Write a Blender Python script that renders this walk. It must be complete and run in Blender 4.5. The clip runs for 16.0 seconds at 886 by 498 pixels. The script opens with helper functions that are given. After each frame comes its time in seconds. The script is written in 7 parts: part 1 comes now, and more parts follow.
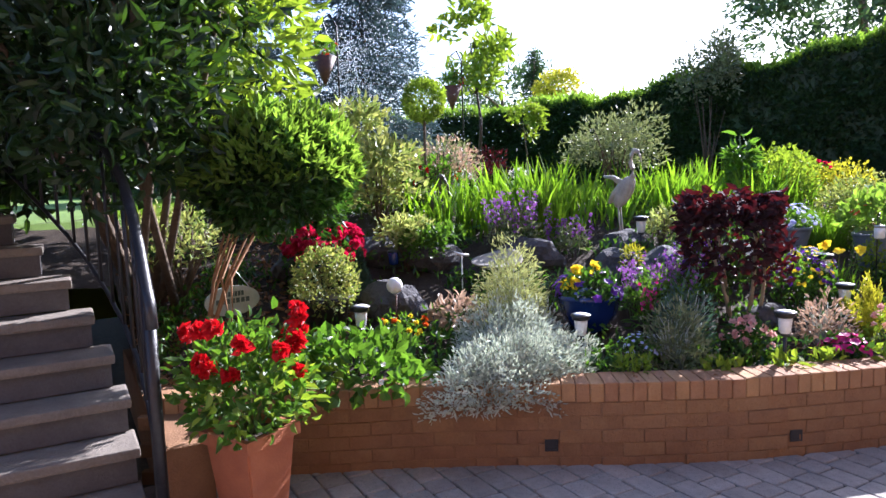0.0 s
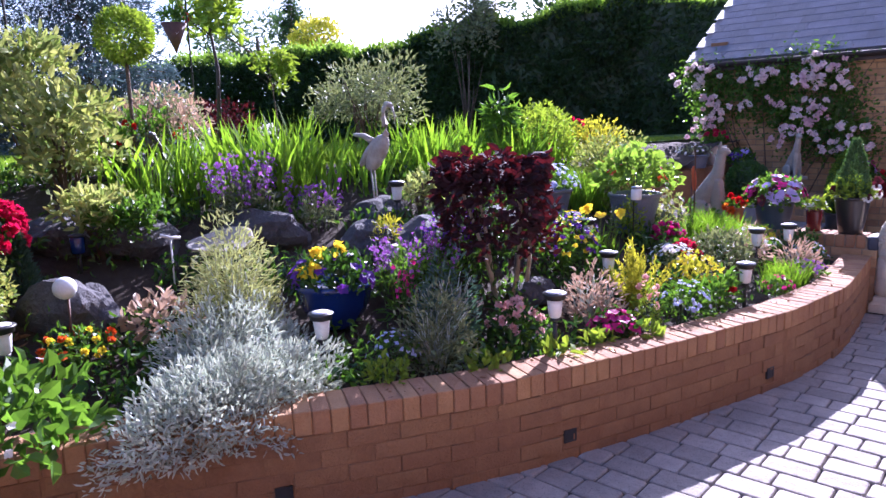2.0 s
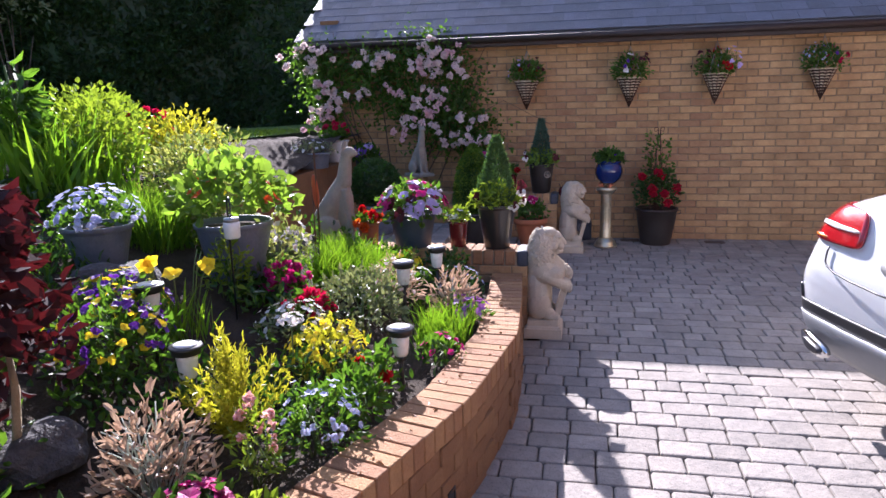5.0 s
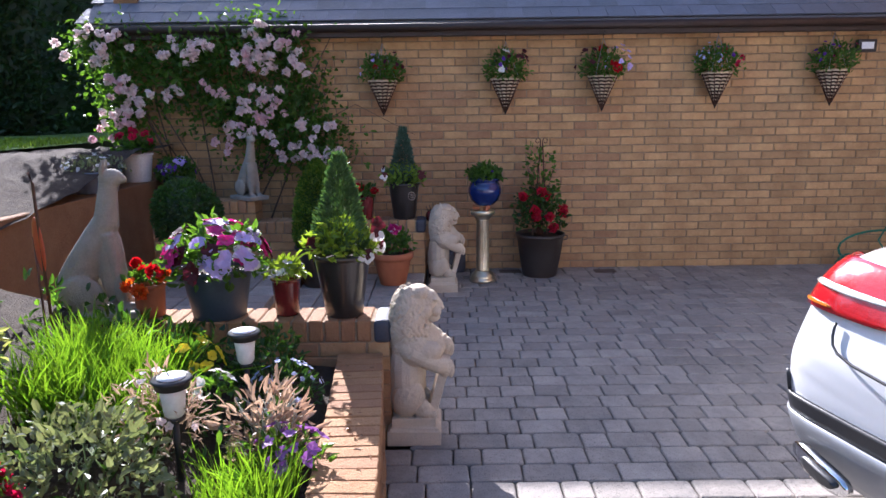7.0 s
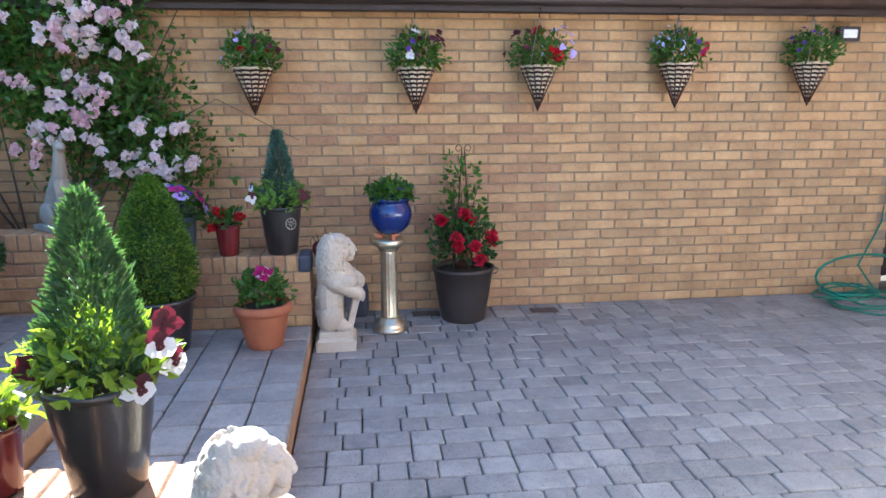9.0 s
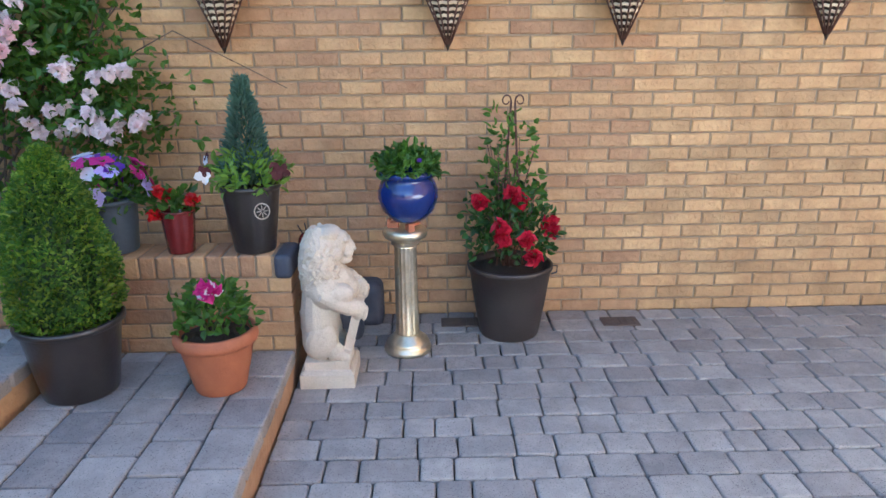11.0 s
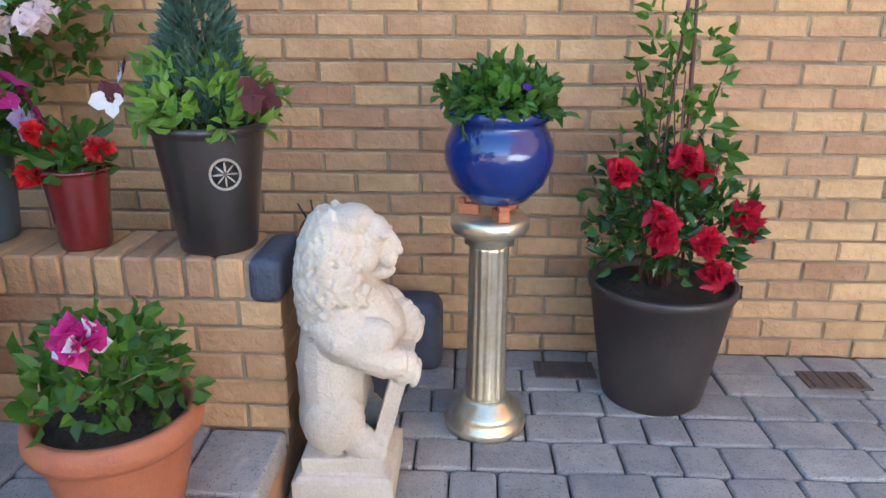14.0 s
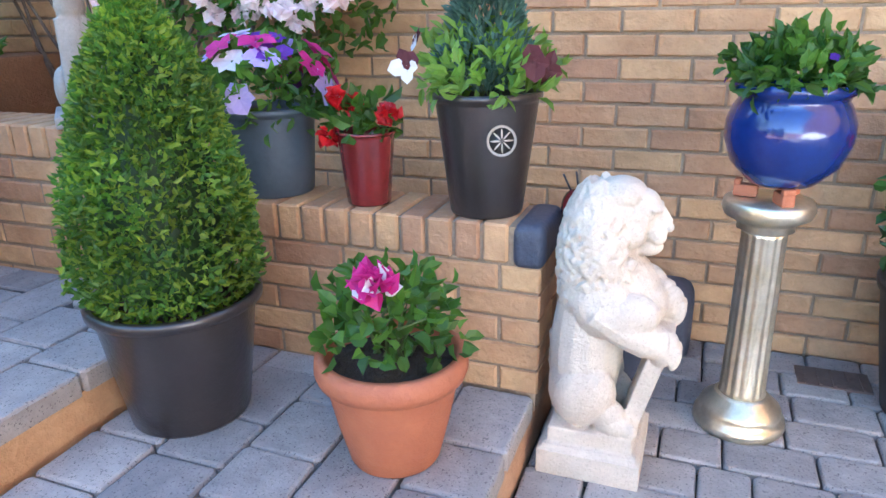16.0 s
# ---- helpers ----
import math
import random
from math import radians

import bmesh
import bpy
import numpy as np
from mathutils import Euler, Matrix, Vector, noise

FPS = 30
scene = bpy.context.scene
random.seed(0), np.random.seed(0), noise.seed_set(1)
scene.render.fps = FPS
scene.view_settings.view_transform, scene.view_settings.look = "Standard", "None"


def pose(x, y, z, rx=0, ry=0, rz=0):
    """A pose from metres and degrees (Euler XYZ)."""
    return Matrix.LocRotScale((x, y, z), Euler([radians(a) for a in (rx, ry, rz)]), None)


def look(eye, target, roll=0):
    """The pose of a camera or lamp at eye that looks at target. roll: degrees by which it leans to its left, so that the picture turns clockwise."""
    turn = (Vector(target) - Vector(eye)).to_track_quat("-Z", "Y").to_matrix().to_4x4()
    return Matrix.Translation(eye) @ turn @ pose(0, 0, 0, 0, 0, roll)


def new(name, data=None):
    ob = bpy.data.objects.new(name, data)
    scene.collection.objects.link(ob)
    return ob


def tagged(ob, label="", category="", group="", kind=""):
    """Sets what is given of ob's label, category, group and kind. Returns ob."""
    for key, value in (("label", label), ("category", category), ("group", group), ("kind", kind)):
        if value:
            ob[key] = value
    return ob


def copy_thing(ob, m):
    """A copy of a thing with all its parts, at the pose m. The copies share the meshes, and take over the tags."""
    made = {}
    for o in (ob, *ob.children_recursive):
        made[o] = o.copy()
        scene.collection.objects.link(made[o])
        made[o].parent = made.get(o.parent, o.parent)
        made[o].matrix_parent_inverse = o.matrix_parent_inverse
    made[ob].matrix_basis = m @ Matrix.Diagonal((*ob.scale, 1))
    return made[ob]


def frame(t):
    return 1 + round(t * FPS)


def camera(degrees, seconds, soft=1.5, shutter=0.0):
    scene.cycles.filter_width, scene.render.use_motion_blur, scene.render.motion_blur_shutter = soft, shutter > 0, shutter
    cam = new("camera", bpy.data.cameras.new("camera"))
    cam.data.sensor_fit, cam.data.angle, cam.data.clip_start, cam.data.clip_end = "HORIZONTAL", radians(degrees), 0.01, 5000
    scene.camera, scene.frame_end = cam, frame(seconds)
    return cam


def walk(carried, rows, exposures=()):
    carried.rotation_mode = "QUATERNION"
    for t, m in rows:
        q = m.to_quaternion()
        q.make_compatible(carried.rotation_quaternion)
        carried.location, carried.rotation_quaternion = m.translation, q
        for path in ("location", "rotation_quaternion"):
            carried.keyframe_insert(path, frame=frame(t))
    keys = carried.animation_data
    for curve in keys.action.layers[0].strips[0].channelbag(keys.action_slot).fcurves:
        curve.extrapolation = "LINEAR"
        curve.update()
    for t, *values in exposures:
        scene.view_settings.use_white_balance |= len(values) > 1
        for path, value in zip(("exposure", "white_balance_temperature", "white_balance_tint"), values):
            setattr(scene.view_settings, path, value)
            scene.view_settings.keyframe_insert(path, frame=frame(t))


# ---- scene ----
cam = camera(65.7, 16.0)
PATH = [
    (0, (-1.567, -0.398, 1.56), (-0.602, 1.342, 1.354), -1.9),
    (0.5, (-1.472, -0.219, 1.544), (-0.35, 1.419, 1.301), -1.0),
    (1, (-1.296, -0.122, 1.53), (-0.059, 1.425, 1.255), -1.0),
    (1.5, (-1.072, 0.048, 1.551), (0.292, 1.472, 1.216), -1.2),
    (2, (-0.815, 0.213, 1.564), (0.642, 1.536, 1.213), -1.8),
    (2.5, (-0.534, 0.326, 1.57), (1.012, 1.552, 1.242), -1.2),
    (3, (-0.293, 0.559, 1.567), (1.412, 1.549, 1.228), -1.5),
    (3.5, (-0.069, 0.679, 1.563), (1.687, 1.547, 1.159), -2.3),
    (4, (0.223, 0.757, 1.555), (2.048, 1.449, 1.117), -2.0),
    (4.5, (0.533, 0.845, 1.577), (2.42, 1.376, 1.181), -1.9),
    (5, (0.89, 0.882, 1.593), (2.805, 1.282, 1.176), -1.5),
    (5.2, (1.039, 0.887, 1.585), (2.966, 1.253, 1.193), -0.9),
    (7.3, (2.62, 0.989, 1.564), (4.564, 0.907, 1.102), -0.6),
    (7.5, (2.772, 0.969, 1.579), (4.706, 0.84, 1.088), -0.3),
    (8, (3.121, 0.919, 1.571), (5.061, 0.779, 1.104), 0.7),
    (8.5, (3.502, 0.885, 1.566), (5.448, 0.729, 1.133), -0.3),
    (9, (3.859, 0.804, 1.555), (5.803, 0.579, 1.143), -0.3),
    (9.2, (4.006, 0.756, 1.555), (5.939, 0.581, 1.073), -0.1),
    (11.3, (5.442, 0.52, 1.552), (7.354, 0.489, 0.966), -0.7),
    (11.5, (5.589, 0.529, 1.516), (7.506, 0.515, 0.947), -1.2),
    (12, (5.924, 0.539, 1.448), (7.837, 0.59, 0.865), -0.5),
    (12.5, (6.245, 0.68, 1.312), (8.151, 0.695, 0.706), -1.1),
    (13, (6.452, 0.704, 1.227), (8.365, 0.727, 0.641), -1.1),
    (13.5, (6.613, 0.698, 1.178), (8.533, 0.759, 0.623), 0.5),
    (14, (6.67, 0.699, 1.161), (8.567, 0.777, 0.532), 0.2),
    (14.5, (6.682, 0.726, 1.15), (8.545, 0.803, 0.427), 0.6),
    (15, (6.679, 0.75, 1.153), (8.519, 0.867, 0.378), 0.6),
    (15.5, (6.672, 0.776, 1.144), (8.499, 1.115, 0.404), -0.7),
    (16, (6.636, 0.814, 1.128), (8.395, 1.494, 0.463), -1.1),
]
walk(cam, [(t, look(eye, target, roll)) for t, eye, target, roll in PATH],
     exposures=[(0, 1.72, 5470, 21), (1, 1.77, 5150, 32), (2, 1.75, 5170, 38), (3.5, 1.81, 5400, 38), (5, 1.58, 5650, 24), (7.5, 1.76, 5500, 17), (8, 2.15, 5400, 13), (9, 2.81, 5300, 7), (11.5, 3.11, 5600, 5),
                (12.5, 3.21, 5700, 6), (13.5, 3.44, 5500, 3), (14.5, 3.26, 5800, 6), (15.3, 3.51, 5600, 5), (16, 3.84, 5350, 7)])

# ---- daylight ----
SUN_WAY = Vector((1.585, 0.58, 1.0)).normalized()      # towards the sun
world = bpy.data.worlds.new("sky")
scene.world = world
world.use_nodes = True
wn = world.node_tree
sky = wn.nodes.new("ShaderNodeTexSky")
sky.sky_type, sky.sun_disc = "NISHITA", False
sky.sun_elevation = math.asin(SUN_WAY.z)
sky.sun_rotation = math.atan2(SUN_WAY.x, SUN_WAY.y)
sky.air_density, sky.dust_density = 1.0, 1.5
wn.links.new(sky.outputs[0], wn.nodes["Background"].inputs[0])
wn.nodes["Background"].inputs[1].default_value = 0.095
sun = new("sun", bpy.data.lights.new("sun", "SUN"))
sun.data.energy, sun.data.angle, sun.data.color = 5.0, radians(0.53), (1.0, 0.93, 0.82)
sun.matrix_world = look(SUN_WAY * 30, (0, 0, 0))


# ---- materials ----
def node(nt, kind, **values):
    n = nt.nodes.new(kind)
    for k, v in values.items():
        n.inputs[k.replace("_", " ")].default_value = v
    return n


def surf(name, a, b, scale=8.0, rough=0.7, bump=0.2, metal=0.0, fine=60.0, stain=0.25, vary=0.0, coat=0.0, object_vary=0.0, pits=0.0):
    """A surface of two tones mixed at two scales, with relief; vary: from island to island; object_vary: from piece to piece."""
    m = bpy.data.materials.new(name)
    m.use_nodes = True
    nt = m.node_tree
    bs = nt.nodes["Principled BSDF"]
    tc = nt.nodes.new("ShaderNodeTexCoord")
    n1 = node(nt, "ShaderNodeTexNoise", Scale=scale, Detail=4.0, Roughness=0.6)
    n2 = node(nt, "ShaderNodeTexNoise", Scale=fine, Detail=3.0, Roughness=0.7)
    n3 = node(nt, "ShaderNodeTexNoise", Scale=170.0, Detail=2.0, Roughness=0.5)
    where = tc.outputs["Object"]
    if object_vary:
        own = nt.nodes.new("ShaderNodeObjectInfo")
        far = nt.nodes.new("ShaderNodeMath")
        far.operation = "MULTIPLY"
        far.inputs[1].default_value = 57.0
        nt.links.new(own.outputs["Random"], far.inputs[0])
        add = nt.nodes.new("ShaderNodeVectorMath")
        nt.links.new(where, add.inputs[0])
        nt.links.new(far.outputs[0], add.inputs[1])
        where = add.outputs[0]
    for n in (n1, n2, n3):
        nt.links.new(where, n.inputs["Vector"])
    mix = nt.nodes.new("ShaderNodeMix")
    mix.data_type = "RGBA"
    mix.inputs["A"].default_value, mix.inputs["B"].default_value = (*a, 1), (*b, 1)
    ramp = nt.nodes.new("ShaderNodeMapRange")
    ramp.inputs["From Min"].default_value, ramp.inputs["From Max"].default_value = 0.32, 0.68
    nt.links.new(n1.outputs["Fac"], ramp.inputs["Value"])
    nt.links.new(ramp.outputs[0], mix.inputs["Factor"])
    hsv = nt.nodes.new("ShaderNodeHueSaturation")
    nt.links.new(mix.outputs["Result"], hsv.inputs["Color"])
    val = nt.nodes.new("ShaderNodeMapRange")
    val.inputs["To Min"].default_value, val.inputs["To Max"].default_value = 1 - stain, 1 + stain
    nt.links.new(n2.outputs["Fac"], val.inputs["Value"])
    last = val.outputs[0]
    if pits:
        hole = nt.nodes.new("ShaderNodeMapRange")
        hole.inputs["From Min"].default_value, hole.inputs["From Max"].default_value = 0.60, 0.68
        hole.inputs["To Min"].default_value, hole.inputs["To Max"].default_value = 1.0, 1.0 - pits
        nt.links.new(n3.outputs["Fac"], hole.inputs["Value"])
        both = nt.nodes.new("ShaderNodeMath")
        both.operation = "MULTIPLY"
        nt.links.new(last, both.inputs[0])
        nt.links.new(hole.outputs[0], both.inputs[1])
        last = both.outputs[0]
    for amount, kind, out in ((vary, "ShaderNodeNewGeometry", "Random Per Island"), (object_vary, "ShaderNodeObjectInfo", "Random")):
        if amount:
            src = nt.nodes.new(kind)
            r = nt.nodes.new("ShaderNodeMapRange")
            r.inputs["To Min"].default_value, r.inputs["To Max"].default_value = 1 - amount, 1 + amount
            nt.links.new(src.outputs[out], r.inputs["Value"])
            mul = nt.nodes.new("ShaderNodeMath")
            mul.operation = "MULTIPLY"
            nt.links.new(last, mul.inputs[0])
            nt.links.new(r.outputs[0], mul.inputs[1])
            last = mul.outputs[0]
            r2 = nt.nodes.new("ShaderNodeMapRange")
            r2.inputs["To Min"].default_value, r2.inputs["To Max"].default_value = 0.5 - amount * 0.045, 0.5 + amount * 0.045
            nt.links.new(src.outputs[out], r2.inputs["Value"])
            nt.links.new(r2.outputs[0], hsv.inputs["Hue"])
    nt.links.new(last, hsv.inputs["Value"])
    nt.links.new(hsv.outputs[0], bs.inputs["Base Color"])
    bs.inputs["Roughness"].default_value, bs.inputs["Metallic"].default_value = rough, metal
    bs.inputs["Coat Weight"].default_value = coat
    bs.inputs["Coat Roughness"].default_value = 0.06
    if bump:
        bp = node(nt, "ShaderNodeBump", Strength=bump, Distance=0.02)
        add = nt.nodes.new("ShaderNodeMath")
        nt.links.new(n1.outputs["Fac"], add.inputs[0])
        nt.links.new(n2.outputs["Fac"], add.inputs[1])
        nt.links.new(add.outputs[0], bp.inputs["Height"])
        nt.links.new(bp.outputs[0], bs.inputs["Normal"])
    return m


def leafy(name, a, b, thin=0.45, glow=(1.25, 1.35, 0.45), rough=0.45, vary=0.35):
    """Leaf or petal: tones vary leaf by leaf, and light shines through the blade."""
    m = bpy.data.materials.new(name)
    m.use_nodes = True
    nt = m.node_tree
    bs, out = nt.nodes["Principled BSDF"], nt.nodes["Material Output"]
    geo = nt.nodes.new("ShaderNodeNewGeometry")
    mix = nt.nodes.new("ShaderNodeMix")
    mix.data_type = "RGBA"
    mix.inputs["A"].default_value, mix.inputs["B"].default_value = (*a, 1), (*b, 1)
    nt.links.new(geo.outputs["Random Per Island"], mix.inputs["Factor"])
    n1 = node(nt, "ShaderNodeTexNoise", Scale=5.0, Detail=2.0)
    tc = nt.nodes.new("ShaderNodeTexCoord")
    nt.links.new(tc.outputs["Object"], n1.inputs["Vector"])
    hsv = nt.nodes.new("ShaderNodeHueSaturation")
    r = nt.nodes.new("ShaderNodeMapRange")
    r.inputs["From Min"].default_value, r.inputs["From Max"].default_value = 0.3, 0.7
    r.inputs["To Min"].default_value, r.inputs["To Max"].default_value = 1 - vary, 1 + vary
    nt.links.new(n1.outputs["Fac"], r.inputs["Value"])
    nt.links.new(r.outputs[0], hsv.inputs["Value"])
    nt.links.new(mix.outputs["Result"], hsv.inputs["Color"])
    nt.links.new(hsv.outputs[0], bs.inputs["Base Color"])
    bs.inputs["Roughness"].default_value = rough
    tr = nt.nodes.new("ShaderNodeBsdfTranslucent")
    tint = nt.nodes.new("ShaderNodeMix")
    tint.data_type, tint.blend_type = "RGBA", "MULTIPLY"
    tint.inputs["Factor"].default_value = 1.0
    tint.inputs["B"].default_value = (*glow, 1)
    nt.links.new(hsv.outputs[0], tint.inputs["A"])
    nt.links.new(tint.outputs["Result"], tr.inputs["Color"])
    ms = nt.nodes.new("ShaderNodeMixShader")
    ms.inputs[0].default_value = thin
    nt.links.new(bs.outputs[0], ms.inputs[1])
    nt.links.new(tr.outputs[0], ms.inputs[2])
    nt.links.new(ms.outputs[0], out.inputs["Surface"])
    return m


def petal(name, a, b, thin=0.4):
    return leafy(name, a, b, thin, (1.2, 1.1, 1.1), 0.55, 0.12)


M = {}
M["brick"] = surf("buff brick", (0.475, 0.285, 0.142), (0.36, 0.198, 0.094), 5, 0.85, 0.5, fine=30, stain=0.20, object_vary=0.17, vary=0.17)
M["red_brick"] = surf("orange-brown brick", (0.285, 0.150, 0.070), (0.225, 0.114, 0.052), 7, 0.85, 0.6, fine=80, stain=0.22, object_vary=0.08, vary=0.08)
M["coping"] = surf("pale buff coping brick", (0.38, 0.205, 0.098), (0.30, 0.155, 0.071), 9, 0.85, 0.5, fine=90, stain=0.2, object_vary=0.15, vary=0.15)
M["brown_mortar"] = surf("brown brick mortar", (0.265, 0.142, 0.068), (0.21, 0.108, 0.052), 12, 0.95, 0.4, fine=120)
M["mortar"] = surf("sandy mortar", (0.33, 0.24, 0.155), (0.24, 0.175, 0.11), 12, 0.95, 0.4, fine=120)
M["blue_brick"] = surf("blue engineering brick", (0.045, 0.05, 0.07), (0.07, 0.075, 0.095), 9, 0.6, 0.3, fine=80)
M["paver"] = surf("grey-brown paving block", (0.305, 0.268, 0.236), (0.215, 0.193, 0.176), 5, 0.85, 0.35, fine=24, stain=0.24, object_vary=0.17, vary=0.16, pits=0.55)
M["joint"] = surf("dark paving joint sand", (0.06, 0.05, 0.04), (0.10, 0.085, 0.06), 20, 0.95, 0.4, fine=140)
M["soil"] = surf("dark garden soil", (0.035, 0.022, 0.014), (0.06, 0.04, 0.025), 14, 0.95, 1.0, fine=90, stain=0.5)
M["lawn_soil"] = surf("mown turf", (0.12, 0.20, 0.03), (0.16, 0.26, 0.045), 4, 0.9, 0.6, fine=120, stain=0.35)
M["stone"] = surf("cream cast stone", (0.63, 0.535, 0.41), (0.52, 0.43, 0.32), 8, 0.85, 0.35, fine=110, stain=0.15, pits=0.14)
M["heron_paint"] = surf("white and grey painted resin", (0.50, 0.47, 0.40), (0.33, 0.30, 0.25), 9, 0.6, 0.3, fine=60, stain=0.25)
M["pale_stone"] = surf("grey weathered stone", (0.36, 0.325, 0.27), (0.26, 0.235, 0.20), 8, 0.85, 0.35, fine=110, stain=0.2)
M["rock"] = surf("dark garden rock", (0.055, 0.052, 0.058), (0.10, 0.095, 0.10), 6, 0.85, 0.9, fine=50, stain=0.35)
M["slate"] = surf("blue-grey slate", (0.11, 0.125, 0.16), (0.085, 0.095, 0.12), 5, 0.55, 0.3, fine=60, vary=0.18, object_vary=0.18)
M["dark_wood"] = surf("dark brown stained timber", (0.045, 0.025, 0.02), (0.03, 0.018, 0.014), 6, 0.5, 0.3)
M["black_iron"] = surf("black painted iron", (0.015, 0.015, 0.018), (0.025, 0.025, 0.03), 20, 0.4, 0.15)
M["rust"] = surf("rusty brown wire", (0.12, 0.05, 0.03), (0.07, 0.03, 0.02), 30, 0.6, 0.2)
M["rusty_plate"] = surf("rusty brown iron plate", (0.13, 0.085, 0.06), (0.085, 0.058, 0.045), 14, 0.8, 0.3, stain=0.3)
M["terracotta"] = surf("terracotta", (0.40, 0.135, 0.058), (0.33, 0.105, 0.048), 9, 0.7, 0.2, fine=70, stain=0.12)
M["red_glaze"] = surf("dark red glazed ceramic", (0.16, 0.018, 0.018), (0.11, 0.012, 0.014), 6, 0.22, 0.05, coat=0.6)
M["blue_glaze"] = surf("cobalt blue glazed ceramic", (0.007, 0.020, 0.12), (0.010, 0.030, 0.17), 6, 0.16, 0.03, coat=0.5)
M["black_glaze"] = surf("black-brown glazed ceramic", (0.022, 0.019, 0.018), (0.035, 0.03, 0.028), 6, 0.28, 0.08, coat=0.4)
M["grey_plastic"] = surf("slate blue plastic", (0.05, 0.07, 0.09), (0.065, 0.085, 0.11), 5, 0.45, 0.08)
M["brown_plastic"] = surf("dark brown plastic", (0.035, 0.027, 0.024), (0.05, 0.04, 0.034), 4, 0.5, 0.1)
M["blue_grey_stone"] = surf("blue-grey glazed stoneware", (0.10, 0.13, 0.19), (0.16, 0.18, 0.23), 7, 0.4, 0.2)
M["white_plastic"] = surf("white plastic", (0.75, 0.75, 0.76), (0.66, 0.66, 0.68), 6, 0.4, 0.05)
M["black_plastic"] = surf("black plastic", (0.02, 0.02, 0.023), (0.03, 0.03, 0.033), 9, 0.4, 0.05)
M["silver"] = surf("antique silver-gold paint", (0.62, 0.53, 0.34), (0.74, 0.68, 0.54), 9, 0.33, 0.08, metal=0.85, fine=50)
M["wicker"] = surf("pale woven rattan", (0.66, 0.53, 0.36), (0.50, 0.38, 0.24), 20, 0.7, 0.4, vary=0.25)
M["chain"] = surf("galvanised chain", (0.45, 0.45, 0.45), (0.35, 0.35, 0.35), 30, 0.4, 0.1, metal=0.9)
M["bark"] = surf("grey-brown bark", (0.17, 0.125, 0.085), (0.10, 0.07, 0.05), 14, 0.9, 0.8, fine=60, stain=0.3)
M["pale_bark"] = surf("pale bark", (0.42, 0.34, 0.24), (0.30, 0.23, 0.16), 14, 0.9, 0.6, fine=60)
M["cane"] = surf("dry orange-brown cane", (0.36, 0.20, 0.10), (0.26, 0.14, 0.07), 14, 0.8, 0.3)
M["stem"] = surf("green stem", (0.08, 0.14, 0.03), (0.12, 0.16, 0.05), 14, 0.6, 0.1)
M["car_white"] = surf("white car paint", (0.80, 0.81, 0.83), (0.78, 0.79, 0.81), 2, 0.25, 0.0, coat=1.0, stain=0.02)
M["car_silver"] = surf("silver bumper trim", (0.55, 0.56, 0.58), (0.50, 0.51, 0.53), 3, 0.3, 0.0, metal=0.8, stain=0.04)
M["car_trim"] = surf("dark silver bumper trim", (0.27, 0.28, 0.30), (0.22, 0.23, 0.25), 3, 0.4, 0.0, metal=0.5, stain=0.05)
M["chrome"] = surf("chrome", (0.8, 0.8, 0.8), (0.75, 0.75, 0.75), 3, 0.1, 0.0, metal=1.0, stain=0.03)
M["tyre"] = surf("tyre rubber", (0.02, 0.02, 0.02), (0.03, 0.03, 0.03), 20, 0.8, 0.2)
M["red_lens"] = surf("red tail lamp lens", (0.55, 0.01, 0.015), (0.40, 0.008, 0.012), 30, 0.1, 0.1, coat=1.0)
M["white_lens"] = surf("clear ribbed lens", (0.8, 0.75, 0.68), (0.65, 0.6, 0.55), 40, 0.15, 0.2, coat=1.0)
M["car_glass"] = surf("dark car glass", (0.03, 0.05, 0.07), (0.02, 0.035, 0.05), 2, 0.05, 0.0, coat=1.0)
M["frosted"] = surf("frosted white diffuser", (0.82, 0.83, 0.84), (0.75, 0.76, 0.78), 30, 0.35, 0.05)
M["hose"] = surf("green garden hose", (0.015, 0.15, 0.09), (0.02, 0.19, 0.11), 20, 0.4, 0.1)
M["dead_leaf"] = leafy("dry fallen leaf", (0.30, 0.17, 0.08), (0.20, 0.10, 0.05), 0.2, (1.1, 0.9, 0.6))
M["sign"] = surf("pale green painted sign", (0.42, 0.48, 0.42), (0.36, 0.42, 0.37), 9, 0.6, 0.2)
M["sign_ink"] = surf("dark green sign lettering", (0.06, 0.10, 0.09), (0.05, 0.08, 0.07), 9, 0.6, 0.0)
M["orange"] = surf("orange-red painted metal", (0.55, 0.10, 0.03), (0.45, 0.07, 0.03), 9, 0.5, 0.1)
M["verdigris"] = surf("bronzed metal", (0.12, 0.11, 0.09), (0.07, 0.065, 0.06), 14, 0.45, 0.3, metal=0.5)
M["tread"] = surf("sandy concrete tread", (0.23, 0.20, 0.168), (0.175, 0.148, 0.125), 6, 0.9, 0.5, fine=80, stain=0.3)
M["riser"] = surf("dark grey riser", (0.12, 0.115, 0.12), (0.09, 0.085, 0.09), 6, 0.9, 0.4)
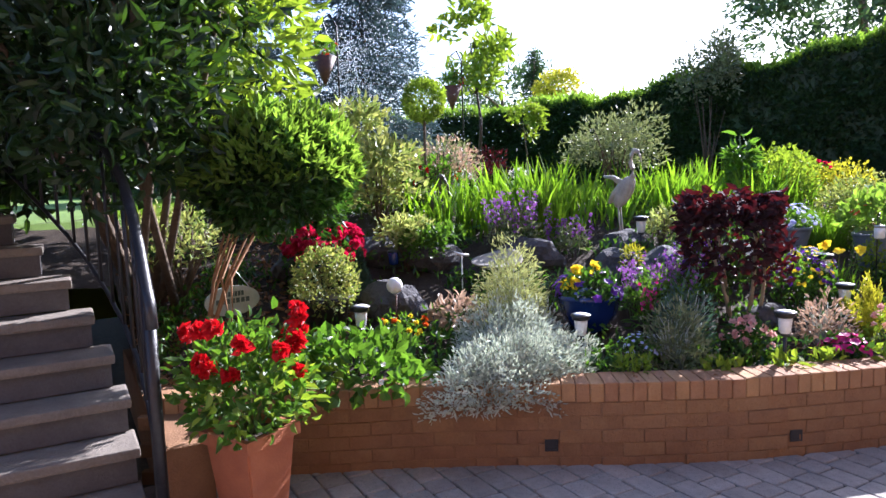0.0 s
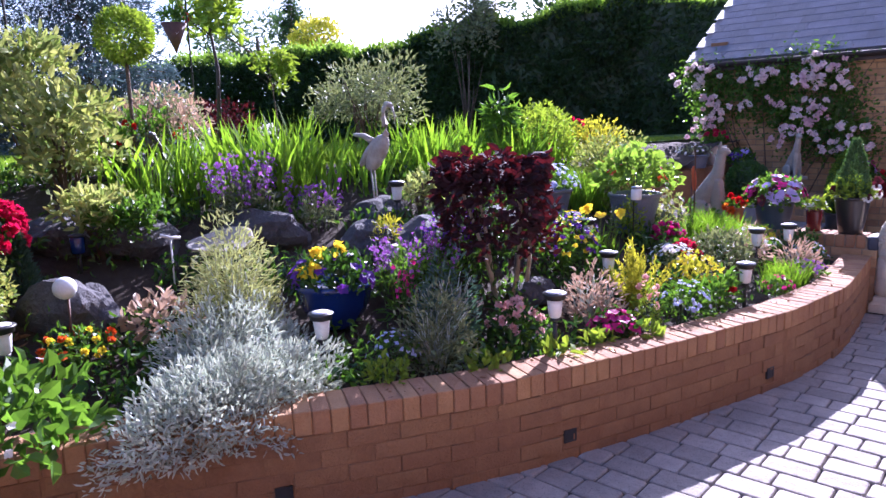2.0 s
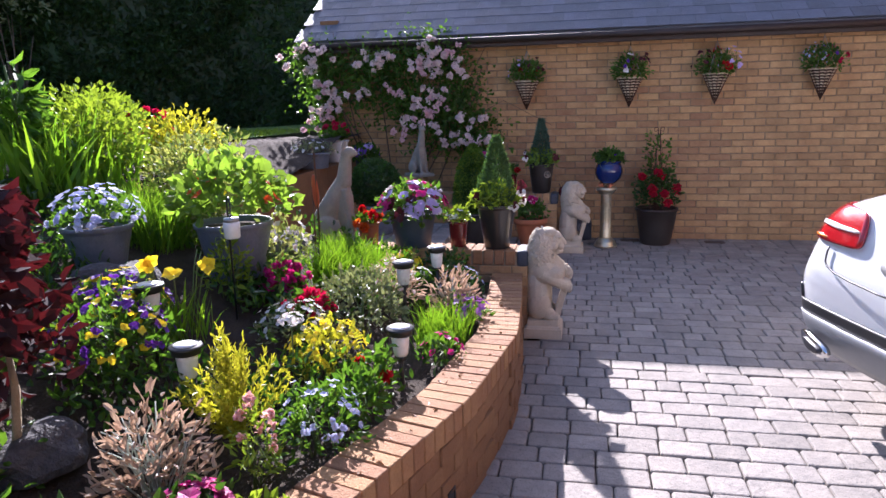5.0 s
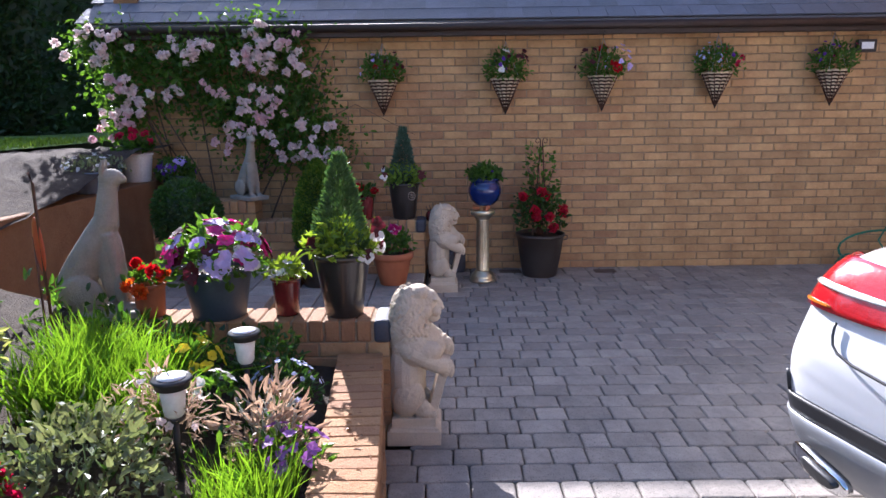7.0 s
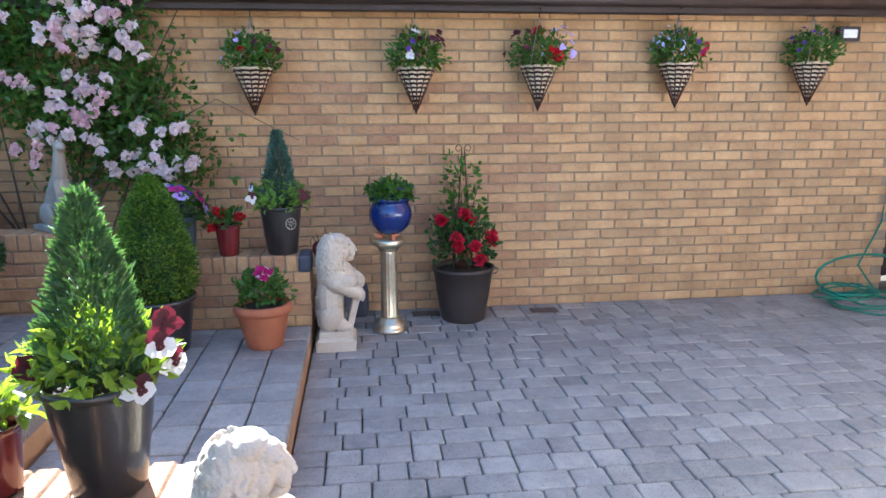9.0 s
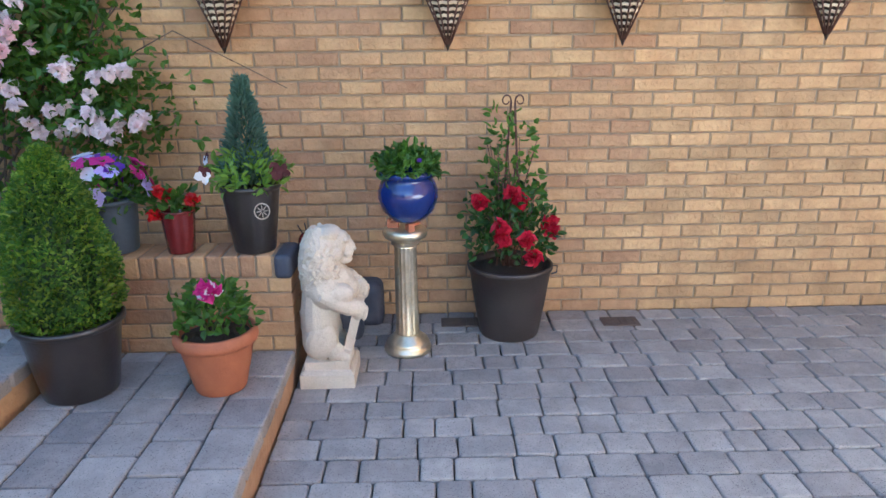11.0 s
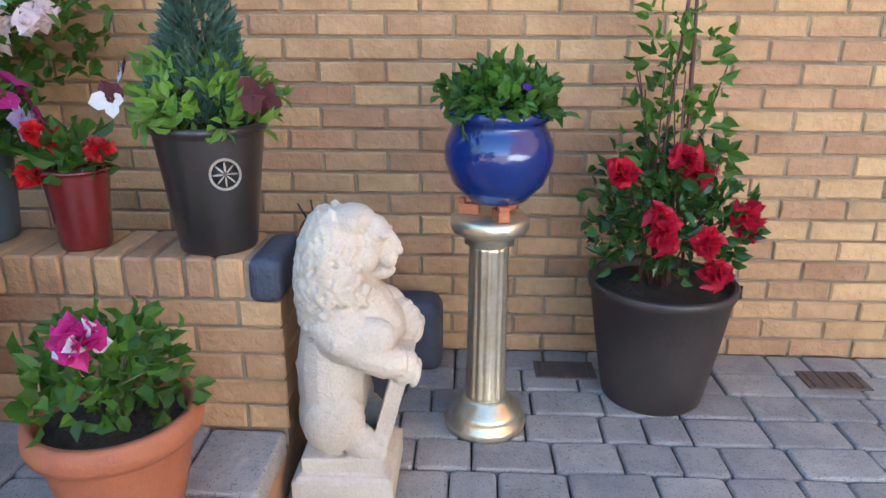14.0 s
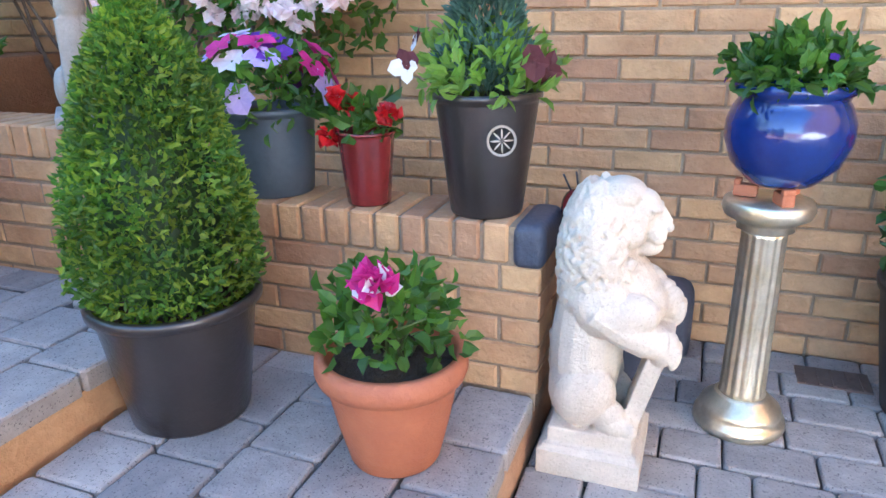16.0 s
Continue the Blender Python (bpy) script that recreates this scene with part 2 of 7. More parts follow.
# leaves
M["leaf"] = leafy("mid green leaf", (0.055, 0.13, 0.022), (0.10, 0.20, 0.035), 0.5, (1.5, 1.5, 0.45))
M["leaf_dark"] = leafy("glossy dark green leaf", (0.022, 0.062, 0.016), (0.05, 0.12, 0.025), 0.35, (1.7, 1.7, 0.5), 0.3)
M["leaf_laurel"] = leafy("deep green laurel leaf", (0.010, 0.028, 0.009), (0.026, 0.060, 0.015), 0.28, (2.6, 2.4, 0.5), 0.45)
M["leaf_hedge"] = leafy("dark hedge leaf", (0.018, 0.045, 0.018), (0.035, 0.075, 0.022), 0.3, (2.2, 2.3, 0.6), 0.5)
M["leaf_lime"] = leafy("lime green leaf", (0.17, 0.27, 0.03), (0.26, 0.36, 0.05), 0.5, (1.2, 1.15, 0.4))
M["leaf_gold"] = leafy("golden yellow leaf", (0.36, 0.40, 0.03), (0.50, 0.50, 0.05), 0.5, (1.1, 1.0, 0.4))
M["leaf_var"] = leafy("cream variegated leaf", (0.42, 0.42, 0.16), (0.16, 0.24, 0.06), 0.45, (1.1, 1.1, 0.6))
M["leaf_cream"] = leafy("cream edged leaf", (0.46, 0.47, 0.18), (0.20, 0.28, 0.08), 0.4, (1.1, 1.1, 0.7))
M["leaf_silver"] = leafy("silver felted leaf", (0.60, 0.64, 0.58), (0.42, 0.48, 0.41), 0.25, (1.0, 1.0, 0.8), 0.8)
M["leaf_sage"] = leafy("pale sage plume", (0.46, 0.47, 0.22), (0.36, 0.40, 0.22), 0.35, (1.0, 1.0, 0.6), 0.8)
M["leaf_blue"] = leafy("blue-green needle", (0.06, 0.12, 0.09), (0.09, 0.16, 0.12), 0.25, (1.1, 1.2, 0.8))
M["leaf_conifer"] = leafy("soft green conifer spray", (0.06, 0.12, 0.05), (0.11, 0.19, 0.06), 0.25, (1.2, 1.3, 0.6), 0.6)
M["leaf_spruce"] = leafy("blue spruce needle", (0.07, 0.11, 0.12), (0.13, 0.18, 0.19), 0.2, (1.0, 1.1, 1.0))
M["leaf_purple"] = leafy("dark purple leaf", (0.020, 0.010, 0.015), (0.040, 0.013, 0.018), 0.26, (3.0, 0.7, 0.6), 0.85)
M["leaf_far"] = leafy("grey-green far foliage", (0.045, 0.085, 0.05), (0.085, 0.13, 0.07), 0.3, (1.3, 1.4, 0.6), 0.5)
M["leaf_olive"] = leafy("grey-olive leaf", (0.13, 0.17, 0.09), (0.28, 0.31, 0.18), 0.35, (1.1, 1.1, 0.6))
M["leaf_brown"] = leafy("bronze pink leaf", (0.40, 0.29, 0.21), (0.54, 0.45, 0.34), 0.35, (1.1, 0.9, 0.8))
M["blade"] = leafy("iris blade", (0.10, 0.22, 0.02), (0.17, 0.30, 0.03), 0.55, (1.5, 1.45, 0.35))
M["grass"] = leafy("sunny lawn grass", (0.15, 0.27, 0.03), (0.22, 0.34, 0.05), 0.45, (1.4, 1.3, 0.4))
# petals
M["red"] = petal("scarlet petal", (0.62, 0.008, 0.012), (0.45, 0.005, 0.01))
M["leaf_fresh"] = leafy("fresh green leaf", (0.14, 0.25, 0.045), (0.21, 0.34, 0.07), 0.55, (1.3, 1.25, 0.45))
M["rose_red"] = petal("rose red petal", (0.60, 0.012, 0.05), (0.45, 0.006, 0.03))
M["amber_lens"] = surf("amber lamp lens", (0.75, 0.22, 0.02), (0.6, 0.12, 0.01), 60, 0.12, 0.1, coat=1.0)
M["crimson"] = petal("crimson petal", (0.50, 0.008, 0.05), (0.62, 0.015, 0.09))
M["magenta"] = petal("magenta petal", (0.62, 0.03, 0.25), (0.50, 0.02, 0.20))
M["pink"] = petal("shell pink petal", (0.75, 0.42, 0.40), (0.80, 0.55, 0.52))
M["blush"] = petal("blush white petal", (0.86, 0.80, 0.78), (0.84, 0.72, 0.73))
M["pink_blush"] = petal("soft pink petal", (0.82, 0.60, 0.65), (0.84, 0.68, 0.70))
M["white"] = petal("white petal", (0.82, 0.82, 0.80), (0.75, 0.75, 0.76))
M["yellow"] = petal("yellow petal", (0.84, 0.74, 0.02), (0.78, 0.62, 0.015))
M["orange_p"] = petal("orange petal", (0.75, 0.18, 0.01), (0.60, 0.06, 0.01))
M["purple"] = petal("violet petal", (0.10, 0.025, 0.30), (0.17, 0.04, 0.38))
M["mauve"] = petal("mauve pink petal", (0.27, 0.09, 0.40), (0.36, 0.15, 0.46))
M["lilac"] = petal("lilac petal", (0.52, 0.42, 0.78), (0.62, 0.52, 0.82))
M["pale_blue"] = petal("pale blue petal", (0.45, 0.50, 0.78), (0.58, 0.62, 0.82))
M["water_drop"] = leafy("bright water drop", (0.85, 0.88, 0.92), (0.75, 0.80, 0.86), 0.5, (1.0, 1.0, 1.0), 0.1, 0.05)
M["maroon"] = petal("maroon petal", (0.10, 0.008, 0.015), (0.06, 0.005, 0.012))


# ---- mesh tools ----
def rng(seed):
    return np.random.default_rng(seed)


def mesh(name, verts, faces, material, smooth=False):
    me = bpy.data.meshes.new(name)
    me.from_pydata([tuple(v) for v in verts] if not isinstance(verts, np.ndarray) else verts.tolist(), [], faces if isinstance(faces, list) else faces.tolist())
    me.materials.append(material)
    if smooth:
        me.polygons.foreach_set("use_smooth", [True] * len(me.polygons))
    me.update()
    return me


def thing(name, label, category, at=(0, 0, 0), turn=0.0, group="", kind=""):
    ob = new(name)
    ob.empty_display_size = 0.1
    ob.matrix_world = pose(*at, 0, 0, turn)
    return tagged(ob, label, category, group, kind)


JOINED = {"leaves", "young_leaves", "pale_leaves", "low_leaves", "blades", "foliage", "young_foliage", "needles", "crown", "stems", "branches", "canes", "sprays", "limbs", "weave", "ribs", "flowers", "violet_flowers", "bloom_cluster"}


def put(name, me, parent=None, label="", at=(0, 0, 0), turn=(0, 0, 0)):
    ob = new(name, me)
    if parent is not None:
        ob.parent = parent
    ob.matrix_basis = pose(*at, *turn)
    if name in JOINED:
        ob["kind"] = "stuff"
    if label:
        tagged(ob, label)
    return ob


def part(name, bm, material, parent, label="", smooth=False):
    me = bpy.data.meshes.new(name)
    bm.to_mesh(me)
    bm.free()
    me.materials.append(material)
    if smooth:
        me.polygons.foreach_set("use_smooth", [True] * len(me.polygons))
    return put(name, me, parent, label)


def box_bm(bm, x0, y0, z0, x1, y1, z1):
    v = bmesh.ops.create_cube(bm, size=1.0)["verts"]
    for p in v:
        p.co = Vector((x0 + (p.co.x + 0.5) * (x1 - x0), y0 + (p.co.y + 0.5) * (y1 - y0), z0 + (p.co.z + 0.5) * (z1 - z0)))
    return v


def block(x0, y0, z0, x1, y1, z1, bevel=0.0, seg=1):
    bm = bmesh.new()
    box_bm(bm, x0, y0, z0, x1, y1, z1)
    if bevel:
        bmesh.ops.bevel(bm, geom=bm.edges[:], offset=bevel, segments=seg, affect="EDGES", profile=0.6)
    return bm


def lathe(profile, seg=40, wave=None):
    """Verts and faces of a turned body from (radius, height) pairs; wave(angle, height) scales the radius."""
    v, f = [], []
    for r, z in profile:
        for i in range(seg):
            a = 2 * math.pi * i / seg
            k = r * (wave(a, z) if wave else 1.0)
            v.append((k * math.cos(a), k * math.sin(a), z))
    for j in range(len(profile) - 1):
        for i in range(seg):
            k = (i + 1) % seg
            f.append((j * seg + i, j * seg + k, (j + 1) * seg + k, (j + 1) * seg + i))
    f.append(tuple(range(seg))[::-1])
    f.append(tuple((len(profile) - 1) * seg + i for i in range(seg)))
    return v, f


def lathe_mesh(name, profile, material, seg=40, wave=None):
    v, f = lathe(profile, seg, wave)
    return mesh(name, v, f, material, True)


def tube(points, radius, seg=6, taper=1.0):
    """Verts and faces of a tube along points; the end's radius is taper times the first."""
    pts = [Vector(p) for p in points]
    v, f = [], []
    for i, p in enumerate(pts):
        d = (pts[min(i + 1, len(pts) - 1)] - pts[max(i - 1, 0)]).normalized()
        s = d.orthogonal().normalized() if abs(d.z) > 0.99 else d.cross(Vector((0, 0, 1))).normalized()
        u = d.cross(s)
        r = radius * (1 + (taper - 1) * i / max(1, len(pts) - 1))
        for k in range(seg):
            a = 2 * math.pi * k / seg
            v.append(tuple(p + s * (r * math.cos(a)) + u * (r * math.sin(a))))
    for i in range(len(pts) - 1):
        for k in range(seg):
            n = (k + 1) % seg
            f.append((i * seg + k, i * seg + n, (i + 1) * seg + n, (i + 1) * seg + k))
    f.append(tuple(range(seg))[::-1])
    f.append(tuple((len(pts) - 1) * seg + k for k in range(seg)))
    return v, f


def tubes_mesh(name, runs, material, seg=6):
    """One mesh of several tubes: (points, radius, taper)."""
    v, f = [], []
    for pts, r, tp in runs:
        a, b = tube(pts, r, seg, tp)
        f += [tuple(i + len(v) for i in q) for q in b]
        v += a
    return mesh(name, v, f, material, True)


def each_tube(name, runs, material, seg, owner):
    """Every run as a part of its own."""
    for run in runs:
        put(name, tubes_mesh(name, [run], material, seg), owner)


def unit(a):
    return a / np.maximum(np.linalg.norm(a, axis=1, keepdims=True), 1e-9)


def leaves(name, pos, way, r, length, width, material, fold=0.25, bend=0.3, face=None):
    """Many leaves in one mesh: each a folded, rounded blade of six triangles from pos along way."""
    n = len(pos)
    way = unit(way)
    side = unit(np.cross(way, r.normal(size=(n, 3)) if face is None else face))
    up = np.cross(side, way)
    ln = (length * (0.65 + 0.7 * r.random(n)))[:, None]
    wd = (width * (0.7 + 0.6 * r.random(n)))[:, None]
    drop = -up * ln * bend
    c1, c2 = pos + way * ln * 0.3 + drop * 0.06, pos + way * ln * 0.7 + drop * 0.4
    lift = up * wd * fold
    v = np.stack([pos, c1 - side * wd * 0.44 + lift, c1 + side * wd * 0.44 + lift, c2 - side * wd * 0.40 + lift, c2 + side * wd * 0.40 + lift, pos + way * ln + drop, (c1 + c2) / 2], 1).reshape(-1, 3)
    b = np.arange(n)[:, None] * 7
    f = np.concatenate([b + np.array([t]) for t in ([0, 2, 6], [0, 6, 1], [1, 6, 3], [6, 2, 4], [6, 4, 5], [6, 5, 3])], 0)
    return mesh(name, v, f, material)


def blades(name, pos, way, r, length, width, material, droop=0.35):
    """Long strap leaves, each in four steps that arch over."""
    n = len(pos)
    way = unit(way)
    flat = unit(np.cross(way, np.array([[0, 0, 1.0]])) + 0.4 * r.normal(size=(n, 3)))
    ln = (length * (0.6 + 0.6 * r.random(n)))[:, None]
    wd = (width * (0.7 + 0.6 * r.random(n)))[:, None]
    out = way * np.array([[1, 1, 0]])
    dr = droop * (0.3 + 1.2 * r.random(n))[:, None]
    rows = []
    for s, w in ((0, 0.7), (0.35, 1.0), (0.7, 0.75), (1.0, 0.06)):
        c = pos + way * ln * s + out * ln * dr * s * s - np.array([[0, 0, 1]]) * ln * dr * 0.35 * s ** 3
        rows += [c - flat * wd * w * 0.5, c + flat * wd * w * 0.5]
    v = np.stack(rows, 1).reshape(-1, 3)
    b = np.arange(n)[:, None] * 8
    f = np.concatenate([b + np.array([[2 * k, 2 * k + 1, 2 * k + 3, 2 * k + 2]]) for k in range(3)], 0)
    return mesh(name, v, f, material)


def blooms(name, pos, way, r, size, material, petals=6, cup=0.35, wide=0.75):
    """Open flowers: petals set round pos, facing way."""
    n = len(pos)
    way = unit(way)
    s = unit(np.cross(way, r.normal(size=(n, 3))))
    u = np.cross(way, s)
    P, W, N = [], [], []
    for k in range(petals):
        N.append(way)
        a = 2 * math.pi * k / petals
        d = s * math.cos(a) + u * math.sin(a) + way * cup
        P.append(pos + d * size * 0.03)
        W.append(d)
    return leaves(name, np.concatenate(P), np.concatenate(W), r, size * 0.52, size * wide * 0.78, material, 0.10, 0.10, np.concatenate(N))


def doubles(name, pos, way, r, size, material, petals=16):
    """Full, ruffled flower heads of many petals in shells."""
    n = len(pos)
    P, W = [], []
    for k in range(petals):
        d = unit(unit(way) * 0.7 + r.normal(size=(n, 3)) * 0.75)
        P.append(pos + d * size * 0.14)
        W.append(d + 0.4 * r.normal(size=(n, 3)))
    return leaves(name, np.concatenate(P), np.concatenate(W), r, size * 0.42, size * 0.52, material, 0.3, 0.35)


def shell(r, n, radii, low=-0.2, inner=0.55, lumps=0.18, seed=0.0):
    """Points in the outer shell of a lumpy mound, with the ways outward."""
    d = unit(r.normal(size=(n * 3, 3)))
    d = d[d[:, 2] > low][:n]
    a = np.arctan2(d[:, 1], d[:, 0])
    lump = 1 + lumps * (np.sin(3 * a + seed) * np.cos(4 * d[:, 2] + seed * 2) + 0.6 * np.sin(7 * a + 5 * d[:, 2] + seed * 3))
    k = (inner + (1 - inner) * r.random(len(d)) ** 0.6) * lump
    rad = np.array(radii)
    return d * k[:, None] * rad, unit(d / rad)


# ---- plan of the garden ----
CURVE = [(-1.2, 3.45), (-0.53, 3.09), (0, 2.83), (0.47, 2.56), (0.97, 2.24), (1.5, 1.95), (2.1, 1.72), (2.51, 1.58), (2.93, 1.45), (3.4, 1.31), (4.2, 1.20), (4.8, 1.235), (5.43, 1.285)]
WALL_X, EAVE_Z, LANDING, UPPER = 9.0, 2.29, 0.15, 0.30
CA = np.array(CURVE)


def inside(x, y):
    """How far a place lies behind the retaining wall's face."""
    p = np.stack([np.asarray(x, float), np.asarray(y, float)], -1)
    best = np.full(p.shape[:-1], 99.0)
    sign = np.ones(p.shape[:-1])
    for a, b in zip(CA, CA[1:]):
        u = b - a
        s = np.clip(((p - a) @ u) / (u @ u), 0, 1)
        q = p - (a + s[..., None] * u)
        n = np.hypot(q[..., 0], q[..., 1])
        side = np.sign(u[0] * (p[..., 1] - a[1]) - u[1] * (p[..., 0] - a[0]))
        sign = np.where(n < best, side, sign)
        best = np.minimum(best, n)
    return best * sign


def bed(x, y):
    """The height of the planted bank."""
    return 0.40 + 0.30 * np.clip(inside(x, y) - 0.5, 0, 2.9)


def grounded(x, y, dz=0.0):
    return (x, y, float(bed(x, y)) + dz)


def along(step):
    """Places and headings at even steps along the retaining wall."""
    out, acc = [], 0.0
    for a, b in zip(CA, CA[1:]):
        L = float(np.hypot(*(b - a)))
        s = acc
        while s < L:
            out.append((a + (b - a) * s / L, math.degrees(math.atan2(*(b - a)[::-1]))))
            s += step
        acc = s - L
    return out


def smooth_turns(runs):
    h = [r[1] for r in runs]
    return [(r[0], sum(h[max(0, i - 3):i + 4]) / len(h[max(0, i - 3):i + 4])) for i, r in enumerate(runs)]


def sheet(name, xs, ys, height, keep, material, label, category, kind="structure"):
    """A ground sheet over a grid, with the cells for which keep holds."""
    X, Y = np.meshgrid(xs, ys, indexing="ij")
    Z = height(X, Y)
    K = keep((X[:-1, :-1] + X[1:, 1:]) / 2, (Y[:-1, :-1] + Y[1:, 1:]) / 2)
    i, j = np.nonzero(K)
    n = len(ys)
    f = np.stack([i * n + j, (i + 1) * n + j, (i + 1) * n + j + 1, i * n + j + 1], 1)
    ob = new(name, mesh(name, np.stack([X, Y, Z], -1).reshape(-1, 3), f, material, True))
    return tagged(ob, label, category, "", kind)


def bumps(x, y, k, a):
    return a * (np.sin(x * k + 1.3) * np.cos(y * k * 1.13) + 0.6 * np.sin(x * k * 2.3 - y * k * 1.9))


tagged(put("ground", mesh("ground", [(-400, -400, -0.04), (400, -400, -0.04), (400, 400, -0.04), (-400, 400, -0.04)], [(0, 1, 2, 3)], M["joint"])),
       "dark sandy ground under the paving", "ground", "", "structure")
sheet("garden_soil", np.arange(-4, 9.6, 0.12), np.arange(1.2, 7.5, 0.12), lambda x, y: bed(x, y) + bumps(x, y, 9, 0.012) - 0.02,
      lambda x, y: (inside(x, y) > 0.14) & (inside(x, y) < 4.2) & ((x < 5.45) | (y > 3.5)) & ((x > -1.25) | (y > 5.4)), M["soil"],
      "dark soil bank of the planted bed", "soil")
sheet("lawn", np.arange(-30, 60, 0.75), np.arange(4.5, 80, 0.75), lambda x, y: 1.27 + bumps(x, y, 0.35, 0.02) - 0.8 * (inside(x, y) < 3.3),
      lambda x, y: (inside(x, y) > 2.8) & (x > -1.2 - 0.12 * y), M["lawn_soil"], "sunny mown lawn above the flower bed", "lawn")


# ---- retaining wall with coping ----
def brick_mesh(name, l, h, d, material, bevel=0.005):
    """A brick whose face lies in the plane y = 0, set back to y = d, centred on x and z."""
    a, b, e = l / 2, h / 2, bevel
    v = [(-a + e, 0, -b + e), (a - e, 0, -b + e), (a - e, 0, b - e), (-a + e, 0, b - e),
         (-a, e, -b), (a, e, -b), (a, e, b), (-a, e, b), (-a, d, -b), (a, d, -b), (a, d, b), (-a, d, b)]
    f = [(0, 1, 2, 3), (4, 5, 1, 0), (5, 6, 2, 1), (6, 7, 3, 2), (7, 4, 0, 3), (8, 9, 5, 4), (9, 10, 6, 5), (10, 11, 7, 6), (11, 8, 4, 7)]
    return mesh(name, v, f, material)


retaining = tagged(new("wall_retaining"), "low curved orange-brown brick retaining wall with coping", "wall", "", "structure")
core = smooth_turns(along(0.1))
v, f = [], []
for p, a in core + [(CA[-1], core[-1][1])]:
    n = Vector((-math.sin(radians(a)), math.cos(radians(a))))
    for off, z in ((0.006, -0.03), (0.004, 0.442), (0.196, 0.442), (0.20, -0.03)):
        v.append((p[0] + n.x * off, p[1] + n.y * off, z))
for i in range(len(core)):
    for k in range(4):
        f.append((4 * i + k, 4 * i + (k + 1) % 4, 4 * i + 4 + (k + 1) % 4, 4 * i + 4 + k))
f += [(0, 3, 2, 1), tuple(4 * len(core) + k for k in range(4))]
put("mortar", mesh("mortar", v, f, M["brown_mortar"]), retaining)


# ---- garage: brick wall and slate roof ----
garage = tagged(new("wall_garage"), "buff brick garage wall with sandy mortar joints", "wall", "", "structure")
part("mortar", block(WALL_X + 0.009, -3.5, -0.05, WALL_X + 0.25, 4.05, EAVE_Z + 0.05), M["mortar"], garage)
part("mortar", block(WALL_X + 0.25, 3.81, -0.05, WALL_X + 4.2, 4.05, EAVE_Z + 0.05), M["red_brick"], garage)
part("mortar", block(WALL_X + 0.25, -3.5, -0.05, WALL_X + 0.6, -3.28, EAVE_Z + 0.05), M["red_brick"], garage)
door = tagged(new("door_1"), "dark brown timber garage door set back in the wall", "door", "", "structure")
for k in range(9):
    part("board", block(WALL_X + 0.45, -3.52 - 0.2 * (k + 1), 0.0, WALL_X + 0.49, -3.525 - 0.2 * k, 2.15, 0.006), M["dark_wood"], door)
tagged(part("lintel", block(WALL_X, -5.35, 2.0, WALL_X + 0.25, -3.5, EAVE_Z + 0.05), M["red_brick"], None), "brick lintel over the garage door", "wall", "", "structure")
PITCH = radians(33)
roof = tagged(new("roof"), "blue-grey slate roof of the garage", "roof", "", "structure")
bm = bmesh.new()
e0 = (8.80, EAVE_Z + 0.03)
e1 = (8.80 + 2.3 * math.cos(PITCH) * 1.0, EAVE_Z + 0.03 + 2.3 * math.sin(PITCH))
for y0, y1 in ((-5.35, 4.24),):
    prof = [e0, e1, (2 * e1[0] - e0[0], e0[1]), (2 * e1[0] - e0[0], e0[1] - 0.02), (e1[0], e1[1] - 0.04), (e0[0], e0[1] - 0.03)]
    vs = [[bm.verts.new((x, y, z)) for x, z in prof] for y in (y0, y1)]
    for k in range(6):
        bm.faces.new((vs[0][k], vs[0][(k + 1) % 6], vs[1][(k + 1) % 6], vs[1][k]))
    bm.faces.new(vs[0][::-1])
    bm.faces.new(vs[1])
part("underlay", bm, M["slate"], roof)
part("gable", block(WALL_X + 0.1, 3.82, EAVE_Z, 12.6, 4.04, EAVE_Z + 0.3), M["red_brick"], roof)
tagged(part("fascia", block(8.82, -5.35, EAVE_Z - 0.10, 8.855, 4.2, EAVE_Z + 0.02, 0.004), M["dark_wood"], None), "dark brown fascia board under the eaves", "fascia", "", "structure")
tagged(part("soffit", block(8.855, -5.35, EAVE_Z - 0.09, 9.0, 4.2, EAVE_Z - 0.07), M["dark_wood"], None), "dark brown soffit board", "soffit", "", "structure")
gut = tubes_mesh("gutter", [([(8.785, -5.35, EAVE_Z - 0.03), (8.785, 4.22, EAVE_Z - 0.02)], 0.036, 1.0)], M["dark_wood"], 12)
tagged(put("gutter", gut), "dark brown half-round gutter", "gutter", "", "structure")

# ---- landings, low walls, stairs ----
landing = tagged(new("landing"), "raised step paved in grey-brown blocks", "step", "", "structure")
part("base", block(5.6, 1.17, -0.03, 8.95, 3.5, LANDING - 0.055), M["brick"], landing)
upper = tagged(new("upper_landing"), "second paved step up to the garden", "step", "", "structure")
part("base", block(5.66, 2.19, LANDING - 0.06, 8.2, 3.5, UPPER - 0.055), M["brick"], upper)


